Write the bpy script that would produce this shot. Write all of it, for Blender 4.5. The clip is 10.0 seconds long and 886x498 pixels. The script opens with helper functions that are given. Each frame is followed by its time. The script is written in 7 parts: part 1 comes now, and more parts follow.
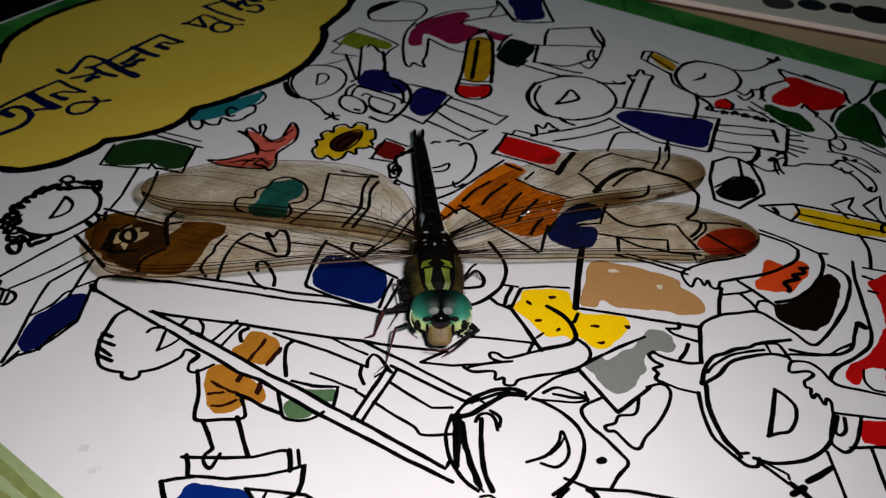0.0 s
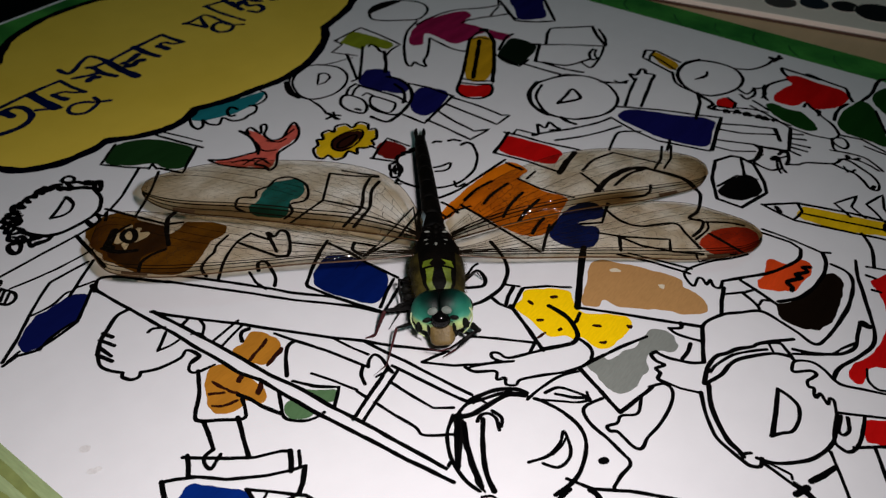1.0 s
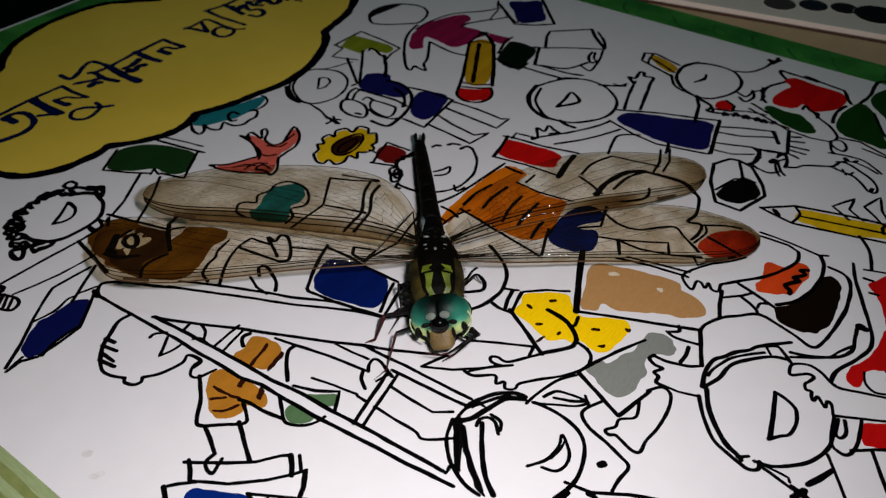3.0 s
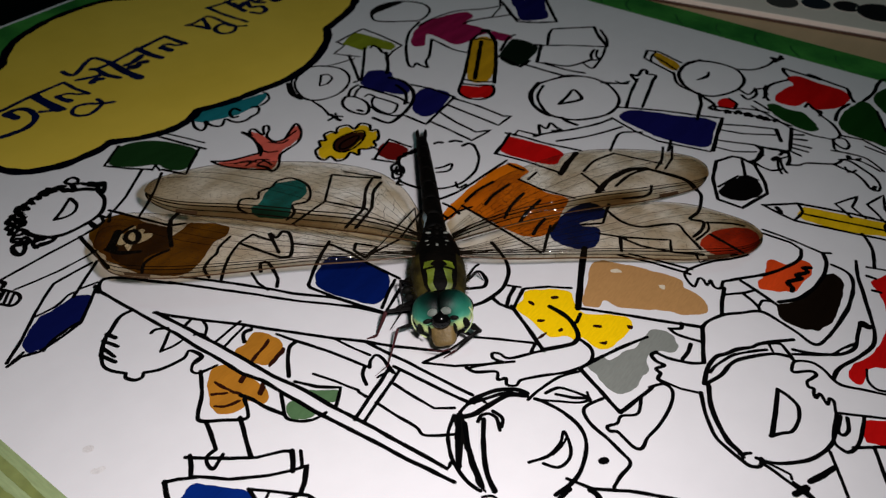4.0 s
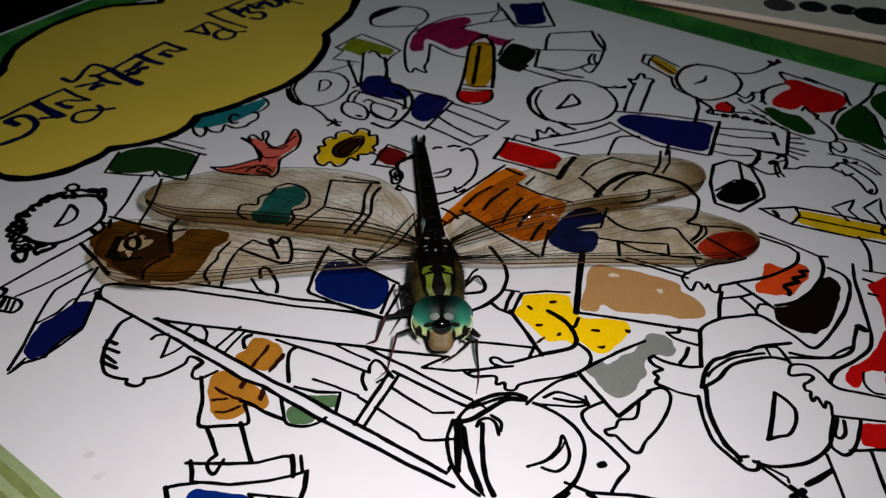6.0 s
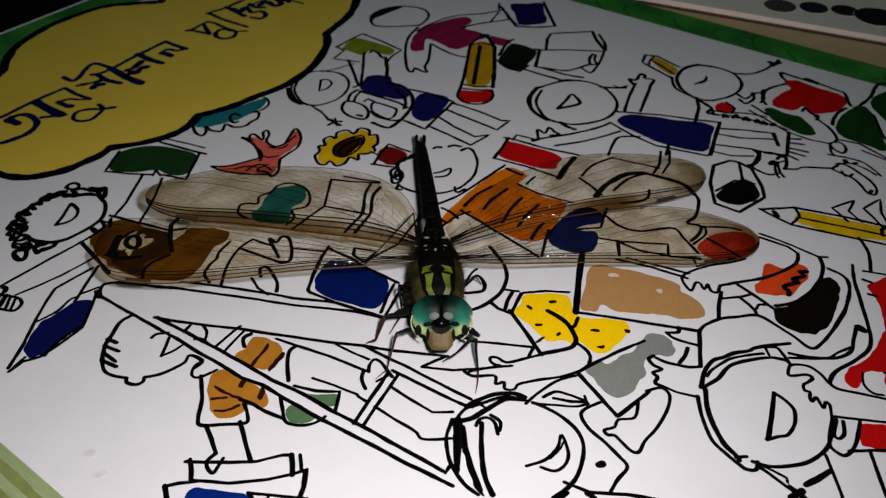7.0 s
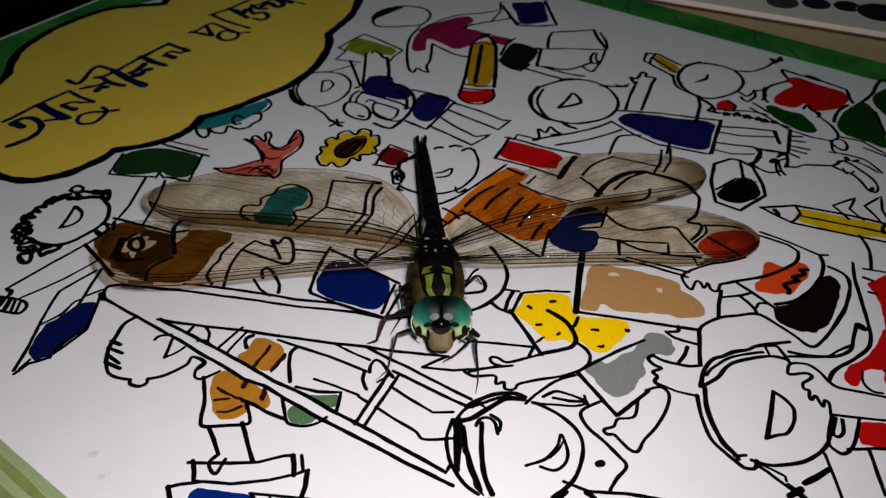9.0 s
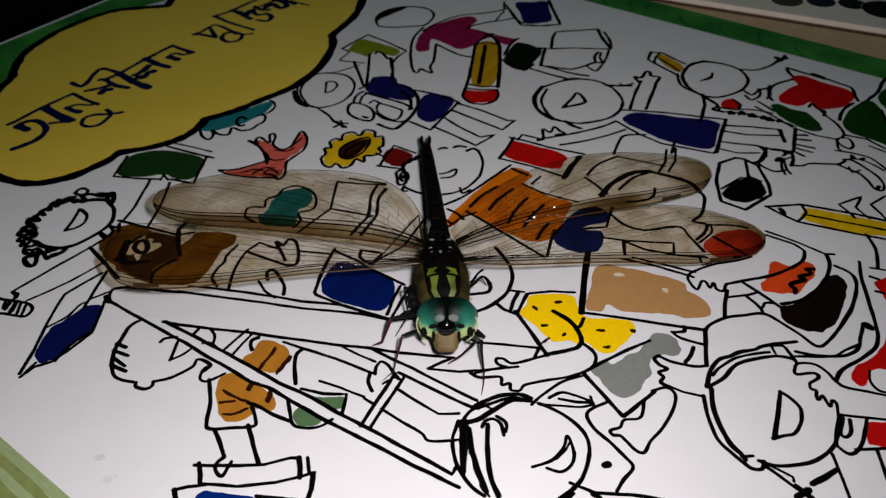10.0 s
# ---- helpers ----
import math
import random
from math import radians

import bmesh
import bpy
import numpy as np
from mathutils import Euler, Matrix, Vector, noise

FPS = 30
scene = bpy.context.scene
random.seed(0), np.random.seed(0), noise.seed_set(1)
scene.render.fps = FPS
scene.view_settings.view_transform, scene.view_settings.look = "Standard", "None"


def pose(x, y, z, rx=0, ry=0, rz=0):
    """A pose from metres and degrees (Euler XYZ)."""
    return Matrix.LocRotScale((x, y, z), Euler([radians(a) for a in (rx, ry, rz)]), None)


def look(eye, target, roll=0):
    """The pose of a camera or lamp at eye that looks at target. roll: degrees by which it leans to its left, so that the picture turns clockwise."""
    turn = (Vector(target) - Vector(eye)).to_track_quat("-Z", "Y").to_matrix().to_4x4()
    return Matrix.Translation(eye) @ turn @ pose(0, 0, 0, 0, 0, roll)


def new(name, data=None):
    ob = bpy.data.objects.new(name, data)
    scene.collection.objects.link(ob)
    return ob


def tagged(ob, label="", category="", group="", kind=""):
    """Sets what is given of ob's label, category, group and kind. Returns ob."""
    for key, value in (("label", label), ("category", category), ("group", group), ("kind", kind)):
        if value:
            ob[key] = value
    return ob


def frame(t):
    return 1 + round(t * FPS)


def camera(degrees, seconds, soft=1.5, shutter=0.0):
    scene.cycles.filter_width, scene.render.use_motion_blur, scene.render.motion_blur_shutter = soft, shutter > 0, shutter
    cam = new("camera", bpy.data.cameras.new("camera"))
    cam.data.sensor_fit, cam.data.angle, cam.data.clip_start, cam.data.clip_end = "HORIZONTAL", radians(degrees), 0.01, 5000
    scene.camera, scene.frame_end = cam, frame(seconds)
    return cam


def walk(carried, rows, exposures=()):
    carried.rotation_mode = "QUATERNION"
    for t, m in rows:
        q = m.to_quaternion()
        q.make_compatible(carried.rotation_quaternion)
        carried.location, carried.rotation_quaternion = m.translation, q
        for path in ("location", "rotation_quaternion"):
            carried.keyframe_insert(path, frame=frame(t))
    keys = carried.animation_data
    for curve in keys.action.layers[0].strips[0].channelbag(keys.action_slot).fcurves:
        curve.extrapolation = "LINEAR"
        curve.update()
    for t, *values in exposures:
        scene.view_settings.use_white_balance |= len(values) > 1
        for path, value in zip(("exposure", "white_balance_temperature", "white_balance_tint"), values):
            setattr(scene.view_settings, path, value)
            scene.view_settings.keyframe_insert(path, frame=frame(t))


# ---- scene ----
cam = camera(56.0, 10.0, soft=1.3, shutter=0.5)
# sharp on the insect, softer towards the far edge of the book
cam.data.dof.use_dof, cam.data.dof.focus_distance, cam.data.dof.aperture_fstop = True, 0.108, 64.0
# seconds, x, y, z in millimetres from the first eye, and the turns in degrees from the first view
EYE, TILT = 0.080, -40.0
ROWS = [
    (0.0, 0.000, 0.000, 0.000, 0.000, 0.000, 0.000),
    (0.5, -0.414, 0.362, 0.010, -0.070, 0.073, -0.150),
    (1.0, 0.127, 0.225, -0.299, 0.016, 0.171, 0.049),
    (1.5, 0.162, 0.206, 0.445, -0.043, 0.258, 0.036),
    (2.0, 0.222, 0.136, 0.408, -0.009, 0.287, -0.013),
    (2.5, 0.633, 0.152, 0.839, -0.010, 0.440, 0.009),
    (4.0, 0.501, -0.045, 0.216, -0.030, 0.384, 0.213),
    (4.5, 0.658, -0.066, 0.132, 0.119, 0.396, 0.154),
    (5.0, 0.447, 0.141, 0.776, -0.034, 0.535, 0.037),
    (5.5, 0.594, -0.055, 0.984, 0.096, 0.612, 0.042),
    (7.0, 0.872, -0.379, 0.988, 0.109, 0.504, 0.210),
    (7.5, 0.631, -0.291, 1.350, 0.126, 0.555, 0.102),
    (8.0, 0.809, -0.098, 1.281, 0.071, 0.649, 0.082),
    (8.5, 0.880, -0.263, 1.695, 0.119, 0.772, 0.113),
    (9.0, 1.895, -0.489, 1.794, -0.114, 1.114, 0.375),
    (9.5, 2.030, -0.551, 0.972, -0.090, 0.899, 0.416),
    (10.0, 1.792, -0.201, 1.867, -0.158, 1.516, 0.410),
]
walk(cam, [(t, pose(x / 1000, y / 1000, EYE + z / 1000, 90 + TILT + rx, ry, rz)) for t, x, y, z, rx, ry, rz in ROWS],
     exposures=[(0.0, 0.0), (10.0, 0.0)])

# ---- light: the phone's own lamp beside the lens, and the faint rest of a dark room ----
world = bpy.data.worlds.new("dark_room")
world.use_nodes = True
world.node_tree.nodes["Background"].inputs[0].default_value = (0.75, 0.85, 1.0, 1)
world.node_tree.nodes["Background"].inputs[1].default_value = 0.008
scene.world = world
flash = new("phone_flash", bpy.data.lights.new("phone_flash", "SPOT"))
flash.data.energy = 0.442
flash.data.spot_size, flash.data.spot_blend = radians(166), 1.0
flash.data.color = (1.0, 0.918, 0.918)
flash.data.shadow_soft_size = 0.003
flash.matrix_basis = look((0.0090, 0.0150, 0.0775), (-0.040, 0.102, 0.0))
bulb = new("room_bulb", bpy.data.lights.new("room_bulb", "POINT"))
bulb.data.energy = 4.8
bulb.data.color = (0.42, 0.95, 0.92)
bulb.data.shadow_soft_size = 0.03
bulb.location = (0.30, -0.20, 1.80)

# ---- materials ----
def material(name, colour, rough=0.5, metal=0.0, second=None, grain=400.0, amount=0.5, bump=0.0, bump_scale=900.0,
             stretch=(1, 1, 1), spec=0.5, coat=0.0, fine=0.12):
    """A surface with a slow and a fine variation of colour, and a fine relief."""
    m = bpy.data.materials.new(name)
    m.use_nodes = True
    nt = m.node_tree
    b = nt.nodes["Principled BSDF"]
    b.inputs["Roughness"].default_value = rough
    b.inputs["Metallic"].default_value = metal
    b.inputs["Specular IOR Level"].default_value = spec
    b.inputs["Coat Weight"].default_value = coat
    co = nt.nodes.new("ShaderNodeTexCoord")
    mp = nt.nodes.new("ShaderNodeMapping")
    mp.inputs["Scale"].default_value = stretch
    nt.links.new(co.outputs["Object"], mp.inputs[0])
    n1 = nt.nodes.new("ShaderNodeTexNoise")
    n1.inputs["Scale"].default_value, n1.inputs["Detail"].default_value = grain, 5
    n2 = nt.nodes.new("ShaderNodeTexNoise")
    n2.inputs["Scale"].default_value, n2.inputs["Detail"].default_value = grain * 9, 3
    nt.links.new(mp.outputs[0], n1.inputs[0])
    nt.links.new(mp.outputs[0], n2.inputs[0])
    ramp = nt.nodes.new("ShaderNodeMapRange")
    ramp.inputs[1].default_value, ramp.inputs[2].default_value = 0.35, 0.65
    ramp.inputs[4].default_value = amount
    nt.links.new(n1.outputs[0], ramp.inputs[0])
    mix = nt.nodes.new("ShaderNodeMix")
    mix.data_type = "RGBA"
    mix.inputs[6].default_value = (*colour, 1)
    mix.inputs[7].default_value = (*(second or [c * 0.8 for c in colour]), 1)
    nt.links.new(ramp.outputs[0], mix.inputs[0])
    hsv = nt.nodes.new("ShaderNodeHueSaturation")
    fr = nt.nodes.new("ShaderNodeMapRange")
    fr.inputs[1].default_value, fr.inputs[2].default_value = 0.3, 0.7
    fr.inputs[3].default_value, fr.inputs[4].default_value = 1 - fine, 1 + fine
    nt.links.new(n2.outputs[0], fr.inputs[0])
    nt.links.new(fr.outputs[0], hsv.inputs["Value"])
    nt.links.new(mix.outputs[2], hsv.inputs["Color"])
    nt.links.new(hsv.outputs[0], b.inputs["Base Color"])
    if bump:
        n3 = nt.nodes.new("ShaderNodeTexNoise")
        n3.inputs["Scale"].default_value, n3.inputs["Detail"].default_value = bump_scale, 4
        nt.links.new(mp.outputs[0], n3.inputs[0])
        bp = nt.nodes.new("ShaderNodeBump")
        bp.inputs["Strength"].default_value, bp.inputs["Distance"].default_value = bump, 0.0002
        nt.links.new(n3.outputs[0], bp.inputs["Height"])
        nt.links.new(bp.outputs[0], b.inputs["Normal"])
    return m


def marker(name, colour, dark=0.75):
    """Felt-pen colour on paper: streaky, a little uneven."""
    return material(name, colour, 0.6, second=[c * dark for c in colour], grain=90, amount=0.8, stretch=(1, 5, 1), spec=0.05, fine=0.07)


PAPER = material("white_card", (0.785, 0.785, 0.81), 0.5, second=(0.735, 0.735, 0.77), grain=28, amount=0.45, bump=0.06, bump_scale=1500, spec=0.25, fine=0.015)
PAGES = material("page_edges", (0.72, 0.69, 0.62), 0.8, grain=300, stretch=(1, 1, 14), spec=0.2)
INK = material("black_ink", (0.0012, 0.0012, 0.0015), 0.8, second=(0.003, 0.003, 0.0032), grain=250, amount=0.7, spec=0.0)
# PALE_GREEN is the border's GREEN again, with the lamp's brightening in its colour
PALE_GREEN = material("pale_lit_green_print", (0.32, 0.40, 0.20), 0.45, second=(0.26, 0.34, 0.15), grain=60, stretch=(6, 0.7, 1), spec=0.3)
OLIVE = material("olive_print", (0.19, 0.225, 0.065), 0.45, second=(0.25, 0.30, 0.11), grain=70, amount=0.8, spec=0.3)
GREEN = material("green_print", (0.052, 0.28, 0.045), 0.6, second=(0.016, 0.14, 0.024), grain=75, amount=1.0, stretch=(1.6, 1, 1), spec=0.3)
DEEP_GREEN = material("deep_green_print", (0.014, 0.10, 0.024), 0.45, grain=90, amount=0.8, spec=0.3)
PANEL = material("yellow_panel_print", (0.83, 0.61, 0.080), 0.5, second=(0.71, 0.51, 0.052), grain=22, amount=0.8, spec=0.15, fine=0.02)
NAVY_INK = material("navy_ink", (0.0016, 0.0075, 0.055), 0.8, second=(0.0009, 0.003, 0.016), grain=200, amount=0.7, spec=0.0)
RIM_INK = material("outline_ink", (0.001, 0.0015, 0.006), 0.8, second=(0.0008, 0.0008, 0.002), grain=120, amount=0.8, spec=0.0)
TONES = {
    "navy": marker("navy_marker", (0.007, 0.007, 0.088)),
    "navy2": marker("ink_blue_marker", (0.003, 0.006, 0.070), 0.8),
    "blue": marker("blue_marker", (0.001, 0.018, 0.16)),
    "blue2": marker("deep_blue_marker", (0.001, 0.009, 0.095), 0.75),
    "dgreen": marker("bottle_green_marker", (0.010, 0.042, 0.010)),
    "dgreen2": marker("leaf_green_marker", (0.007, 0.048, 0.007)),
    "mgreen": marker("grey_green_marker", (0.085, 0.17, 0.075)),
    "teal": marker("teal_marker", (0.012, 0.18, 0.21), 0.7),
    "salmon": marker("salmon_marker", (0.66, 0.12, 0.085)),
    "yellow": marker("golden_marker", (0.74, 0.47, 0.008)),
    "byellow": marker("lemon_marker", (0.95, 0.61, 0.002), 0.95),
    "yorange": marker("pencil_yellow_marker", (0.54, 0.30, 0.010)),
    "dbrown": marker("dark_brown_marker", (0.026, 0.006, 0.003)),
    "brown": marker("brown_marker", (0.165, 0.068, 0.003), 0.6),
    "umber": marker("umber_marker", (0.045, 0.018, 0.002), 0.7),
    "cream": marker("cream_print", (0.70, 0.62, 0.47), 0.9),
    "dred": marker("dark_red_marker", (0.16, 0.006, 0.005)),
    "red": marker("red_marker", (0.55, 0.005, 0.005)),
    "ored": marker("orange_red_marker", (0.70, 0.065, 0.010)),
    "ored2": marker("brick_red_marker", (0.58, 0.042, 0.012)),
    "magenta": marker("magenta_marker", (0.29, 0.011, 0.07), 0.6),
    "lime": marker("lime_marker", (0.21, 0.26, 0.016)),
    "orange": marker("ochre_marker", (0.44, 0.18, 0.018), 0.8),
    "orange2": marker("orange_marker", (0.64, 0.155, 0.003), 0.75),
    "grey": marker("grey_marker", (0.215, 0.23, 0.21), 0.93),
    "tan": marker("tan_marker", (0.45, 0.245, 0.092), 0.95),
    "black": marker("black_marker", (0.0022, 0.0018, 0.0018)),
    "sepia": marker("sepia_marker", (0.006, 0.003, 0.0015)),
    "black2": marker("green_black_marker", (0.003, 0.009, 0.004)),
}
WOOD = material("tan_wood", (0.68, 0.47, 0.27), 0.5, second=(0.58, 0.39, 0.21), grain=8, amount=0.6, stretch=(1.0, 4, 1), bump=0.04, fine=0.05)
DARK_WOOD = material("dark_wood", (0.10, 0.045, 0.02), 0.5, grain=30, amount=0.8, stretch=(1, 9, 1))
PLASTIC = material("white_plastic", (0.98, 0.87, 0.77), 0.5, second=(0.93, 0.81, 0.71), grain=30, amount=0.5, spec=0.3, fine=0.02)
RIM_BROWN = material("brown_rim", (0.07, 0.026, 0.012), 0.5, grain=80)
PAINTS = [material("paint_" + n, c, 0.55, grain=300, bump=0.4, bump_scale=700) for n, c in
          (("black", (0.006, 0.006, 0.008)), ("soot", (0.010, 0.010, 0.012)), ("indigo", (0.010, 0.018, 0.030)), ("grey", (0.07, 0.065, 0.06)))]
# plaster coloured near black so that the unlit room stays dark
PLASTER = material("darkened_plaster", (0.035, 0.033, 0.03), 0.9, grain=2, bump=0.2, bump_scale=60)
TILE = material("dark_floor", (0.022, 0.02, 0.02), 0.7, grain=4, bump=0.1, bump_scale=50)

# insect surfaces
SHELL = material("black_shell", (0.0012, 0.0012, 0.0012), 0.6, second=(0.004, 0.003, 0.002), grain=500, amount=0.7, bump=0.4, bump_scale=2600, spec=0.045)
SIDE = material("olive_brown_shell", (0.050, 0.040, 0.008), 0.6, second=(0.004, 0.003, 0.002), grain=330, amount=1.0, bump=0.3, bump_scale=2600, spec=0.1)
LIME = material("yellow_green_stripe", (0.135, 0.185, 0.010), 0.5, second=(0.05, 0.07, 0.004), grain=420, amount=0.9, bump=0.25, bump_scale=2600)
PALE = material("pale_shell", (0.16, 0.17, 0.15), 0.5, second=(0.09, 0.10, 0.09), grain=600)
# flat colour for the reflections on the eyes
EYE_GLARE = material("eye_reflection", (0.105, 0.13, 0.11), 0.6, second=(0.06, 0.08, 0.065), grain=900, amount=0.8)
EYE_RIM = material("pale_eye_rim", (0.48, 0.56, 0.32), 0.5, second=(0.30, 0.40, 0.16), grain=600)
SHELL_SHEEN = material("blue_grey_sheen", (0.10, 0.13, 0.14), 0.4, second=(0.05, 0.07, 0.075), grain=600)
FACE = material("ochre_face", (0.15, 0.102, 0.035), 0.5, second=(0.095, 0.062, 0.02), grain=420, amount=0.9, bump=0.35, bump_scale=2200, spec=0.25)
GLOSS = material("glossy_black", (0.0015, 0.0015, 0.0015), 0.13, grain=500, spec=0.22)
DULL = material("dull_black", (0.003, 0.003, 0.002), 0.6, grain=500, spec=0.1)
LEG_BLACK = material("leg_black", (0.003, 0.0025, 0.0025), 0.5, grain=700, spec=0.12)
LEG_RED = material("leg_maroon", (0.050, 0.009, 0.011), 0.5, second=(0.025, 0.006, 0.006), grain=700, amount=0.9, spec=0.15)
VEIN = material("wing_vein", (0.003, 0.002, 0.001), 0.7, second=(0.008, 0.005, 0.002), grain=200, spec=0.02)
VEIN_LIGHT = material("costal_vein", (0.075, 0.034, 0.010), 0.3, second=(0.025, 0.012, 0.005), grain=500, spec=0.4)
VEIN_FINE = material("fine_vein", (0.010, 0.006, 0.004), 0.7, second=(0.010, 0.006, 0.003), grain=300, amount=0.9, spec=0.1)
STIGMA = material("wing_stigma", (0.055, 0.028, 0.012), 0.4, grain=500)


def eye_material():
    """Compound eye: teal above, passing into yellow green below, finely faceted and glossy."""
    m = material("compound_eye", (0.02, 0.15, 0.10), 0.5, grain=500, coat=0.0, bump=0.15, bump_scale=5200, spec=0.16)
    nt = m.node_tree
    b = nt.nodes["Principled BSDF"]
    co = nt.nodes.new("ShaderNodeTexCoord")
    sep = nt.nodes.new("ShaderNodeSeparateXYZ")
    nt.links.new(co.outputs["Generated"], sep.inputs[0])
    ramp = nt.nodes.new("ShaderNodeValToRGB")
    stops = [(0.0, (0.70, 0.76, 0.42)), (0.34, (0.58, 0.68, 0.26)), (0.48, (0.32, 0.48, 0.20)), (0.58, (0.055, 0.25, 0.165)), (0.68, (0.018, 0.14, 0.092)), (0.82, (0.008, 0.080, 0.055)), (0.95, (0.0015, 0.018, 0.013))]
    while len(ramp.color_ramp.elements) < len(stops):
        ramp.color_ramp.elements.new(0.5)
    for e, (p, c) in zip(ramp.color_ramp.elements, stops):
        e.position, e.color = p, (*c, 1)
    n = nt.nodes.new("ShaderNodeTexNoise")
    n.inputs["Scale"].default_value = 420
    nt.links.new(co.outputs["Object"], n.inputs[0])
    add = nt.nodes.new("ShaderNodeMath")
    add.operation = "MULTIPLY_ADD"
    add.inputs[1].default_value = 0.30
    nt.links.new(n.outputs[0], add.inputs[0])
    off = nt.nodes.new("ShaderNodeMath")
    off.operation = "SUBTRACT"
    off.inputs[1].default_value = 0.15
    nt.links.new(sep.outputs["Z"], off.inputs[0])
    nt.links.new(off.outputs[0], add.inputs[2])
    nt.links.new(add.outputs[0], ramp.inputs[0])
    # darker towards the seam where the eyes meet
    so = nt.nodes.new("ShaderNodeSeparateXYZ")
    nt.links.new(co.outputs["Object"], so.inputs[0])
    off2, ab, mr, mul = (nt.nodes.new("ShaderNode" + k) for k in ("Math", "Math", "MapRange", "Mix"))
    off2.operation, ab.operation = "SUBTRACT", "ABSOLUTE"
    off2.inputs[1].default_value = 0.00075
    nt.links.new(so.outputs["X"], off2.inputs[0])
    nt.links.new(off2.outputs[0], ab.inputs[0])
    nt.links.new(ab.outputs[0], mr.inputs[0])
    mr.interpolation_type = "SMOOTHSTEP"
    mr.inputs[1].default_value, mr.inputs[2].default_value = 0.0003, 0.0026
    mr.inputs[3].default_value, mr.inputs[4].default_value = 0.10, 1.15
    mul.data_type, mul.blend_type = "RGBA", "MULTIPLY"
    mul.inputs[0].default_value = 1.0
    nt.links.new(ramp.outputs[0], mul.inputs[6])
    nt.links.new(mr.outputs[0], mul.inputs[7])
    nt.links.new(mul.outputs[2], b.inputs["Base Color"])
    return m


def membrane_material(name="wing_membrane", gloss=0.007, rough=0.14, ripple=0.6):
    """Thin smoky-brown wing film: lets light through with a tint, and glints a little."""
    m = bpy.data.materials.new(name)
    m.use_nodes = True
    nt = m.node_tree
    nt.nodes.remove(nt.nodes["Principled BSDF"])
    out = nt.nodes["Material Output"]
    tr, df, gl = (nt.nodes.new("ShaderNodeBsdf" + k) for k in ("Transparent", "Diffuse", "Glossy"))
    co = nt.nodes.new("ShaderNodeTexCoord")
    n = nt.nodes.new("ShaderNodeTexNoise")
    n.inputs["Scale"].default_value, n.inputs["Detail"].default_value = 300, 9
    nt.links.new(co.outputs["Object"], n.inputs[0])
    ramp = nt.nodes.new("ShaderNodeValToRGB")
    ramp.color_ramp.elements[0].position, ramp.color_ramp.elements[0].color = 0.36, (0.72, 0.63, 0.49, 1)
    ramp.color_ramp.elements[1].position, ramp.color_ramp.elements[1].color = 0.62, (0.92, 0.86, 0.745, 1)
    nt.links.new(n.outputs[0], ramp.inputs[0])
    # the tint of each spot: clear at 1, browner below
    tint = nt.nodes.new("ShaderNodeAttribute")
    tint.attribute_name = "tint"
    shade = nt.nodes.new("ShaderNodeCombineColor")
    for k, power in enumerate((1.0, 1.4, 2.1)):
        pw = nt.nodes.new("ShaderNodeMath")
        pw.operation = "POWER"
        pw.inputs[1].default_value = power
        nt.links.new(tint.outputs["Fac"], pw.inputs[0])
        nt.links.new(pw.outputs[0], shade.inputs[k])
    mul = nt.nodes.new("ShaderNodeMix")
    mul.data_type, mul.blend_type = "RGBA", "MULTIPLY"
    mul.inputs[0].default_value = 1.0
    nt.links.new(ramp.outputs[0], mul.inputs[6])
    nt.links.new(shade.outputs[0], mul.inputs[7])
    nt.links.new(mul.outputs[2], tr.inputs[0])
    df.inputs[0].default_value = (0.34, 0.26, 0.18, 1)
    gl.inputs["Roughness"].default_value = rough
    bp = nt.nodes.new("ShaderNodeBump")
    bp.inputs["Strength"].default_value, bp.inputs["Distance"].default_value = ripple, 0.0002
    n2 = nt.nodes.new("ShaderNodeTexNoise")
    n2.inputs["Scale"].default_value = 1500
    nt.links.new(co.outputs["Object"], n2.inputs[0])
    nt.links.new(n2.outputs[0], bp.inputs["Height"])
    nt.links.new(bp.outputs[0], gl.inputs["Normal"])
    m1, m2 = nt.nodes.new("ShaderNodeMixShader"), nt.nodes.new("ShaderNodeMixShader")
    m1.inputs[0].default_value = 0.008
    nt.links.new(tr.outputs[0], m1.inputs[1])
    nt.links.new(df.outputs[0], m1.inputs[2])
    m2.inputs[0].default_value = gloss
    nt.links.new(m1.outputs[0], m2.inputs[1])
    nt.links.new(gl.outputs[0], m2.inputs[2])
    nt.links.new(m2.outputs[0], out.inputs[0])
    return m


EYE_GREEN, MEMBRANE = eye_material(), membrane_material()
GLINT = membrane_material("glinting_film", 0.32, 0.16, 0.8)
MOTH_WING = material("moth_wing", (0.46, 0.38, 0.28), 0.7, second=(0.30, 0.24, 0.16), grain=500, amount=0.8)
MOTH_BODY = material("moth_body", (0.40, 0.31, 0.21), 0.9, grain=900)

# ---- building helpers ----
MM = 0.001


def mesh_of(bm, name, mat, smooth=False):
    me = bpy.data.meshes.new(name)
    bm.to_mesh(me)
    bm.free()
    me.materials.append(mat)
    for p in me.polygons:
        p.use_smooth = smooth
    return me


def part(name, bm, mat, parent, label="", smooth=False):
    ob = new(name, mesh_of(bm, name, mat, smooth))
    ob.parent = parent
    return tagged(ob, label)


def thing(name, label, category, where=None, kind="", group=""):
    ob = new(name)
    ob.empty_display_size = 0.01
    if where is not None:
        ob.matrix_basis = where
    return tagged(ob, label, category, group, kind)


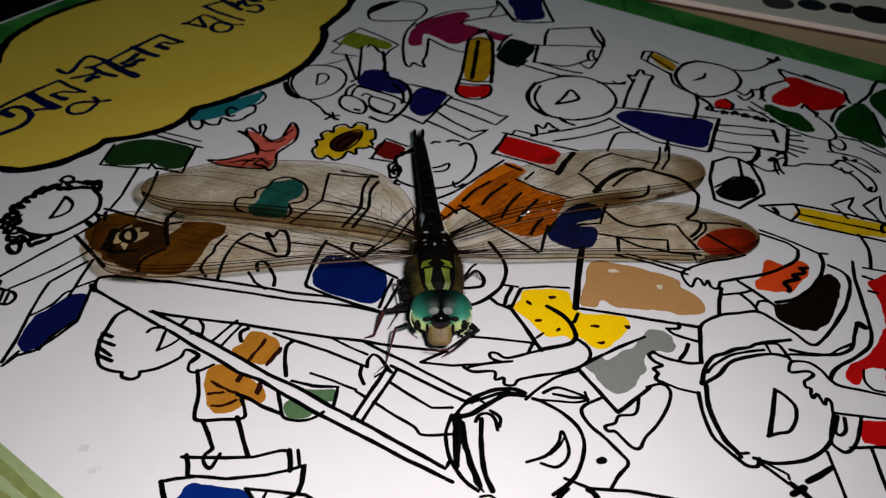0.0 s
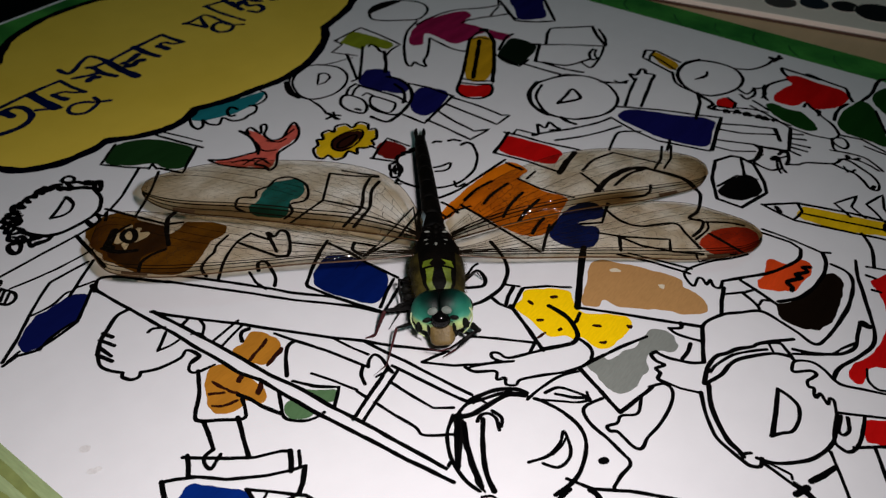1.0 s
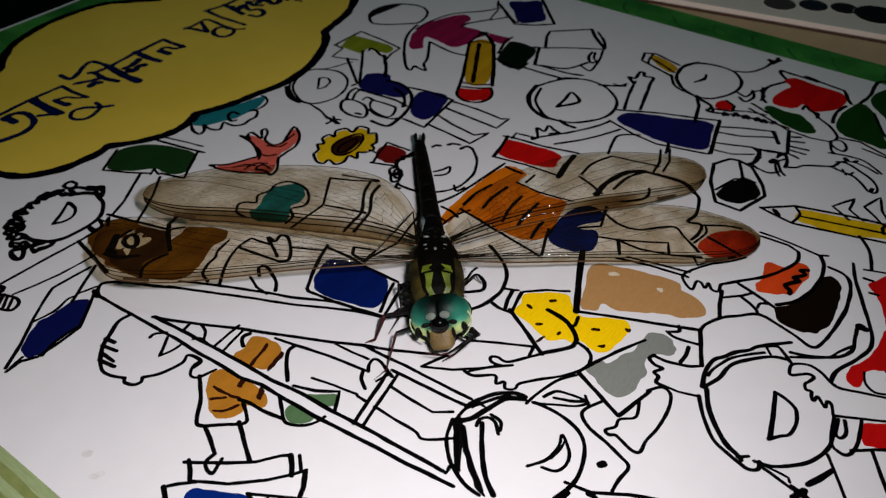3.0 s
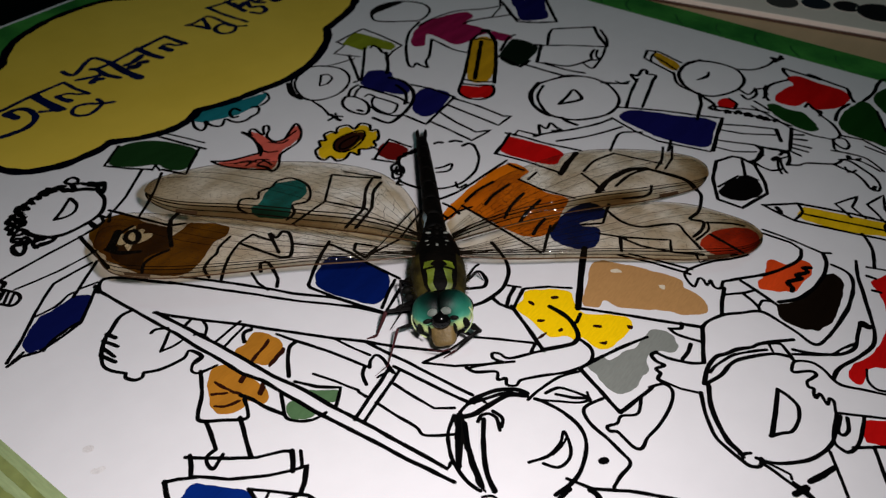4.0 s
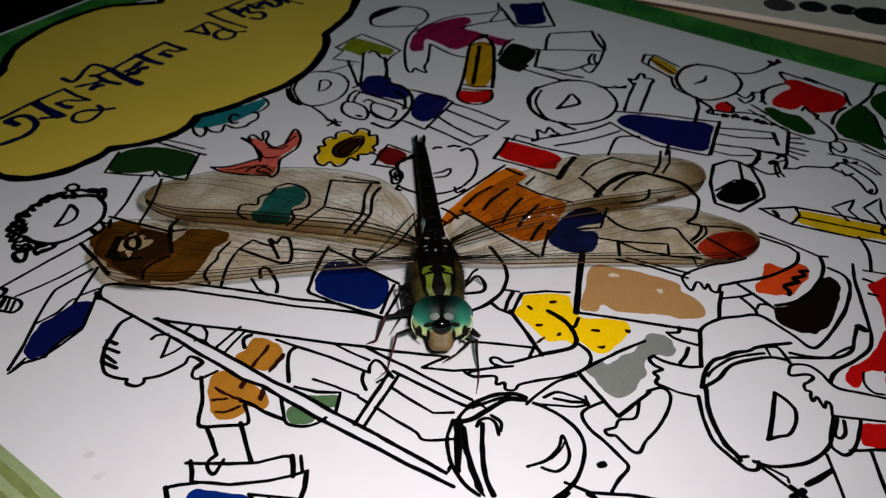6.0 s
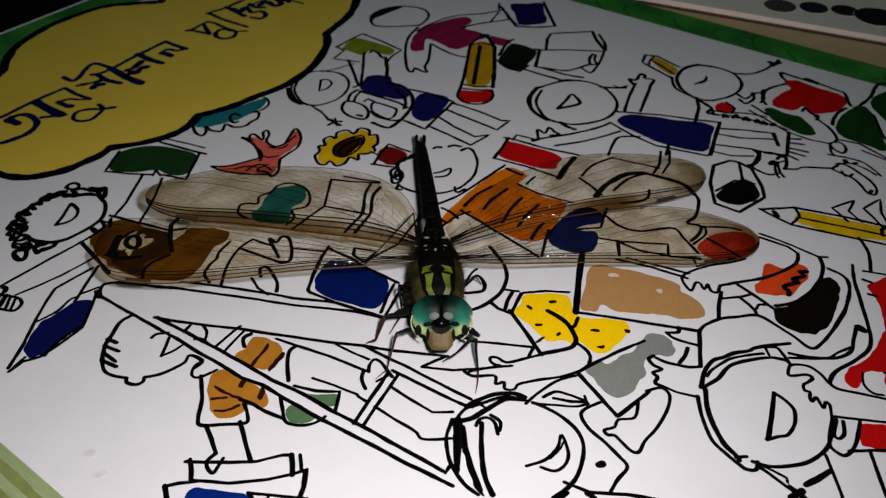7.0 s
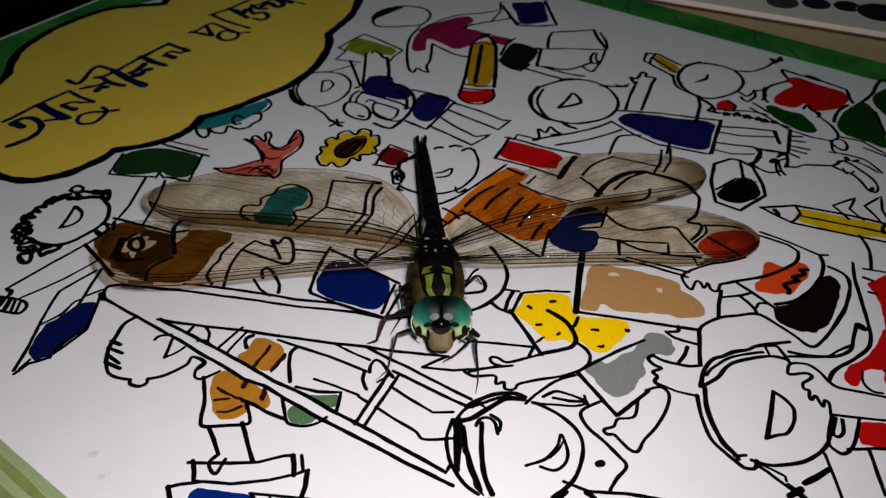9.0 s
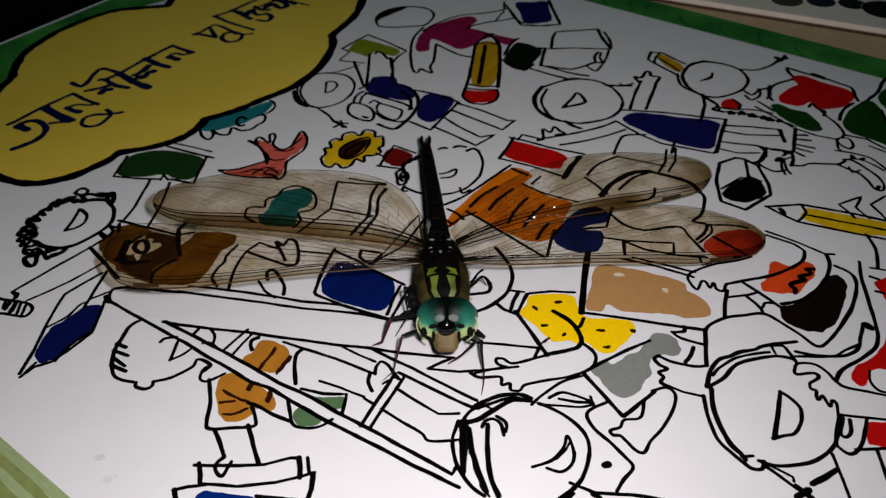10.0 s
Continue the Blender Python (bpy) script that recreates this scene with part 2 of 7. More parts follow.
def spline(pts, closed=False, steps=6):
    """Points along a smooth line through pts."""
    v = [np.array(p, float) for p in pts]
    n = len(v)
    if n < 3 and not closed:
        return [v[0] + (v[-1] - v[0]) * k / steps for k in range(steps + 1)]
    out = []
    for i in range(n if closed else n - 1):
        a, b, c, d = ((v[(i - 1) % n], v[i], v[(i + 1) % n], v[(i + 2) % n]) if closed else
                      (v[max(i - 1, 0)], v[i], v[i + 1], v[min(i + 2, n - 1)]))
        for k in range(steps):
            t = k / steps
            out.append(0.5 * (2 * b + (c - a) * t + (2 * a - 5 * b + 4 * c - d) * t * t + (3 * b - a - 3 * c + d) * t ** 3))
    if not closed:
        out.append(v[-1])
    return out


def slab(bm, x0, x1, y0, y1, z0, z1, bevel=0.0, segments=2):
    """A bevelled block, in metres."""
    got = bmesh.ops.create_cube(bm, size=1)["verts"]
    for v in got:
        v.co = Vector((x0 + (v.co.x + 0.5) * (x1 - x0), y0 + (v.co.y + 0.5) * (y1 - y0), z0 + (v.co.z + 0.5) * (z1 - z0)))
    if bevel:
        es = list({e for v in got for e in v.link_edges})
        bmesh.ops.bevel(bm, geom=es, offset=bevel, segments=segments, affect="EDGES", profile=0.6)


def tube(bm, pts, radii, sides=10, flat=1.0, caps=True):
    """A round tube through pts (metres) with a radius at each point."""
    rings = []
    n = len(pts)
    for i, p in enumerate(pts):
        p = Vector(p)
        way = (Vector(pts[min(i + 1, n - 1)]) - Vector(pts[max(i - 1, 0)])).normalized()
        side = way.cross(Vector((0, 0, 1)))
        side = side.normalized() if side.length > 1e-4 else Vector((1, 0, 0))
        up = side.cross(way).normalized()
        r = radii[i]
        rings.append([bm.verts.new(p + side * (r * math.cos(a)) + up * (r * flat * math.sin(a)))
                      for a in (2 * math.pi * k / sides for k in range(sides))])
    for a, b in zip(rings, rings[1:]):
        for k in range(sides):
            bm.faces.new((a[k], a[(k + 1) % sides], b[(k + 1) % sides], b[k]))
    if caps:
        bm.faces.new(rings[0][::-1])
        bm.faces.new(rings[-1])


def ball(bm, at, size, turn=None, u=24, v=16):
    """An ellipsoid, at and size in millimetres."""
    m = Matrix.Translation(Vector(at) * MM) @ (turn or Matrix()) @ Matrix.Diagonal((*[s * MM for s in size], 1))
    return bmesh.ops.create_uvsphere(bm, u_segments=u, v_segments=v, radius=1, matrix=m)["verts"]


# ---- the room and the table ----
def room():
    bm = bmesh.new()
    slab(bm, -1.6, 1.6, -1.6, 1.6, -0.80, -0.754)
    tagged(new("floor", mesh_of(bm, "floor", TILE)), "dark plain floor of an unlit room", "floor", kind="structure")
    for name, box in (("wall_north", (-1.7, 1.7, 1.6, 1.7)), ("wall_south", (-1.7, 1.7, -1.7, -1.6)), ("wall_east", (1.6, 1.7, -1.6, 1.6)), ("wall_west", (-1.7, -1.6, -1.6, 1.6))):
        bm = bmesh.new()
        slab(bm, *box, -0.754, 1.9)
        tagged(new(name, mesh_of(bm, name, PLASTER)), "plain wall with the unlit room's darkness put into its colour", "wall", kind="structure")
    bm = bmesh.new()
    slab(bm, -1.7, 1.7, -1.7, 1.7, 1.9, 2.0)
    tagged(new("ceiling", mesh_of(bm, "ceiling", PLASTER)), "plain plastered ceiling of an unlit room", "ceiling", kind="structure")


TURN = pose(0, 0, 0, 0, 0, 53.5)      # the book's width runs along its own x, its height along y
DEEP = 0.0045                          # the book's thickness


def table():
    top = thing("table", "tan wooden table with a smooth top under the book", "table", TURN @ pose(0, 0, -DEEP))
    bm = bmesh.new()
    slab(bm, -0.30, 0.62, -0.42, 0.1835, -0.022, 0, 0.002)
    part("tabletop", bm, WOOD, top)
    for x in (-0.27, 0.58):
        for y in (-0.39, 0.15):
            bm = bmesh.new()
            slab(bm, x - 0.02, x + 0.02, y - 0.02, y + 0.02, -0.7495, -0.022, 0.002)
            part("leg", bm, DARK_WOOD, top, "square dark wooden leg")


room()
table()

# ---- the book and its printed cover (millimetres on the cover) ----
U0, U1, V0, V1 = 9.2, 176.4, -62.0, 181.9
book = thing("workbook", "white softcover workbook with colourful line drawings and a green border", "book", TURN)


def book_body():
    bm = bmesh.new()
    slab(bm, U0 * MM, U1 * MM, V0 * MM, V1 * MM, -0.00035, 0, 0.00012, 2)
    part("front_cover", bm, PAPER, book)
    bm = bmesh.new()
    slab(bm, (U0 + 0.8) * MM, (U1 - 0.8) * MM, (V0 + 0.8) * MM, (V1 - 0.8) * MM, -DEEP + 0.0004, -0.00037)
    part("page_block", bm, PAGES, book, "cream page edges")
    bm = bmesh.new()
    slab(bm, U0 * MM, U1 * MM, V0 * MM, V1 * MM, -DEEP, -DEEP + 0.00038, 0.0001, 2)
    part("back_cover", bm, PAPER, book)


def flat_shape(pts, z):
    bm = bmesh.new()
    bm.faces.new([bm.verts.new((p[0] * MM, p[1] * MM, z * MM)) for p in pts])
    bmesh.ops.recalc_face_normals(bm, faces=bm.faces)
    if bm.faces and next(iter(bm.faces)).normal.z < 0:
        bmesh.ops.reverse_faces(bm, faces=bm.faces)
    return bm


PENS = {}      # the ink mesh of each drawing, filled stroke by stroke


def drawing(name, label):
    ob = new(name, bpy.data.meshes.new(name))
    ob.parent = book
    tagged(ob, label)
    PENS[ob] = [bmesh.new(), INK, 0, 0]
    return ob


def ink(art, width, *pts, closed=False, smooth=True):
    """One pen stroke: a flat line that swells and thins a little, in millimetres."""
    bm, _, count, _ = PENS[art]
    PENS[art][2] += 1
    z = (0.045 + 0.0012 * (count % 24)) * MM
    if smooth or closed:
        line = spline(pts, closed, 7)
        if closed:
            line.append(line[0])
    else:
        line = []
        for a, b in zip(pts, pts[1:]):
            a, b = np.array(a, float), np.array(b, float)
            n = max(2, int(np.linalg.norm(b - a) / 0.8))
            line += [a + (b - a) * k / n for k in range(n)]
        line.append(np.array(pts[-1], float))
    seed = random.uniform(0, 900)
    row = []
    n = len(line)
    for i, p in enumerate(line):
        d = line[min(i + 1, n - 1)] - line[max(i - 1, 0)]
        d = d / (np.linalg.norm(d) + 1e-9)
        side = np.array((-d[1], d[0]))
        swell = 1 + 0.26 * noise.noise(Vector((p[0] * 0.55, p[1] * 0.55, seed)))
        wob = 0.07 * noise.noise(Vector((p[0] * 0.4, p[1] * 0.4, seed + 50)))
        w = width * 0.54 * swell
        q = p + side * wob
        steps = [(0.0, 1.0)]
        if i in (0, n - 1) and not closed:      # rounded ends
            steps = [(-0.50, 0.35), (-0.33, 0.75), (0.0, 1.0)] if i == 0 else [(0.0, 1.0), (0.33, 0.75), (0.50, 0.35)]
        for along, f in steps:
            e = q + d * along * width
            row.append((bm.verts.new(((e[0] + side[0] * w * f) * MM, (e[1] + side[1] * w * f) * MM, z)),
                        bm.verts.new(((e[0] - side[0] * w * f) * MM, (e[1] - side[1] * w * f) * MM, z))))
    for a, b in zip(row, row[1:]):
        bm.faces.new((a[1], b[1], b[0], a[0]))


def fill(art, tone, *pts):
    """A patch of felt-pen colour with a slightly ragged edge."""
    PENS[art][3] += 1
    line = spline(pts, True, 6)
    seed = random.uniform(0, 900)
    line = [p + 0.22 * np.array((noise.noise(Vector((p[0] * 0.9, p[1] * 0.9, seed))), noise.noise(Vector((p[0] * 0.9, p[1] * 0.9, seed + 9))))) for p in line]
    part("colour_fill", flat_shape(line, 0.022 + 0.0012 * (PENS[art][3] % 18)), TONES[tone], art)


def stripe(art, width, *pts):
    """A brushed stripe that is a part of its own drawing."""
    ob = new("stripe", bpy.data.meshes.new("stripe"))
    ob.parent = art
    PENS[ob] = [bmesh.new(), INK, 0, 0]
    ink(ob, width, *pts)


def finish_drawings():
    for ob, (bm, mat, _, _) in PENS.items():
        bm.to_mesh(ob.data)
        bm.free()
        ob.data.materials.append(mat)


def border():
    w = 8.2
    # one green paint: paler copy on the brightly lit sides, deeper copy beyond
    for name, mat, pts in (("border_side", PALE_GREEN, ((U0, V0), (U0 + w, V0), (U0 + w, V1 - w), (U0, V1))),
                           ("border_side", GREEN, ((U1 - w, V0 + w), (U1, V0), (U1, V1), (U1 - w, V1 - w))),
                           ("border_top", GREEN, ((U0, V1 - 0.9), (U0 + w, V1 - w), (U1 - w, V1 - w), (U1, V1 - 0.9))),
                           ("border_foot", PALE_GREEN, ((U0 + w, V0), (U1, V0), (U1 - w, V0 + w), (U0 + w, V0 + w)))):
        inset = [(a * 0.9985 + 0.0015 * 93, b * 0.9985 + 0.0015 * 60) for a, b in pts]
        part(name, flat_shape(inset, 0.010), mat, book, "painted green border")
    streaks = drawing("border_streak", "olive brush streaks in the green border")
    tagged(streaks, kind="stuff")
    PENS[streaks][1] = OLIVE
    for u, width in ((U0 + 6.35, 1.05), (U0 + 4.2, 1.3), (U0 + 1.6, 1.5)):
        ink(streaks, width, *[(u + random.uniform(-0.22, 0.22), 10 + 6.5 * j) for j in range(14)])
    arcs = drawing("border_arc", "darker green brush arcs in the border")
    tagged(arcs, kind="stuff")
    PENS[arcs][1] = DEEP_GREEN
    for j in range(14):
        v = 5 + 9.5 * j + random.uniform(-2, 2)
        ink(arcs, random.uniform(0.2, 0.45), (U1 - 7.6, v), (U1 - 5.5, v + 2.2), (U1 - random.uniform(1.2, 4), v + random.uniform(2.5, 3.5)))
    corner = [(58.0, 180.9), (118.0, 180.9), (113.0, 168.8), (105.0, 172.0), (95.0, 175.0), (82.0, 174.0), (70.2, 165.7), (66.0, 162.8), (58.0, 160.0)]
    part("border_corner", flat_shape(corner, 0.0125), GREEN, book, "wider green border beside the title panel")


def title_panel():
    edge = [(69.9, 164.8), (73.2, 168.8), (77.1, 172.2), (81.6, 174.2), (88.0, 175.9), (95.3, 175.9), (102.0, 174.5), (106.7, 170.6), (111.1, 166.0)]
    edge2 = [(111.1, 166.0), (118.5, 169.9), (130.8, 170.9), (142.3, 163.1), (146.5, 146.7), (143.6, 133.2), (137.6, 128.0), (131.9, 124.9), (126.7, 123.5), (121.5, 122.4)]
    edge3 = [(121.5, 122.4), (118.2, 119.1), (112.5, 115.8), (106.7, 113.8), (99.8, 113.2), (93.4, 114.5), (87.3, 115.8), (81.7, 118.2)]
    edge4 = [(81.7, 118.2), (78.8, 117.0), (74.7, 116.8), (69.9, 118.7), (65.0, 122.3)]
    edge5 = [(65.0, 122.3), (62.7, 121.8), (60.4, 122.0), (56.5, 122.6), (53.4, 124.1), (50.6, 126.5), (48.8, 130.5), (48.2, 137.3), (51.8, 147.4), (58.0, 156.3), (63.9, 161.2), (69.9, 164.8)]
    outline = []
    for e in (edge, edge2, edge3, edge4, edge5):
        outline += spline(e, False, 6)[:-1]
    panel = part("title_panel", flat_shape(outline, 0.016), PANEL, book, "mustard yellow cloud-shaped title panel")
    rim = drawing("title_panel_outline", "thick dark outline round the title panel")
    PENS[rim][1] = RIM_INK
    for e in (edge, edge2, edge3, edge4, edge5):
        ink(rim, 1.75, *e)
    return panel


book_body()
border()
title_panel()

# ---- drawings printed on the cover ----
art = drawing("printed_title_lettering", "dark blue hand-brushed title lettering printed on the yellow cloud")
ink(art, 0.89, (58.9, 148.1), (60.5, 148.0), (66.6, 148.4), (73.1, 148.1), smooth=False)
ink(art, 0.84, (73.1, 148.1), (73.0, 144.1), (73.4, 140.2), smooth=False)
ink(art, 0.72, (73.4, 140.2), (72.0, 141.8), (71.0, 143.5), (69.4, 144.2))
ink(art, 1.19, (69.1, 144.2), (69.2, 142.2), (69.6, 140.7))
ink(art, 1.79, (66.6, 147.9), (66.4, 143.5), (66.5, 139.6), smooth=False)
ink(art, 0.83, (63.8, 141.8), (65.5, 140.3), (67.1, 138.8), smooth=False)
ink(art, 1.12, (60.4, 146.4), (62.1, 145.9), (62.9, 144.1), (62.5, 141.2), (61.0, 139.5), (58.7, 138.7), (56.6, 139.0), (54.6, 139.5))
ink(art, 1.59, (59.6, 146.1), (59.8, 144.6), (59.9, 143.4))
ink(art, 0.83, (73.1, 137.0), (72.7, 135.0), (70.9, 134.0), (68.7, 133.5), (67.2, 134.8), (67.2, 136.6), (68.8, 137.9), (70.8, 137.2), (72.4, 135.2), (74.3, 133.6))
ink(art, 0.98, (75.6, 152.2), (75.6, 150.3), (76.1, 149.2), (77.9, 149.9), (81.0, 151.8), (82.6, 152.2), (83.3, 151.2), (83.6, 149.2), (83.8, 147.2))
ink(art, 0.99, (83.8, 147.2), (89.9, 147.9), (98.2, 148.2), smooth=False)
ink(art, 1.06, (98.2, 148.2), (98.2, 145.4), (98.6, 141.8), smooth=False)
ink(art, 0.81, (98.6, 141.8), (96.8, 142.8), (96.3, 144.5), (95.2, 145.0))
ink(art, 1.42, (94.3, 144.5), (94.5, 143.4), (94.6, 141.9))
ink(art, 1.71, (83.6, 147.5), (83.1, 141.7), (83.3, 137.4), smooth=False)
ink(art, 0.98, (79.6, 148.4), (80.6, 147.5), (82.2, 147.3), (83.8, 147.2))
ink(art, 1.09, (80.3, 147.5), (80.2, 145.6), (80.0, 143.9), (80.4, 142.2), (80.9, 140.7))
ink(art, 0.97, (75.2, 146.8), (76.8, 145.9), (78.2, 145.1), (79.6, 144.8), (80.3, 146.6))
ink(art, 1.57, (76.5, 143.5), (77.6, 143.9), (78.4, 143.2))
ink(art, 1.36, (90.9, 148.2), (90.8, 144.0), (91.3, 140.8), smooth=False)
ink(art, 1.25, (85.0, 144.1), (86.4, 143.9), (88.1, 144.4), (89.3, 144.9))
ink(art, 1.6, (84.9, 142.6), (85.8, 141.8), (87.3, 142.5), (88.3, 142.0))
ink(art, 0.81, (104.4, 148.6), (106.3, 148.2), (109.2, 148.5), (110.4, 148.3), (110.7, 146.3), (110.5, 143.9), (110.5, 140.9))
ink(art, 0.94, (104.7, 148.6), (105.4, 147.1), (105.8, 145.4), (106.3, 143.2))
ink(art, 1.0, (108.8, 148.1), (107.6, 145.7), (106.5, 143.4))
ink(art, 0.69, (110.0, 141.2), (110.8, 139.4), (112.2, 137.8))
ink(art, 0.94, (107.2, 142.4), (109.1, 143.0), (110.4, 141.7), (110.5, 139.4), (108.5, 138.0), (106.6, 138.8), (106.3, 140.7), (107.2, 142.4))
ink(art, 0.96, (113.3, 152.0), (117.8, 150.8), (123.1, 150.8), (128.1, 150.2), smooth=False)
ink(art, 0.88, (113.6, 152.0), (113.2, 146.7), (113.7, 139.2), smooth=False)
ink(art, 1.52, (118.4, 148.8), (118.0, 146.5), (120.2, 147.1))
ink(art, 1.01, (117.7, 142.1), (118.5, 139.9), (120.6, 140.4), (121.3, 142.7), (119.6, 144.2), (121.0, 147.0))
ink(art, 1.4, (123.5, 145.5), (125.8, 145.5), (125.3, 142.3), (127.3, 142.1), (128.1, 144.9), (127.9, 146.9))
ink(art, 0.77, (120.0, 147.4), (124.9, 146.9), (132.0, 145.5), smooth=False)
ink(art, 0.64, (129.6, 143.2), (129.8, 140.5), (130.1, 137.8))
ink(art, 1.14, (118.3, 151.1), (117.7, 147.6), (117.3, 143.8), smooth=False)
ink(art, 1.02, (122.6, 148.0), (122.1, 145.4), (123.2, 143.7))
ink(art, 1.02, (129.8, 146.5), (128.9, 143.0), (128.8, 141.0), smooth=False)

art = drawing("printed_green_book", "dark green closed book drawn in black outline")
fill(art, "dgreen", (60.8, 116.7), (65.1, 119.7), (70.0, 116.6), (72.6, 108.0), (67.9, 105.0), (65.8, 106.9), (65.4, 110.0), (62.6, 112.7))
ink(art, 0.50, (65.3, 120.1), (59.9, 116.8), (62.0, 112.7), (64.1, 109.4), smooth=False)
ink(art, 0.53, (71.5, 116.7), (72.5, 111.8), (73.7, 106.9), smooth=False)
ink(art, 0.38, (72.9, 116.4), (73.9, 112.8), (74.9, 108.6), smooth=False)
ink(art, 0.54, (73.1, 107.9), (69.6, 105.7), (66.5, 103.6), (65.1, 107.9), smooth=False)
ink(art, 0.41, (65.3, 110.0), (63.9, 109.1), smooth=False)
ink(art, 0.41, (65.3, 110.0), (64.7, 108.0), smooth=False)
ink(art, 0.5, (63.0, 110.7), (56.6, 106.5), (53.3, 105.0), smooth=False)
ink(art, 0.46, (64.4, 107.2), (60.5, 104.1), (56.6, 101.6), (54.2, 100.2), smooth=False)

art = drawing("printed_teal_cloud", "teal cloud drawing partly covered by the title panel")
fill(art, "teal", (78.8, 115.8), (81.4, 117.7), (86.8, 115.3), (93.6, 112.6), (90.7, 110.7), (87.1, 110.7), (84.4, 111.3), (82.3, 112.4), (79.9, 113.7))
ink(art, 0.56, (79.4, 117.1), (77.5, 114.3), (77.3, 112.2), (78.7, 112.6), (79.9, 114.1), (79.6, 112.1), (80.6, 110.5), (82.6, 111.7), (82.9, 109.4), (84.4, 108.3), (86.0, 108.5), (87.5, 108.4), (89.1, 109.7), (88.5, 110.9))
ink(art, 0.5, (88.5, 110.9), (90.2, 110.0), (92.5, 110.5), (93.7, 112.1), (93.7, 113.2))
ink(art, 0.62, (86.3, 111.8), (86.1, 113.2), (84.6, 112.7), (83.8, 111.1), (84.5, 110.5))

art = drawing("printed_bird", "salmon pink flying bird in black outline")
fill(art, "salmon", (71.8, 101.8), (74.6, 100.1), (78.3, 98.3), (80.1, 100.6), (81.4, 104.2), (82.5, 104.6), (82.8, 101.7), (82.6, 98.9), (84.8, 98.3), (88.4, 99.6), (87.1, 96.8), (83.8, 95.7), (80.7, 95.6), (78.2, 93.7), (75.9, 93.2), (74.4, 96.0), (72.6, 98.4))
ink(art, 0.52, (71.7, 103.1), (73.7, 100.7), (77.2, 98.9), (78.5, 98.5), (80.0, 100.5), (81.0, 102.9), (81.2, 105.8), (81.5, 104.7), (81.6, 103.6))
ink(art, 0.53, (81.4, 103.8), (82.4, 105.0), (83.3, 104.8), (82.9, 102.1), (84.7, 103.9), (85.6, 103.7), (84.8, 102.5), (82.9, 101.2), (82.6, 98.9), (84.2, 98.0), (86.1, 98.8), (89.1, 100.0), (87.7, 97.3), (84.9, 95.4), (81.9, 95.2), (80.0, 94.9), (77.4, 92.7), (75.7, 92.5), (76.0, 94.1), (75.5, 95.7))
ink(art, 0.49, (71.7, 103.1), (71.9, 100.5), (73.2, 97.4), (75.5, 93.6))
ink(art, 0.43, (80.4, 100.9), (79.6, 98.9), (77.9, 97.6))
ink(art, 0.41, (75.7, 96.0), (77.1, 95.8), (77.1, 94.0))
ink(art, 0.39, (84.9, 98.0), (87.4, 98.3), smooth=False)
ink(art, 0.38, (81.8, 99.5), (82.9, 97.5), (84.4, 97.3))
ink(art, 0.36, (79.2, 98.8), (79.5, 97.2), (80.7, 96.2))
ink(art, 0.41, (73.6, 99.3), (75.3, 98.3), (76.1, 96.6))
ink(art, 0.41, (74.3, 97.3), (76.5, 97.1), (77.8, 95.4))

art = drawing("printed_flower", "yellow sunflower with a dark brown centre")
fill(art, "yellow", (83.8, 89.0), (85.0, 90.7), (86.3, 91.0), (87.3, 92.2), (88.4, 91.7), (89.3, 92.8), (90.6, 92.7), (91.0, 91.6), (92.5, 92.4), (93.8, 91.6), (93.8, 90.0), (95.6, 90.2), (96.0, 88.6), (95.1, 87.3), (95.8, 86.4), (93.9, 84.8), (92.8, 84.7), (92.0, 83.7), (90.7, 84.2), (89.6, 85.2), (88.4, 84.4), (88.0, 85.8), (86.1, 85.4), (84.9, 86.2), (85.2, 87.8), (83.8, 87.9))
ink(art, 0.53, (83.3, 88.9), (84.6, 90.9), (86.2, 91.2), (87.3, 92.5), (88.2, 91.8), (89.3, 93.2), (90.9, 93.0), (91.0, 91.8), (92.6, 92.9), (94.3, 92.0), (94.1, 90.2), (96.1, 90.5), (96.6, 88.8), (95.4, 87.5), (96.2, 86.5), (94.1, 84.6), (92.9, 84.6), (92.0, 83.4), (90.5, 83.9), (89.5, 85.0), (88.1, 83.9), (87.9, 85.6), (85.9, 85.1), (84.5, 85.8), (84.9, 87.6), (83.6, 87.6), closed=True)
fill(art, "dbrown", (87.0, 88.4), (89.1, 90.0), (92.0, 89.9), (94.1, 88.6), (93.3, 87.2), (90.2, 86.5), (87.5, 86.7))
ink(art, 0.44, (87.0, 88.6), (89.2, 90.2), (92.2, 90.0), (94.4, 88.6), (93.2, 87.0), (89.9, 86.1), (87.3, 86.7), closed=True)
ink(art, 0.38, (87.7, 88.0), (89.3, 88.9), (92.0, 88.6), (92.6, 87.8), (90.6, 87.1), (88.3, 87.2), closed=True)

art = drawing("printed_red_square", "small dark red square held by a drawn arm")
fill(art, "dred", (91.5, 82.5), (94.4, 82.5), (94.7, 78.5), (91.7, 77.3), (90.3, 78.2), (90.2, 80.8))
ink(art, 0.50, (88.8, 80.9), (91.9, 82.0), (95.1, 82.9), (95.2, 80.9), (95.4, 78.2), smooth=False)
ink(art, 0.48, (88.5, 81.2), (89.5, 78.7), (90.4, 76.7), smooth=False)
ink(art, 0.43, (91.4, 83.9), (91.4, 82.3), smooth=False)
ink(art, 0.92, (93.1, 77.7), (94.0, 77.1), (95.1, 77.0), (95.2, 76.0))
ink(art, 0.71, (90.5, 77.1), (91.7, 77.8), (92.7, 77.3))

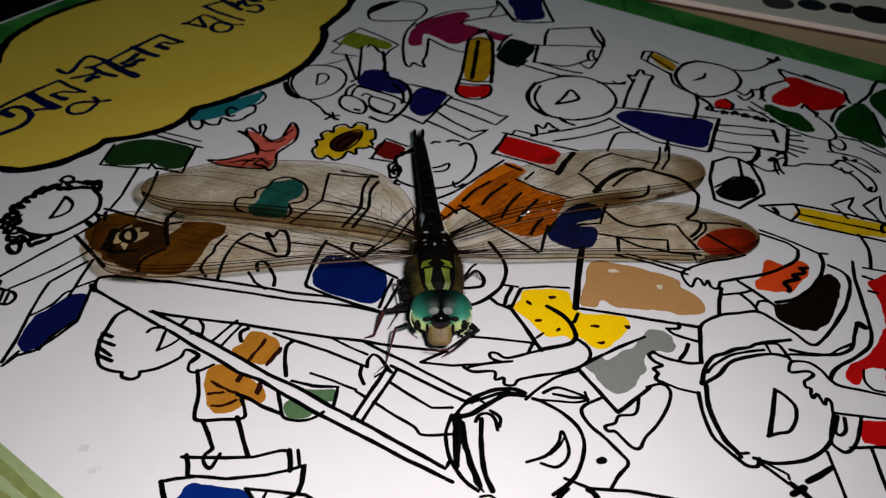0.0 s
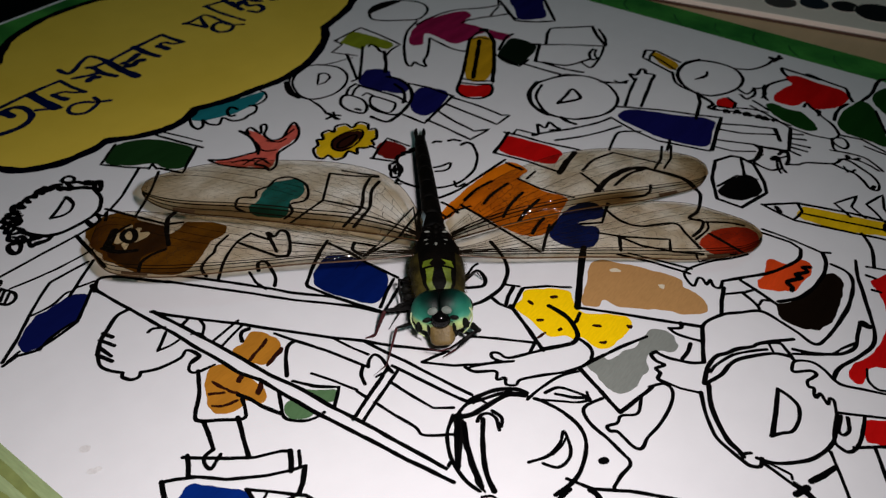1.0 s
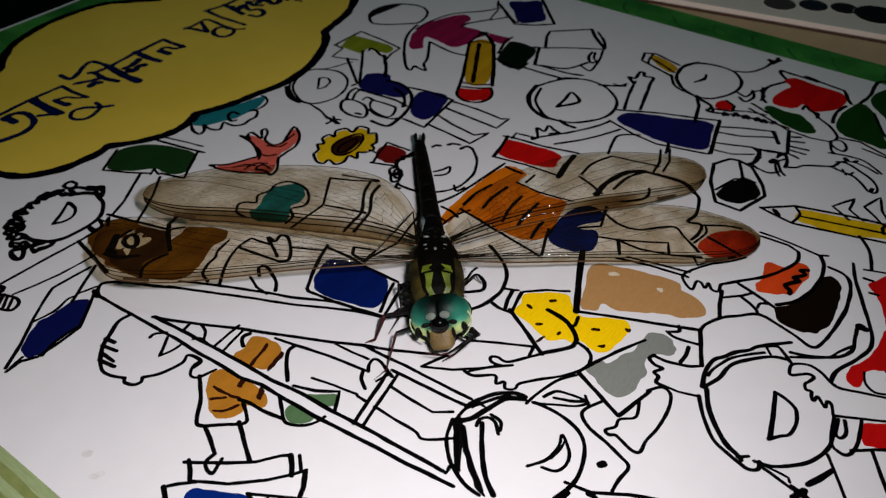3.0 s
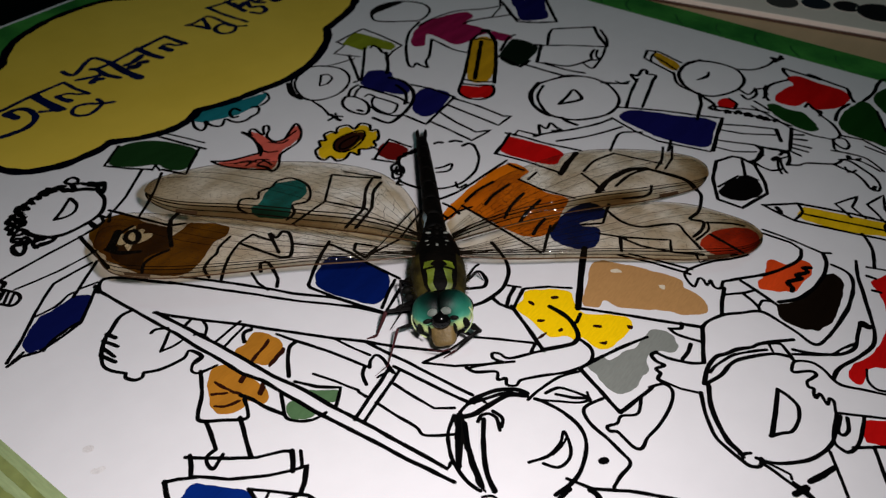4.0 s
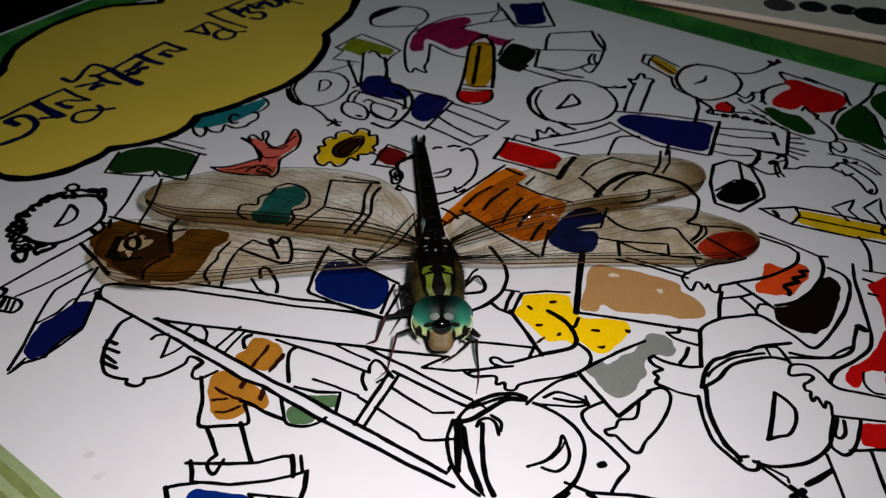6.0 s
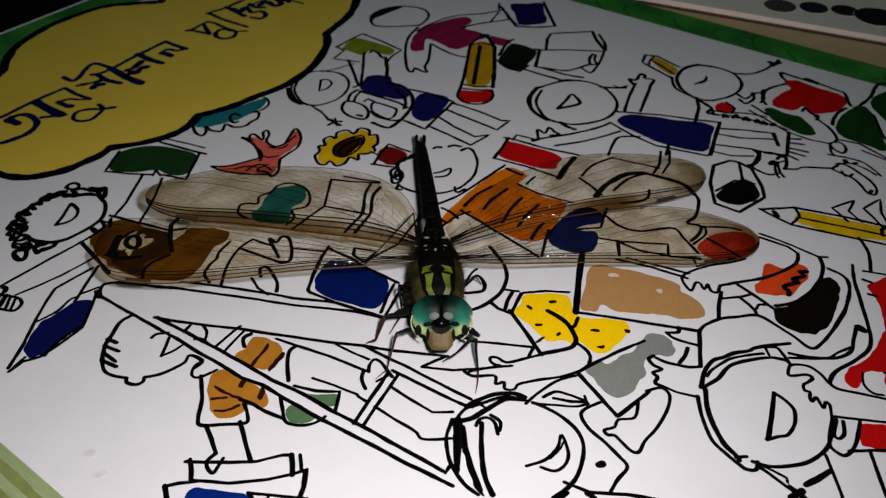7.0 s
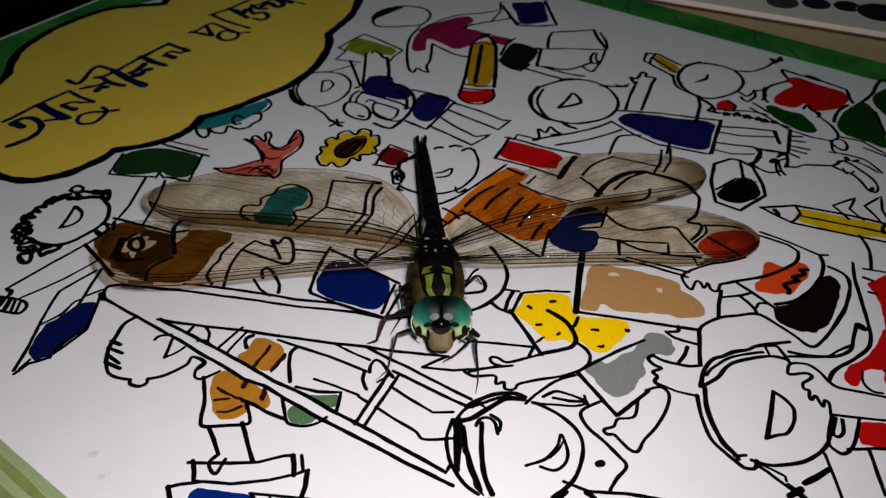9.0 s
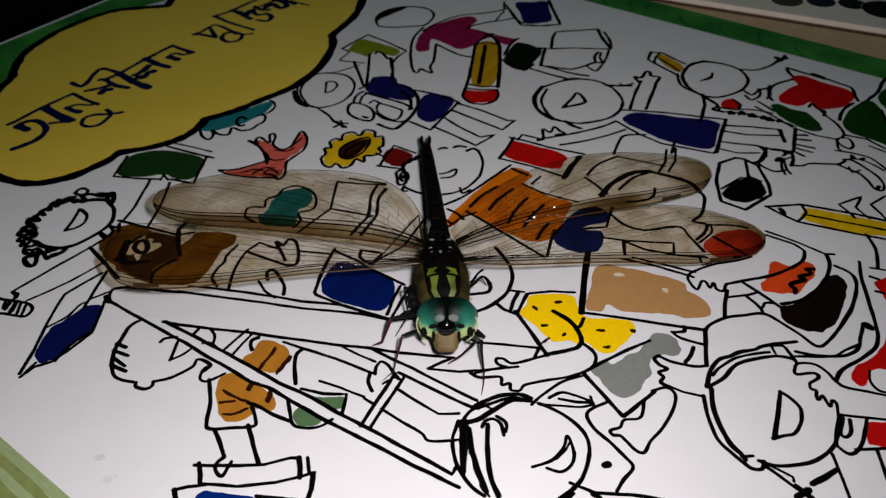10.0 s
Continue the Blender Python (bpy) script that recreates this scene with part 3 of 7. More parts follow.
art = drawing("printed_curly_motif", "round black outline with curled loops along one side")
ink(art, 0.50, (102.3, 69.5), (100.4, 67.3), (97.8, 65.6), (95.5, 64.8), (92.3, 64.7), (89.7, 65.7), (87.8, 67.5), (86.4, 70.3), (86.3, 73.3))
ink(art, 0.58, (88.9, 77.2), (90.0, 76.6), (88.9, 75.3), (87.7, 75.8), closed=True)
ink(art, 0.56, (87.6, 75.9), (88.8, 75.4), (87.4, 74.0), (86.3, 74.6), closed=True)
ink(art, 0.52, (89.0, 76.3), (89.8, 75.7), (88.4, 74.3), (87.5, 74.9), closed=True)
ink(art, 0.56, (86.5, 73.5), (85.4, 73.1), (85.6, 72.3))
ink(art, 0.60, (98.7, 75.5), (99.4, 75.3), (99.8, 74.6))
ink(art, 0.60, (100.8, 73.7), (101.6, 73.2), (102.0, 72.0))
ink(art, 0.65, (101.1, 71.1), (102.3, 70.7), (102.3, 69.5))
ink(art, 0.49, (91.9, 69.9), (93.0, 68.8), (94.2, 68.6), (95.4, 69.4), (93.9, 69.9), (92.7, 70.7))

art = drawing("printed_shirt_drawing", "round outline with a black brushed top")
fill(art, "black", (133.3, 120.2), (137.5, 121.1), (141.9, 119.2), (142.3, 117.6), (138.5, 118.1), (134.0, 118.8), (132.6, 118.7))
ink(art, 0.56, (132.4, 118.9), (130.9, 116.5), (132.5, 113.2), (134.9, 110.4), (137.0, 108.5), (140.2, 108.9), (142.6, 110.2), (144.0, 112.4))
ink(art, 0.56, (144.0, 112.4), (144.0, 114.7), (142.8, 117.4), (141.0, 119.4))

art = drawing("printed_magenta_shirt", "magenta filled shirt shape in black outline")
fill(art, "magenta", (126.4, 102.5), (131.5, 105.9), (136.3, 107.0), (140.4, 106.1), (146.2, 103.0), (145.3, 100.2), (141.6, 99.4), (141.8, 95.3), (140.8, 92.8), (137.5, 93.8), (134.2, 93.8), (131.8, 95.4), (132.5, 99.9), (132.3, 102.9), (129.9, 101.7), (127.6, 100.3))
fill(art, "magenta", (141.6, 92.7), (142.1, 91.0), (142.3, 87.5), (139.4, 87.4), (139.3, 90.3))
ink(art, 0.59, (135.9, 108.0), (130.7, 106.6), (125.3, 103.2), (119.6, 98.2), (118.6, 96.2), (120.4, 96.6), (120.2, 95.3), (120.4, 93.7), (122.1, 95.5), (124.9, 96.7), (130.9, 100.7))
ink(art, 0.54, (134.3, 106.9), (139.1, 106.7), (145.2, 104.9), (150.0, 100.5), (153.6, 98.2))
ink(art, 0.54, (143.4, 99.0), (145.8, 97.6), (148.7, 95.4), (150.9, 93.9))
ink(art, 0.54, (131.0, 100.6), (129.8, 94.2), (130.3, 91.2))
ink(art, 0.54, (141.1, 99.6), (143.5, 99.3), smooth=False)

art = drawing("printed_navy_book", "navy blue book in black outline")
fill(art, "navy", (158.1, 98.0), (160.4, 95.3), (162.8, 92.4), (158.9, 89.4), (154.8, 86.3), (152.0, 87.8), (150.2, 90.4), (154.0, 94.2))
ink(art, 0.71, (155.7, 99.2), (152.2, 94.7), (148.9, 90.6), (151.1, 86.6), (154.0, 83.5), (158.5, 87.8), (163.6, 92.4), smooth=False)
ink(art, 0.55, (157.0, 100.5), (154.1, 98.5), (154.1, 97.0), (151.2, 93.8), (149.9, 90.6))
ink(art, 0.46, (147.8, 96.5), (150.2, 97.2), (152.8, 97.7), smooth=False)

art = drawing("printed_dark_square", "green-black filled square in black outline")
fill(art, "black2", (136.9, 86.0), (141.5, 86.5), (141.7, 81.7), (139.9, 79.8), (131.9, 79.0), (132.2, 83.9))
ink(art, 0.62, (132.9, 85.0), (131.5, 78.6), (134.9, 78.6), smooth=False)
ink(art, 0.63, (143.1, 87.5), (141.4, 87.9), (135.1, 85.9), smooth=False)
ink(art, 0.68, (141.5, 81.6), (142.4, 80.4), (135.4, 77.1), smooth=False)

art = drawing("printed_open_book", "open white book in black outline")
ink(art, 0.61, (143.2, 79.3), (147.5, 81.6), (150.3, 82.4), (156.5, 75.5), smooth=False)
ink(art, 0.76, (156.5, 75.5), (153.7, 73.2), (149.9, 68.9))
ink(art, 0.61, (156.0, 73.7), (152.9, 70.6), (150.2, 69.0))
ink(art, 0.52, (141.6, 81.0), (145.5, 75.7), (149.6, 68.8), smooth=False)
ink(art, 0.60, (135.2, 77.1), (135.6, 75.3), (135.8, 71.8), (136.3, 68.6), (136.9, 66.9))
ink(art, 0.60, (135.8, 75.6), (137.5, 71.0), (142.5, 68.7))
ink(art, 0.60, (147.0, 70.2), (144.5, 69.7), (142.7, 68.1), (144.4, 67.3))
ink(art, 0.52, (147.1, 69.6), (144.8, 68.6), (143.6, 66.9))
ink(art, 0.52, (149.0, 68.8), (145.5, 67.6), (142.1, 66.8), (139.5, 66.7), (140.3, 69.2))
ink(art, 0.61, (132.9, 78.7), (133.1, 75.5), (133.2, 72.9), (133.5, 70.2))

art = drawing("printed_upright_pencil", "yellow pencil with a red eraser in black outline")
fill(art, "yorange", (135.3, 93.1), (138.1, 89.7), (124.3, 80.9), (121.5, 84.5))
fill(art, "red", (118.5, 83.8), (119.9, 81.1), (121.8, 78.9), (120.6, 77.6), (118.3, 77.0), (116.2, 78.5), (115.2, 80.9), (116.2, 82.7))
ink(art, 0.67, (141.4, 93.9), (138.7, 93.9), (135.6, 93.6), (123.3, 86.4), (117.6, 83.7), smooth=False)
ink(art, 0.61, (118.5, 84.1), (116.0, 82.7), (115.1, 80.3), (116.1, 77.8), (118.4, 76.9), (120.6, 77.6), (121.9, 78.8))
ink(art, 0.85, (123.0, 79.3), (130.4, 83.8), (137.7, 88.8), (139.9, 91.3), (141.4, 93.9), smooth=False)
ink(art, 0.51, (120.6, 84.8), (121.5, 81.9), (123.1, 79.8), smooth=False)
ink(art, 0.59, (119.1, 84.1), (120.3, 81.3), (122.1, 78.9), smooth=False)
ink(art, 0.85, (136.4, 91.6), (129.8, 87.7), (122.1, 83.3), smooth=False)
ink(art, 0.49, (135.7, 93.5), (137.5, 92.3), (138.2, 89.6), smooth=False)
ink(art, 1.1, (140.9, 94.2), (140.7, 93.5), (141.5, 93.3))

art = drawing("printed_flag_drawing", "lime green flag in black outline")
fill(art, "lime", (118.3, 114.7), (123.4, 116.0), (124.4, 112.3), (124.5, 105.8), (121.9, 104.6), (121.1, 107.3), (120.9, 109.4), (118.4, 109.3), (118.2, 113.6))
ink(art, 0.52, (117.9, 116.2), (121.9, 116.2), (126.2, 115.9), (125.8, 110.0), (124.9, 104.0), (121.8, 103.9), (118.7, 102.9), smooth=False)
ink(art, 0.43, (118.1, 116.4), (117.7, 113.8), (113.7, 113.1), (115.3, 108.8), (115.7, 107.9), smooth=False)
ink(art, 0.60, (115.0, 110.1), (111.1, 105.1), (108.1, 101.3), (107.0, 101.6), smooth=False)
ink(art, 0.60, (119.4, 109.6), (114.3, 105.5), (108.3, 100.9), smooth=False)
ink(art, 0.74, (120.5, 104.7), (116.9, 101.2), (113.7, 98.7), smooth=False)
ink(art, 0.60, (120.2, 108.7), (121.3, 108.9), (121.1, 107.3), (120.1, 105.3), (120.3, 104.2))
ink(art, 0.37, (108.0, 111.2), (110.7, 109.6), (114.5, 108.2), smooth=False)

art = drawing("printed_round_motif", "round black outline with a thick double side")
ink(art, 0.95, (99.0, 111.7), (96.6, 108.6), (96.1, 105.6))
ink(art, 0.5, (101.1, 112.6), (98.8, 110.7), (96.9, 107.4), (96.8, 103.9))
ink(art, 0.51, (101.8, 112.1), (105.0, 113.3), (107.9, 111.8), (109.6, 107.9), (108.3, 104.1), (104.9, 101.7), (101.3, 101.1), (97.9, 102.4), (96.6, 104.8), (97.9, 108.3), (99.7, 110.7), (101.8, 112.1))
ink(art, 0.48, (105.3, 108.9), (101.9, 106.1), (103.5, 105.5), smooth=False)
ink(art, 0.48, (103.5, 105.5), (105.6, 106.2), (106.3, 107.9), (105.3, 108.9))
ink(art, 0.5, (96.8, 103.2), (96.1, 99.9), (94.9, 97.1))
ink(art, 0.54, (93.5, 96.0), (95.4, 95.8), (95.9, 94.8), smooth=False)
ink(art, 0.68, (95.2, 97.0), (94.8, 95.5), (94.8, 94.2), smooth=False)
ink(art, 0.54, (96.0, 96.6), (94.5, 94.6), smooth=False)

art = drawing("printed_blue_bag", "dark blue patch above a black outlined bag")
fill(art, "navy", (109.2, 101.4), (112.6, 102.2), (114.6, 98.7), (113.1, 96.5), (112.1, 91.7), (109.3, 90.6), (107.9, 93.6), (107.1, 96.9), (107.3, 100.0))
ink(art, 0.72, (112.5, 97.2), (113.0, 94.6), (112.0, 91.4), (109.3, 88.5), (105.7, 86.9), (101.7, 86.2), (99.3, 86.5), (99.0, 89.9))
ink(art, 0.67, (111.0, 94.2), (110.0, 91.3), (108.2, 89.4), (106.4, 88.4))
ink(art, 0.59, (99.7, 98.2), (101.7, 99.1), (102.7, 97.7), (102.7, 95.2), (101.3, 92.9), (99.2, 91.9), (98.3, 93.9), (98.5, 96.3), closed=True)
ink(art, 0.61, (106.6, 100.3), (104.4, 100.2), (102.1, 98.8))
ink(art, 0.51, (106.3, 99.2), (104.8, 99.0), (102.9, 97.9))
ink(art, 0.58, (106.5, 99.6), (107.0, 95.3), (107.5, 90.8), (107.0, 88.0))
ink(art, 0.50, (104.8, 94.5), (105.4, 90.5), (105.1, 89.1), (102.8, 88.1), (101.6, 89.0), (102.2, 92.7), closed=True)
ink(art, 0.51, (104.0, 96.3), (105.2, 96.2), (105.0, 94.3))
ink(art, 0.55, (101.9, 92.8), (101.1, 90.5), (101.7, 87.5), (102.9, 86.3))
ink(art, 0.69, (99.4, 94.0), (99.6, 93.1), smooth=False)

art = drawing("printed_blue_shorts", "dark blue patch with two long outlined bars")
fill(art, "navy", (111.0, 89.1), (113.6, 88.5), (114.5, 83.9), (109.4, 81.9), (105.7, 81.8), (104.8, 83.8), (106.1, 86.4))
ink(art, 0.56, (112.8, 92.1), (113.9, 87.8), (113.9, 82.2), smooth=False)
ink(art, 0.58, (113.7, 82.2), (107.8, 81.4), (103.0, 80.7), (103.0, 85.7), smooth=False)
ink(art, 0.53, (113.5, 81.7), (113.9, 76.5), (113.6, 71.0), (114.5, 69.7), (110.4, 69.8), (110.6, 75.8), (110.8, 81.5), smooth=False)
ink(art, 0.51, (107.9, 81.4), (106.8, 77.1), (106.1, 71.8), (108.3, 70.0), (103.4, 70.8), (103.8, 74.9), (104.2, 81.0), smooth=False)

art = drawing("printed_blue_torso", "round outline and dark blue filled shape in black ink")
ink(art, 0.83, (128.1, 72.2), (123.9, 71.3), (120.6, 68.9), (119.1, 66.1), (118.8, 64.1))
ink(art, 0.58, (127.7, 70.9), (123.3, 69.5), (120.3, 66.5), (119.1, 64.4))
ink(art, 0.60, (127.4, 72.1), (132.4, 70.0), (135.6, 66.1), (135.7, 61.7), (133.1, 57.7), (129.8, 55.8), (125.2, 55.8), (120.7, 58.9), (119.2, 62.2), (119.0, 64.5))
ink(art, 0.59, (132.6, 70.1), (134.2, 69.1), (135.4, 66.6))
ink(art, 0.73, (135.5, 62.3), (136.6, 60.1), (138.1, 58.1), smooth=False)
ink(art, 0.44, (137.6, 60.3), (137.6, 59.0), (139.1, 58.2))
ink(art, 0.65, (123.4, 64.8), (126.7, 65.0), (129.7, 65.3), (128.4, 63.0), (126.9, 62.5), (123.4, 64.8))
ink(art, 0.7, (119.5, 61.8), (118.9, 60.3), (118.9, 58.4))

art = drawing("printed_navy_patch", "wide navy blue patch in black outline")
fill(art, "navy", (127.2, 53.8), (129.8, 52.3), (132.6, 45.4), (135.0, 39.2), (131.1, 37.4), (125.7, 36.6), (123.9, 43.4), (124.5, 49.2), (125.6, 53.2))
ink(art, 0.53, (129.0, 55.2), (132.7, 48.0), (134.9, 42.0), (136.6, 38.1), (126.6, 35.5), (124.9, 35.4), (124.3, 37.6), (122.6, 44.1), (123.2, 49.0), (124.8, 54.4), smooth=False)
ink(art, 0.7, (136.6, 38.1), (131.1, 36.7), (125.4, 35.2), smooth=False)

art = drawing("printed_outline_bar", "thin black outline strokes like raised bars")
ink(art, 0.59, (130.2, 54.2), (135.7, 56.0), (140.9, 57.3), smooth=False)
ink(art, 0.61, (131.7, 51.7), (137.3, 53.2), (142.3, 54.6), smooth=False)
ink(art, 0.67, (140.1, 57.3), (141.7, 59.1), (142.2, 57.9), (144.9, 58.2), (144.9, 57.3), (143.9, 56.7), (144.3, 55.0), (142.1, 54.6))
ink(art, 0.53, (111.3, 62.8), (116.4, 58.8), (121.1, 55.7), (124.6, 54.3))
ink(art, 0.51, (112.1, 58.6), (117.2, 54.6), (123.2, 51.5))
ink(art, 0.53, (111.0, 62.6), (112.2, 62.2), (114.8, 63.9), (114.6, 62.2), (116.7, 62.6), (116.0, 61.0), (115.7, 59.8), (114.5, 61.0))

art = drawing("printed_outline_bar", "parallel thin black outline strokes")
ink(art, 0.48, (134.7, 37.1), (136.9, 33.1), (138.7, 28.6), smooth=False)
ink(art, 0.47, (132.7, 36.6), (133.7, 33.0), (136.7, 28.2), smooth=False)
ink(art, 0.72, (138.6, 28.8), (137.0, 27.8), (135.3, 26.7), smooth=False)
ink(art, 0.48, (129.0, 36.0), (130.3, 32.7), (131.4, 30.0), (131.6, 27.5), (132.7, 25.1), smooth=False)
ink(art, 0.43, (126.7, 35.5), (127.2, 32.2), (129.4, 29.0), smooth=False)
ink(art, 0.49, (131.7, 28.6), (128.3, 27.8), (126.5, 28.1))
ink(art, 0.49, (131.1, 29.3), (130.2, 28.1), (128.7, 28.1))
ink(art, 0.54, (114.9, 49.5), (118.2, 50.4), (121.2, 50.7), (123.6, 47.8))
ink(art, 0.52, (124.1, 42.4), (120.8, 41.4), smooth=False)

art = drawing("printed_red_book", "bright red closed book in black outline")
fill(art, "red", (103.6, 64.7), (107.6, 66.0), (108.8, 65.3), (109.9, 56.7), (107.5, 55.2), (105.3, 55.4), (104.0, 59.4))
ink(art, 0.63, (109.4, 66.7), (105.8, 65.7), (102.4, 65.1), smooth=False)
ink(art, 0.47, (102.4, 65.1), (103.6, 59.1), (104.0, 53.2), smooth=False)
ink(art, 0.50, (109.0, 67.3), (109.6, 65.1), (110.3, 59.8), (111.9, 53.7), smooth=False)
ink(art, 0.46, (109.2, 65.7), (111.1, 66.0), (111.9, 62.0), smooth=False)
ink(art, 1.02, (110.7, 53.9), (107.4, 53.6), (103.8, 52.9), smooth=False)

art = drawing("printed_small_pencil", "short orange pencil beside a round black outline")
fill(art, "yorange", (151.7, 59.0), (153.4, 58.8), (151.3, 53.3), (148.3, 53.0), (149.5, 56.3))
ink(art, 0.60, (152.5, 61.0), (149.7, 60.2), (148.2, 55.7), (146.9, 52.2), smooth=False)
ink(art, 0.60, (153.0, 61.2), (154.0, 59.0), (152.2, 53.2), smooth=False)
ink(art, 0.52, (151.7, 59.2), (150.3, 55.7), (148.7, 52.6), smooth=False)
ink(art, 0.52, (154.0, 59.5), (151.3, 59.3), (149.2, 58.5), smooth=False)
ink(art, 0.73, (155.6, 50.5), (152.6, 52.1), (149.1, 52.0), (146.4, 51.0), (144.0, 49.0))
ink(art, 0.59, (147.5, 52.7), (144.0, 50.4), (142.8, 47.5), (142.5, 45.1))
ink(art, 0.62, (151.4, 52.2), (154.9, 50.7), (156.4, 47.4), (156.1, 43.4), (153.5, 40.6), (150.0, 39.7), (146.5, 40.4), (143.1, 42.7), (142.4, 45.9), (144.2, 49.3))
ink(art, 0.44, (147.4, 47.7), (150.1, 46.8), (151.8, 47.2), (149.7, 46.5), (147.9, 47.4))

art = drawing("printed_toothed_line", "thin black line with small teeth and a red patch")
ink(art, 0.52, (156.3, 43.1), (157.7, 40.5), (161.4, 38.7), (165.3, 38.3))
ink(art, 0.98, (165.0, 39.1), (164.9, 38.1), (166.0, 37.3))
ink(art, 0.74, (163.7, 38.0), (165.1, 37.7), (166.9, 37.9))
ink(art, 0.70, (142.7, 45.2), (139.3, 43.3), (133.5, 41.6), smooth=False)
ink(art, 0.71, (143.2, 47.7), (141.9, 44.4), (140.5, 41.3), (138.6, 41.4), (138.8, 39.5))
fill(art, "red", (141.7, 41.1), (144.0, 40.5), (142.9, 37.8), (141.2, 38.0), (140.4, 40.1))
ink(art, 0.52, (138.4, 40.8), (140.4, 36.3), (140.9, 32.9), (141.5, 29.6), (141.3, 27.0), smooth=False)
ink(art, 0.56, (138.6, 40.5), (140.0, 40.6), (141.0, 37.5), (143.1, 37.9), (144.2, 39.9), smooth=False)
ink(art, 0.47, (141.6, 37.1), (142.8, 34.7), (143.4, 31.9))
ink(art, 0.53, (146.0, 35.6), (145.2, 33.8), (144.3, 32.0))
ink(art, 0.8, (138.8, 38.3), (139.7, 38.4), (139.2, 37.7))
ink(art, 0.8, (139.6, 36.7), (140.9, 36.7), (140.1, 36.0))
ink(art, 0.8, (140.0, 34.9), (141.0, 34.8), (140.3, 34.1))
ink(art, 0.8, (140.5, 32.8), (141.5, 32.8), (140.8, 32.1))
ink(art, 0.7, (140.5, 31.7), (141.6, 31.7), (140.8, 31.0))
ink(art, 0.7, (141.1, 30.0), (142.0, 30.0), (141.5, 29.4))
ink(art, 0.56, (148.6, 39.7), (147.7, 37.6), (149.4, 37.1), (150.9, 37.3), (148.5, 36.2), (145.9, 36.8), (146.8, 38.4))
ink(art, 0.51, (150.6, 36.9), (151.6, 36.2), smooth=False)
ink(art, 0.56, (153.1, 36.0), (151.2, 35.6), (150.0, 34.7), (148.0, 34.6))

art = drawing("printed_animal_drawing", "red and green filled outlines with comb-like black strokes")
fill(art, "red", (158.3, 33.7), (160.6, 32.2), (160.1, 28.3), (159.7, 23.2), (157.3, 21.4), (152.5, 22.3), (149.7, 25.8), (151.2, 27.6), (148.8, 28.7), (148.1, 31.7), (150.3, 33.1), (154.4, 32.6), (156.9, 31.9))
ink(art, 0.67, (159.2, 33.7), (160.4, 34.9), (161.9, 35.6), (161.9, 34.4), (161.8, 32.1))
ink(art, 0.61, (161.8, 32.1), (161.6, 29.7), (161.8, 28.1), (161.1, 23.0), (159.5, 21.9), smooth=False)
ink(art, 0.95, (162.3, 30.7), (162.1, 29.6), (161.7, 28.3))
ink(art, 0.66, (157.8, 33.3), (154.6, 35.1), (152.1, 35.5), (149.3, 34.7), (147.9, 33.6))
ink(art, 0.68, (160.0, 22.3), (158.2, 21.4), (156.7, 20.4))
ink(art, 0.63, (155.3, 20.9), (152.9, 21.6), (150.2, 21.6), (147.9, 21.1))
fill(art, "dgreen2", (145.8, 33.1), (147.2, 32.4), (146.9, 29.6), (147.2, 26.8), (145.2, 24.3), (143.0, 22.7), (141.4, 23.9), (141.7, 26.8), (142.9, 30.1))
ink(art, 0.47, (143.9, 35.3), (142.7, 31.9), (140.6, 27.1), (140.4, 22.8), (141.2, 19.3), smooth=False)
ink(art, 0.55, (149.4, 27.2), (151.0, 27.1), (149.6, 25.6), (149.5, 24.3), (147.8, 24.0))
ink(art, 0.52, (150.6, 26.7), (149.3, 25.0), (147.8, 23.3), (146.1, 21.0), (143.7, 19.1), (142.2, 19.0))

art = drawing("printed_green_leaf", "dark green leaf shapes in black outline")
fill(art, "dgreen2", (147.1, 20.3), (152.1, 20.8), (156.3, 19.9), (158.1, 19.0), (156.3, 16.4), (150.1, 13.0), (144.6, 11.0), (144.4, 14.4), (144.8, 18.2))
fill(art, "dgreen2", (160.0, 17.8), (165.4, 17.0), (171.7, 12.3), (150.1, 7.3), (151.9, 10.5), (155.6, 14.4))
ink(art, 0.66, (158.1, 19.1), (162.0, 18.4), (166.9, 18.7), (169.0, 18.1), (170.0, 15.5))
ink(art, 0.53, (155.7, 16.0), (149.7, 12.9), (146.2, 10.1), smooth=False)
ink(art, 0.50, (143.3, 19.0), (144.2, 15.3), (142.2, 10.2), (142.4, 7.3), smooth=False)

art = drawing("printed_comb", "black comb-like strokes and thin curved outlines")
ink(art, 0.69, (140.6, 26.7), (135.7, 25.2), (133.2, 24.4), (132.1, 25.6), smooth=False)
ink(art, 0.53, (138.6, 25.9), (139.6, 24.2), smooth=False)
ink(art, 0.53, (137.2, 25.4), (138.2, 23.2), smooth=False)
ink(art, 0.52, (135.6, 24.7), (136.2, 21.8), smooth=False)
ink(art, 0.52, (134.4, 24.5), (134.6, 21.8), smooth=False)
ink(art, 0.51, (133.1, 24.3), (132.7, 22.4), smooth=False)
ink(art, 0.50, (128.8, 23.3), (129.7, 21.7), (131.2, 20.7), (133.4, 17.2), (134.9, 16.3))
ink(art, 0.49, (126.4, 28.3), (125.6, 26.8), (125.5, 24.8), (127.1, 23.5))
ink(art, 0.73, (131.3, 29.5), (130.5, 28.4), (128.4, 28.1), (126.9, 28.1), (126.0, 28.6))
ink(art, 0.47, (131.3, 28.8), (132.2, 27.0), (132.7, 24.9))
ink(art, 0.60, (132.6, 24.5), (130.5, 23.5), (128.6, 23.3))
ink(art, 0.61, (130.9, 25.4), (131.9, 25.2), (132.2, 24.5))
ink(art, 1.02, (128.8, 25.7), (129.7, 25.4), (129.0, 24.8))
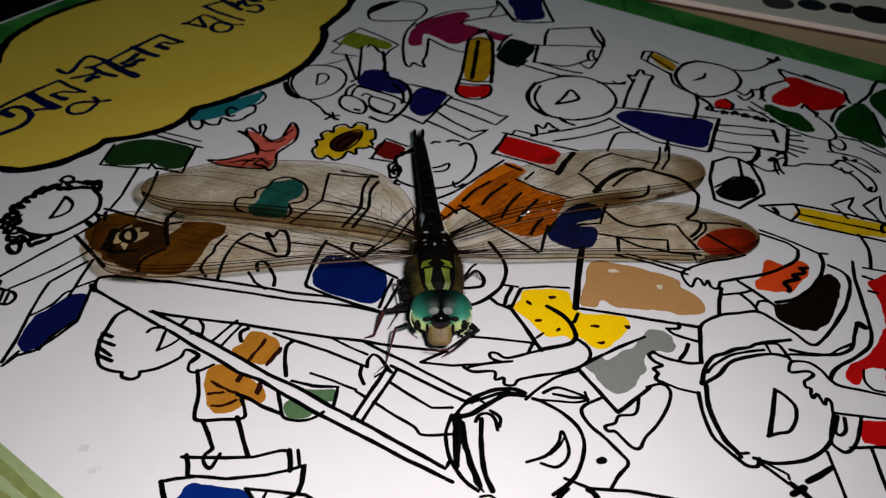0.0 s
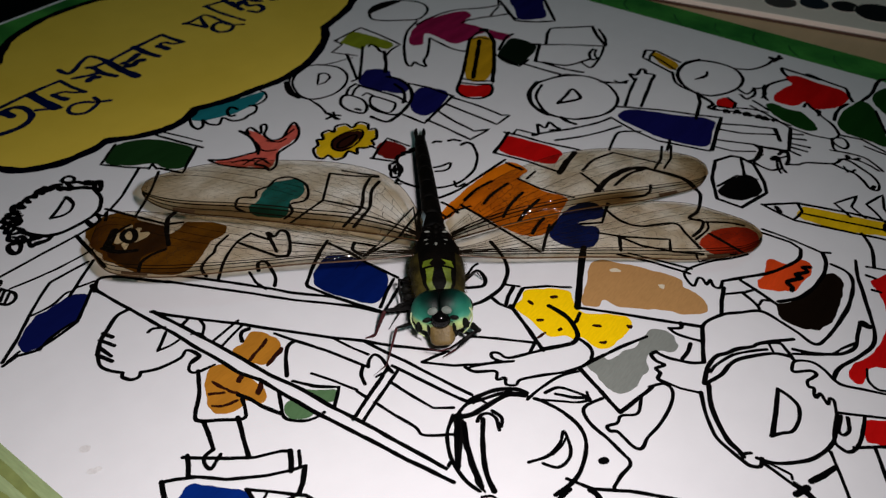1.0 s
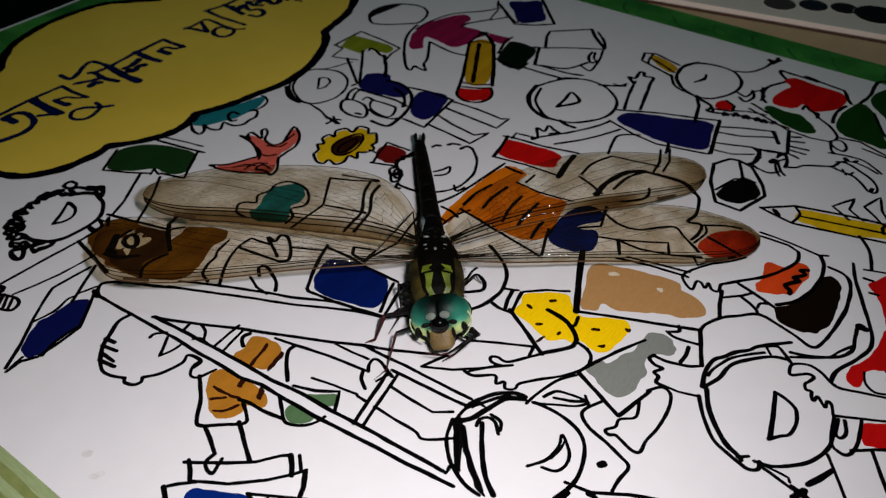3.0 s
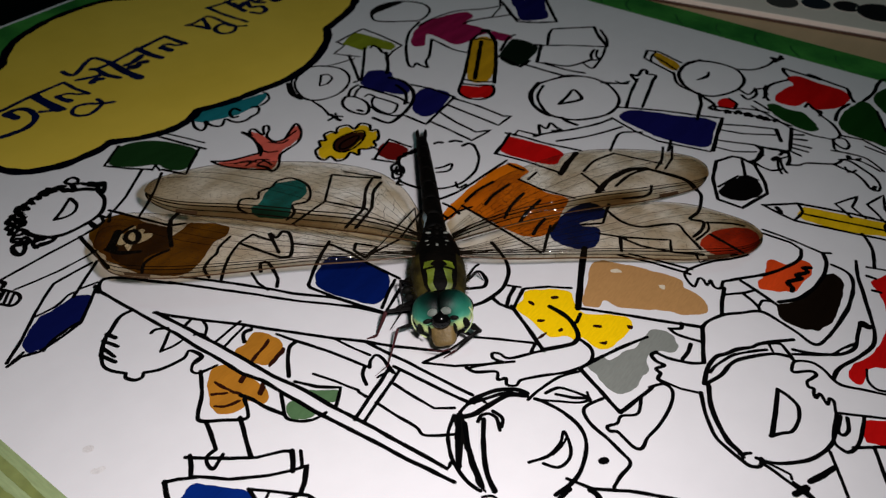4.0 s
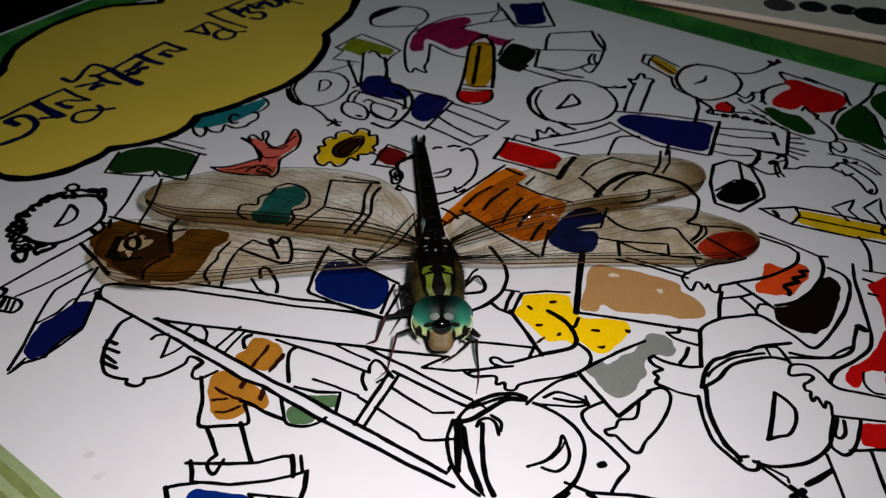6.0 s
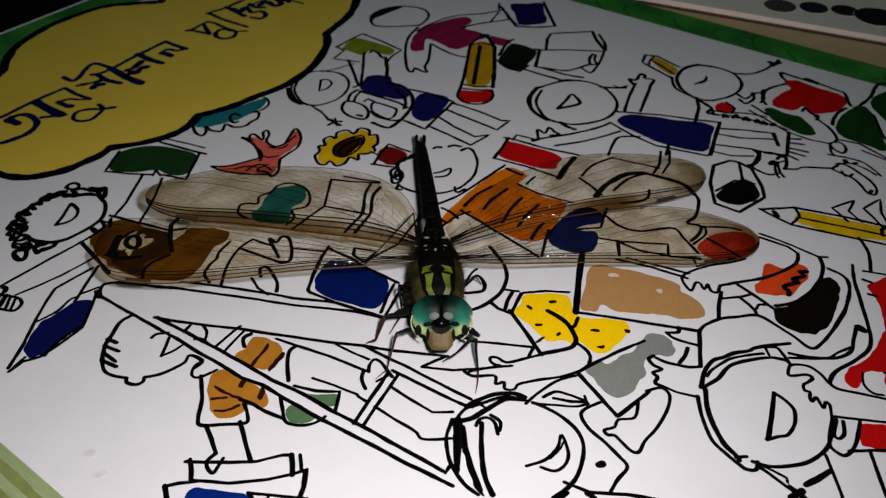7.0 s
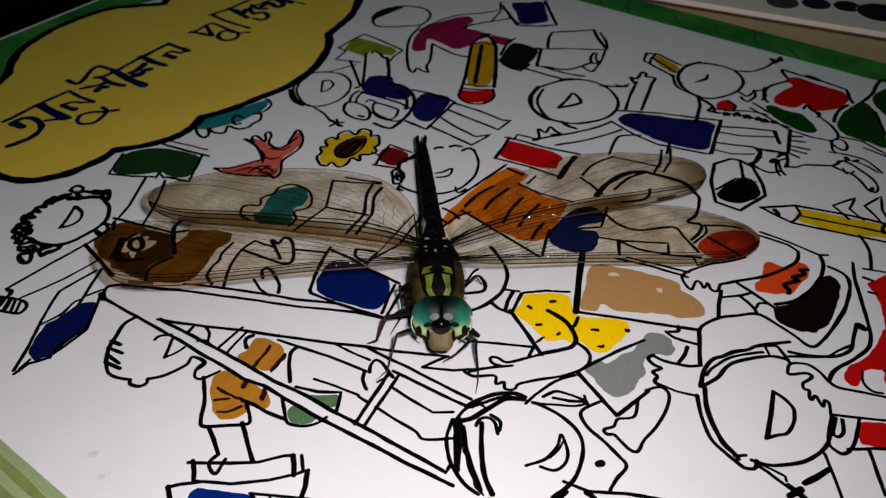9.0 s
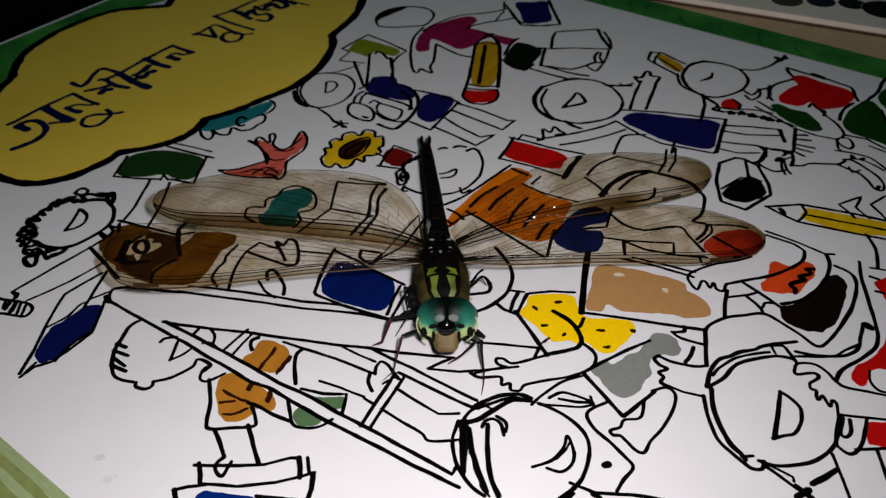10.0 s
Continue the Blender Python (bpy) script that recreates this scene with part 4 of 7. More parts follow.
ink(art, 0.48, (128.6, 24.9), (126.8, 24.1), (125.6, 23.2))
ink(art, 0.48, (128.7, 24.4), (127.2, 23.5), (126.3, 22.5))
ink(art, 0.42, (129.7, 25.0), (131.1, 24.1))
ink(art, 0.42, (128.2, 27.8), (129.2, 27.6))
ink(art, 0.43, (137.5, 18.7), (138.3, 15.9), (138.5, 13.2), (137.2, 10.9), (136.1, 9.6))
ink(art, 0.50, (141.2, 19.6), (142.5, 18.1), (141.0, 16.7), (139.4, 16.8), (139.7, 18.3), closed=True)
ink(art, 0.48, (141.2, 19.6), (138.6, 18.6), (137.9, 17.8))
ink(art, 0.48, (133.4, 17.2), (133.0, 15.2), (132.7, 13.3), (131.5, 11.6), (129.8, 10.0), (130.0, 8.9), (131.7, 9.1), (133.4, 10.4), (134.8, 12.6), (135.8, 14.7), (135.7, 16.1), (133.7, 16.8))
ink(art, 0.43, (135.4, 16.7), (136.9, 14.6), (136.7, 12.2), (135.8, 10.2))
ink(art, 0.42, (133.7, 15.3), (132.4, 14.3), smooth=False)
ink(art, 0.42, (132.7, 13.9), (133.8, 13.5), smooth=False)
ink(art, 0.91, (137.3, 15.8), (136.9, 15.5))
ink(art, 0.71, (137.1, 14.3), (137.7, 14.0))
ink(art, 0.56, (130.3, 9.8), (131.0, 9.6), (129.9, 9.5))
ink(art, 0.42, (142.2, 14.3), (141.7, 10.8), (141.1, 7.0), smooth=False)

art = drawing("printed_black_hexagon", "black filled hexagonal box drawing")
fill(art, "black", (115.0, 29.7), (118.7, 29.2), (121.8, 27.5), (120.5, 24.9), (117.8, 23.8), (114.5, 25.5), (113.6, 28.5))
ink(art, 0.62, (122.6, 33.4), (117.4, 31.8), (112.5, 28.9), (112.6, 24.9), (118.7, 23.1), (121.4, 24.5), (125.5, 27.8), (126.1, 30.4), (125.7, 31.8), (122.6, 33.4), smooth=False)
ink(art, 0.52, (125.7, 30.1), (120.9, 27.6), smooth=False)
ink(art, 0.45, (115.8, 30.2), (120.6, 28.8), (121.5, 25.7), smooth=False)

art = drawing("printed_lying_pencil", "long yellow pencil in black outline")
fill(art, "yellow", (117.6, 17.4), (119.1, 15.9), (120.5, 10.4), (122.2, 4.1), (119.8, 3.2), (117.9, 5.9), (116.1, 10.8), (115.4, 16.5))
ink(art, 0.55, (115.2, 22.5), (118.9, 18.3), (121.2, 10.6), (123.3, 1.1), smooth=False)
ink(art, 0.5, (115.3, 22.6), (114.6, 19.5), (114.2, 17.1), (116.3, 9.2), (117.7, 4.3), (118.7, 0.1), smooth=False)
ink(art, 0.46, (118.9, 18.3), (117.4, 17.0), (116.2, 16.9), (114.2, 17.2))
ink(art, 0.45, (116.7, 16.9), (118.6, 9.9), (120.0, 4.9), (120.7, 2.5), smooth=False)
ink(art, 0.77, (115.9, 20.5), (115.4, 19.9), (115.0, 19.6))
ink(art, 0.44, (120.2, 10.3), (121.1, 11.5), (122.3, 13.4), (126.5, 11.1), (123.0, 11.0), (121.3, 8.4), smooth=False)
ink(art, 0.44, (122.0, 5.7), (123.6, 7.4), (125.1, 9.3), (129.2, 7.9), (125.6, 6.7), (123.4, 5.2), smooth=False)
ink(art, 0.65, (122.1, 5.1), (121.1, 5.5), (119.8, 5.0))

art = drawing("printed_long_arm", "black outlined arm reaching to an orange and black patch")
ink(art, 0.43, (109.2, 20.3), (109.3, 15.5), (108.9, 11.3), (109.6, 10.2), smooth=False)
ink(art, 0.45, (108.3, 20.0), (108.6, 15.8), (107.9, 14.0), smooth=False)
ink(art, 0.55, (107.9, 14.0), (105.7, 13.5), (102.7, 14.4), (99.6, 16.1), (96.9, 18.4), (94.4, 20.5))
ink(art, 0.58, (108.9, 11.1), (107.0, 10.0), (104.3, 9.5), (102.3, 9.6), (100.2, 9.8), (97.9, 10.4), (96.0, 11.6), (94.8, 12.7))
fill(art, "ored", (97.1, 16.6), (98.9, 16.3), (102.0, 17.0), (103.3, 16.5), (103.3, 14.5), (105.6, 13.2), (105.3, 11.7), (103.4, 11.0), (100.6, 11.4), (98.5, 11.5), (97.0, 13.4), (96.0, 15.7))
ink(art, 0.75, (104.6, 11.6), (103.9, 12.4), (103.4, 11.6), (101.8, 12.6), (101.5, 11.8), (99.6, 13.1), (98.8, 12.2), (98.1, 12.0))

art = drawing("printed_black_patch", "black filled patch beside a scalloped outline")
ink(art, 0.44, (102.1, 19.9), (99.8, 21.5), (97.5, 23.6), (94.9, 25.1), (92.8, 25.7), (91.3, 24.5), (90.9, 23.4), (92.8, 23.6), (93.0, 23.0), (92.2, 22.1), (93.5, 22.1), (92.5, 21.2), (92.7, 20.3), (94.3, 20.6))
fill(art, "sepia", (105.1, 8.9), (105.0, 7.6), (103.6, 6.5), (99.8, 5.8), (96.3, 5.5), (94.5, 5.7), (92.5, 6.6), (91.8, 7.8), (91.5, 9.8), (92.0, 11.5), (93.2, 12.3), (94.5, 12.5), (96.5, 10.9), (99.6, 9.9), (102.5, 9.5))
ink(art, 0.54, (107.1, 9.3), (106.9, 7.4), (105.9, 6.1), (103.5, 5.2), (99.6, 4.7), (95.5, 4.8), (92.3, 5.1))
ink(art, 0.5, (95.9, 18.6), (95.4, 16.7), (94.8, 14.6), (94.1, 12.7), smooth=False)
ink(art, 0.46, (91.8, 19.3), (93.9, 17.2), (95.4, 16.1), smooth=False)
ink(art, 0.55, (93.1, 19.9), (90.3, 19.1), (87.8, 18.1), smooth=False)
ink(art, 0.46, (93.5, 17.3), (92.9, 15.8), (92.3, 14.7), (91.6, 14.1), smooth=False)
ink(art, 0.43, (94.3, 13.8), (93.7, 14.6), (92.7, 14.6))

art = drawing("printed_red_strip", "red filled strip with flowing black outlines")
ink(art, 0.5, (82.1, 18.4), (83.7, 19.1), (85.4, 19.1), (87.7, 18.0), (89.7, 16.1), (91.5, 14.0), (91.2, 11.4), (90.4, 8.6), (89.7, 6.7), (89.9, 5.8), (90.8, 5.4), (92.6, 5.0))
ink(art, 0.62, (84.1, 19.3), (81.0, 17.9), (78.1, 16.5), smooth=False)
ink(art, 0.5, (83.0, 21.9), (82.1, 21.5), (81.1, 22.7))
ink(art, 0.55, (110.0, 6.7), (106.8, 5.5), (103.2, 3.7), (99.5, 1.8), (96.2, 0.3), (93.7, 0.0), (90.7, 0.9), (87.2, 2.3), (85.1, 2.3))
ink(art, 0.5, (97.4, 1.3), (97.5, 2.4), (94.8, 2.1), (92.4, 1.7), (90.4, 2.5), (89.1, 3.8), (87.8, 6.0), (87.1, 8.1))
ink(art, 0.42, (86.3, 7.8), (87.6, 5.9), (89.2, 3.8), (91.1, 3.0), (93.0, 1.9))
ink(art, 0.95, (97.3, 2.3), (97.2, 1.9), (97.2, 1.4))
fill(art, "red", (107.2, 3.5), (112.3, -1.5), (90.7, -6.5), (88.9, -3.4), (95.0, -2.4), (97.7, -1.2), (102.3, 0.5), (104.9, 2.2))
fill(art, "red", (98.7, -1.1), (94.8, -0.7), (92.0, -0.3), (89.1, 1.0), (87.1, 1.0), (86.0, 0.1), (86.5, -0.9), (88.2, -0.8), (89.8, -1.0), (93.3, -4.5))
ink(art, 0.5, (107.6, 4.5), (107.7, 3.3), smooth=False)
ink(art, 0.46, (104.9, 3.0), (105.1, 1.9), smooth=False)
ink(art, 0.53, (117.0, 7.8), (115.6, 6.5), (113.6, 5.3), (110.1, 4.1))
ink(art, 0.45, (109.5, 5.0), (110.5, 2.5), (111.6, -0.1), smooth=False)
ink(art, 0.38, (89.2, -0.6), (87.4, -1.2), (86.6, -2.5), (87.0, -3.7))
ink(art, 0.38, (90.9, -2.8), (91.8, -4.9), smooth=False)

art = drawing("printed_round_motif", "large round black outline with a D-shaped curve")
ink(art, 0.6, (74.8, 15.0), (77.2, 15.7), (79.9, 15.7), (81.4, 14.7), (82.9, 13.9), (84.4, 12.5), (85.7, 11.8), (88.9, 8.7))
ink(art, 0.55, (75.2, 14.7), (77.5, 13.9), (79.6, 13.7), (81.1, 13.2), (82.8, 11.9), (84.9, 9.8), (85.6, 8.1), (85.4, 7.5))
ink(art, 0.45, (77.0, 15.2), (78.7, 15.0), (81.3, 14.1), (83.1, 12.8), (85.0, 10.8))
ink(art, 0.48, (86.3, 11.1), (87.1, 9.8), (86.5, 8.8), (85.5, 7.6))
ink(art, 0.45, (86.3, 11.1), (85.2, 10.1), smooth=False)
ink(art, 0.5, (73.2, 14.8), (70.6, 13.1), (68.0, 10.8), (67.0, 8.4), (66.6, 7.0), (66.4, 5.9), (67.0, 5.0), (68.1, 5.2))
ink(art, 0.62, (74.8, 14.5), (72.4, 13.2), (70.2, 11.5), (68.3, 9.4), (67.6, 7.8), (67.1, 7.0))
ink(art, 0.42, (67.2, 7.5), (68.1, 6.5), smooth=False)
ink(art, 0.49, (67.8, 5.7), (68.5, 3.6), (70.7, 1.1), (72.9, -0.1), (75.1, -0.6), (77.2, -0.4))
ink(art, 0.58, (79.3, 7.3), (75.6, 6.3), (72.0, 5.4), smooth=False)
ink(art, 0.46, (71.8, 5.5), (73.0, 4.6), (74.0, 3.7), (75.9, 3.6), (77.3, 4.0), (78.3, 4.6), (79.0, 5.9), (79.3, 7.4))

art = drawing("printed_red_sleeve", "red filled band with a scalloped black outline")
ink(art, 0.45, (79.9, 0.4), (81.4, 1.1), (81.6, 1.7), (80.6, 1.6), (81.0, 2.1), (81.7, 2.9), (80.8, 3.1), (81.3, 3.5), (82.1, 3.8), (82.0, 4.4), (82.8, 4.8), (83.6, 4.5), (84.6, 4.3), (84.7, 5.1), (83.3, 6.7), (84.1, 7.2), (85.3, 7.1), (86.3, 5.4), (85.9, 3.7), (85.0, 2.3), (84.7, 1.0), (85.6, -1.4), (87.2, -6.0))
ink(art, 0.42, (80.0, 0.2), (81.2, -2.2), (83.7, -6.8), smooth=False)
ink(art, 0.46, (79.7, -0.2), (77.4, -0.6), (77.0, -1.3), (78.1, -1.6), (79.9, -0.9))
ink(art, 0.45, (79.9, 0.3), (77.2, -0.2), (75.4, -0.8), (74.9, -1.7), (74.9, -2.5), (75.9, -3.0), (78.1, -3.1), (81.3, -2.5))
fill(art, "red", (80.8, -2.9), (83.0, -7.0), (80.0, -7.7), (77.8, -4.7), (78.1, -3.5))
ink(art, 0.45, (75.9, -2.8), (77.7, -5.1), (79.4, -7.8), smooth=False)
ink(art, 0.39, (73.7, -0.8), (71.2, -2.6), (68.2, -4.7), smooth=False)
ink(art, 0.46, (77.2, -4.8), (73.5, -7.1), (72.0, -8.0), smooth=False)
ink(art, 0.36, (67.9, 4.9), (68.0, 3.4), (67.9, 1.8), (67.4, 1.5), smooth=False)
ink(art, 0.42, (67.5, 4.7), (66.9, 1.7), (66.6, 0.3), (66.2, -1.3), smooth=False)
ink(art, 0.7, (68.3, -0.3), (69.9, -1.1), (71.8, -1.9), smooth=False)
ink(art, 0.8, (65.7, 0.5), (66.6, 0.1), (67.3, -0.2))
ink(art, 0.35, (67.1, 1.2), (66.8, -0.5), (66.0, -2.3), smooth=False)

art = drawing("printed_cuff", "small black outlined cuff")
ink(art, 0.38, (72.0, 20.0), (72.3, 17.1), (73.1, 14.6), smooth=False)
ink(art, 0.48, (76.1, 22.3), (76.1, 20.7), (76.6, 19.0), (77.1, 17.6), (78.1, 16.4))
ink(art, 0.6, (80.1, 19.2), (78.6, 18.9), (77.1, 19.0))
ink(art, 0.5, (81.1, 22.7), (80.7, 21.2), (81.4, 18.3))

art = drawing("printed_grey_card", "grey patch on a black outlined card")
fill(art, "grey", (68.9, 28.3), (70.3, 28.1), (71.3, 27.5), (71.3, 26.6), (72.4, 25.9), (74.0, 25.6), (75.4, 24.8), (77.2, 24.8), (79.2, 24.6), (80.1, 23.7), (80.4, 22.5), (79.8, 21.3), (78.8, 20.4), (77.8, 20.3), (77.1, 21.0), (76.5, 22.1), (75.6, 22.7), (74.2, 22.6), (73.2, 21.8), (72.0, 21.6), (71.1, 21.8), (69.5, 21.6), (68.1, 22.0), (67.1, 22.7), (66.9, 23.7), (67.4, 25.4), (68.1, 26.6), (68.3, 27.6))
ink(art, 0.49, (67.8, 28.8), (69.8, 28.1), (73.7, 26.5), (77.9, 24.4), smooth=False)
ink(art, 0.57, (67.8, 28.8), (66.2, 25.3), (64.5, 21.4), smooth=False)
ink(art, 0.47, (64.5, 21.4), (68.2, 20.5), (70.3, 20.0), smooth=False)
ink(art, 0.48, (76.2, 22.2), (75.3, 22.5), (74.7, 21.5), (74.7, 20.3), (73.5, 21.0), (73.1, 20.2), (72.1, 20.0), (72.0, 18.6))
ink(art, 0.42, (70.2, 20.3), (71.7, 19.1), (71.3, 17.7), (68.9, 16.9), (65.9, 16.7), (63.2, 17.0), (61.3, 16.9), (60.9, 17.7), (61.4, 19.3), (61.7, 20.3), (61.3, 21.0), (61.7, 21.6), (62.8, 20.9), (64.1, 21.0), (65.6, 19.6), (68.1, 20.4))
ink(art, 0.37, (64.5, 21.2), (68.3, 20.4), smooth=False)

art = drawing("printed_leaf_outline", "thin black leaf outline beside a bent line")
ink(art, 0.46, (65.2, 24.1), (63.1, 25.1), (61.9, 24.9), (60.8, 23.3), (60.0, 20.4), (59.3, 18.3), (58.5, 17.0), (56.3, 17.1), (54.6, 17.0))
ink(art, 0.8, (56.9, 19.8), (57.3, 19.5))
ink(art, 0.43, (61.7, 30.2), (63.4, 29.4), (64.0, 27.7), (64.3, 25.6))
ink(art, 0.38, (60.5, 30.0), (61.6, 28.2), (62.8, 26.2), (64.1, 25.2))
ink(art, 0.42, (62.3, 29.1), (63.1, 27.1), (64.2, 25.4), smooth=False)
ink(art, 0.38, (64.9, 26.1), (63.6, 24.9), smooth=False)

art = drawing("printed_round_motif", "round black outline with a heavy brushed side")
ink(art, 0.5, (60.2, 30.8), (60.4, 29.7), (60.4, 26.9), (59.5, 23.9), (57.5, 22.1), (54.5, 21.1), (52.3, 21.1), (49.9, 21.7))
fill(art, "black", (52.1, 37.1), (52.9, 36.5), (49.7, 34.1), (46.6, 32.2), (46.3, 32.4), (49.1, 34.9))
fill(art, "black", (52.7, 36.3), (51.6, 34.9), (49.2, 32.7), (47.1, 30.0), (45.7, 28.2), (45.7, 28.9), (47.1, 31.1), (49.1, 33.5), (50.9, 35.2))
ink(art, 0.45, (52.2, 37.3), (50.0, 36.5), (48.5, 35.4), (47.0, 33.8), (46.1, 32.2), (45.5, 30.3), (45.4, 28.7))
ink(art, 0.6, (52.0, 36.5), (48.8, 34.3), (46.6, 32.5))
ink(art, 0.54, (52.0, 35.6), (49.0, 32.7), (46.0, 28.8))
ink(art, 0.6, (53.8, 34.1), (50.9, 32.1), (47.9, 29.6), (46.3, 27.4))
ink(art, 0.46, (53.1, 34.4), (54.1, 34.6), (54.9, 34.0), (54.8, 32.8), (53.6, 31.6))
ink(art, 0.46, (55.5, 33.9), (55.3, 32.4), (54.2, 31.7))
ink(art, 0.6, (55.3, 37.0), (56.6, 36.4), (58.5, 35.3), (60.0, 33.5), (60.3, 32.0))
ink(art, 0.72, (52.3, 36.7), (53.7, 35.5), (55.6, 34.9), (57.5, 34.3), (59.0, 33.5), (59.9, 31.9))
ink(art, 0.5, (53.0, 37.0), (54.6, 36.9), (55.9, 36.1), (57.9, 34.9), (59.3, 33.7))
ink(art, 0.38, (55.1, 36.4), (56.0, 36.4), (56.1, 35.3))
ink(art, 0.4, (51.8, 26.4), (53.8, 25.1), (56.2, 24.9), (58.0, 25.4), (56.5, 23.6), (54.8, 22.9), (53.2, 23.4), (52.7, 25.0))
ink(art, 0.27, (57.3, 24.7), (56.0, 24.5), (54.3, 24.7))
ink(art, 0.43, (52.5, 21.8), (53.0, 18.8), (55.2, 15.4), (57.5, 10.4), smooth=False)
ink(art, 0.6, (52.7, 19.0), (52.7, 18.2), (52.1, 17.1))
ink(art, 0.52, (51.5, 20.8), (50.1, 21.1), (49.1, 21.2))
ink(art, 0.38, (59.5, 31.4), (61.7, 31.1), (64.9, 30.2), (67.2, 28.7))
ink(art, 0.34, (44.9, 28.1), (45.7, 27.2), (45.4, 25.9))

art = drawing("printed_ladder", "long black outlined ladder with two rails and rungs")
ink(art, 0.52, (40.2, 90.9), (40.6, 84.3), (40.8, 80.8), (41.2, 75.3), (41.2, 72.3), (41.5, 66.7), (41.6, 63.0), (42.3, 60.1), (42.4, 56.1), (42.7, 50.3), (43.4, 43.5), (43.9, 37.6), (44.6, 31.7), smooth=False)
ink(art, 0.54, (42.2, 80.8), (42.7, 75.6), (43.2, 68.7), (43.5, 63.8), (43.6, 59.6), (44.3, 54.6), (44.5, 49.7), (44.9, 45.1), (45.3, 38.7), (45.6, 33.4), (46.5, 33.6), smooth=False)
ink(art, 0.6, (40.3, 90.9), (40.8, 91.7), (41.8, 92.4), (42.6, 92.1), (44.2, 90.2), (46.1, 86.2), (47.5, 83.7))
ink(art, 0.85, (40.5, 92.0), (40.3, 91.2), (40.1, 90.7))
ink(art, 0.5, (49.0, 83.8), (50.1, 81.8), (52.6, 76.7), (54.8, 71.7), (56.2, 68.2), (58.1, 64.6), (59.2, 62.4), (60.0, 58.9), (60.8, 55.5), (62.8, 52.9), smooth=False)
ink(art, 0.48, (47.3, 84.3), (50.0, 78.5), (52.4, 73.4), (55.2, 67.2), (57.1, 63.6), (59.3, 59.3), (60.8, 55.1), smooth=False)
ink(art, 0.5, (42.0, 81.0), (43.3, 77.9), (45.4, 73.7), (47.4, 70.0), (49.3, 65.7), (50.7, 62.8), (53.3, 57.3), (55.1, 54.0), (56.8, 50.2), (58.9, 46.3), (60.2, 43.9), smooth=False)
ink(art, 0.48, (54.0, 48.2), (54.2, 45.4), (54.4, 42.4), (54.6, 39.4), (54.9, 36.9), smooth=False)
ink(art, 0.48, (55.1, 54.0), (55.3, 50.3), (55.6, 47.4), (55.7, 43.8), (55.9, 40.4), (56.1, 37.3), smooth=False)
ink(art, 0.44, (49.1, 64.4), (49.4, 63.0), (51.0, 56.5), (51.9, 50.9), smooth=False)
ink(art, 0.52, (53.3, 48.4), (49.0, 47.5), (44.6, 46.5), smooth=False)
ink(art, 0.47, (53.8, 47.1), (49.4, 46.3), (45.0, 45.4), smooth=False)
ink(art, 0.42, (51.7, 46.8), (51.6, 42.9), (51.6, 39.9), (53.1, 37.9), smooth=False)
ink(art, 0.41, (48.1, 46.2), (48.0, 42.6), (48.1, 39.8), (47.8, 38.3), (49.9, 35.6))
ink(art, 0.44, (60.2, 44.0), (58.7, 44.7), (56.7, 45.5), smooth=False)
ink(art, 0.44, (56.7, 45.5), (58.6, 41.9), (60.8, 39.4), (63.8, 36.2), smooth=False)

art = drawing("printed_spiky_motif", "round black outline with short spikes above brown patches")
ink(art, 0.6, (40.6, 83.8), (38.7, 84.1), (36.5, 83.0), (34.7, 82.0), (32.8, 80.1))
ink(art, 0.59, (35.6, 82.8), (35.9, 81.2), smooth=False)
ink(art, 0.59, (34.6, 82.1), (35.1, 79.7), smooth=False)
ink(art, 0.54, (33.7, 81.2), (33.7, 78.5), smooth=False)
ink(art, 0.53, (32.8, 80.2), (33.2, 77.6), smooth=False)
ink(art, 0.48, (32.9, 80.3), (31.9, 78.4), (32.0, 76.8), (32.8, 74.9))
ink(art, 0.48, (32.8, 74.9), (32.3, 74.3), (32.7, 73.1), (33.6, 72.7), (34.2, 73.2))
ink(art, 0.48, (34.2, 73.2), (36.0, 71.8), (38.8, 71.0), (40.2, 71.4), (40.5, 69.3), (39.2, 69.1))
ink(art, 0.49, (40.7, 76.2), (39.2, 75.2), (37.9, 74.4), smooth=False)
ink(art, 0.39, (37.9, 74.4), (39.4, 73.8), (40.8, 73.7))
ink(art, 0.5, (39.3, 78.1), (40.1, 78.1), (41.2, 77.1))
ink(art, 0.44, (40.5, 69.3), (39.3, 69.4), (38.1, 68.5), (38.4, 67.4), (40.6, 66.6))
ink(art, 0.5, (42.6, 75.5), (44.0, 75.8), smooth=False)
ink(art, 0.4, (45.0, 74.5), (44.5, 73.0), (43.0, 71.8))
ink(art, 0.42, (43.4, 69.9), (45.5, 70.0), (47.9, 70.1), smooth=False)
ink(art, 0.42, (43.5, 68.3), (45.5, 68.7), (47.6, 69.0), smooth=False)
ink(art, 0.4, (42.5, 73.2), (43.2, 72.5), (43.0, 70.7))

art = drawing("printed_brown_patch", "ochre brown patches with dark strokes in black outline")
ink(art, 0.51, (38.7, 67.5), (36.4, 64.6), (34.0, 62.6), (33.4, 61.3), (35.3, 59.0), (36.9, 57.2), (37.9, 58.0), (38.9, 59.6))
fill(art, "orange", (38.8, 66.1), (40.2, 66.6), (41.2, 66.0), (41.5, 64.0), (41.8, 61.5), (41.5, 58.5), (40.8, 57.4), (39.5, 57.5), (38.8, 59.3), (37.7, 58.7), (35.9, 59.7), (35.5, 61.7), (37.0, 64.2))
fill(art, "dbrown", (38.3, 64.4), (38.6, 62.2), (38.9, 60.3), (39.3, 60.5), (39.0, 62.4), (38.7, 64.6))
ink(art, 0.51, (39.0, 60.5), (39.4, 58.9), (39.5, 56.6), (40.1, 54.0))
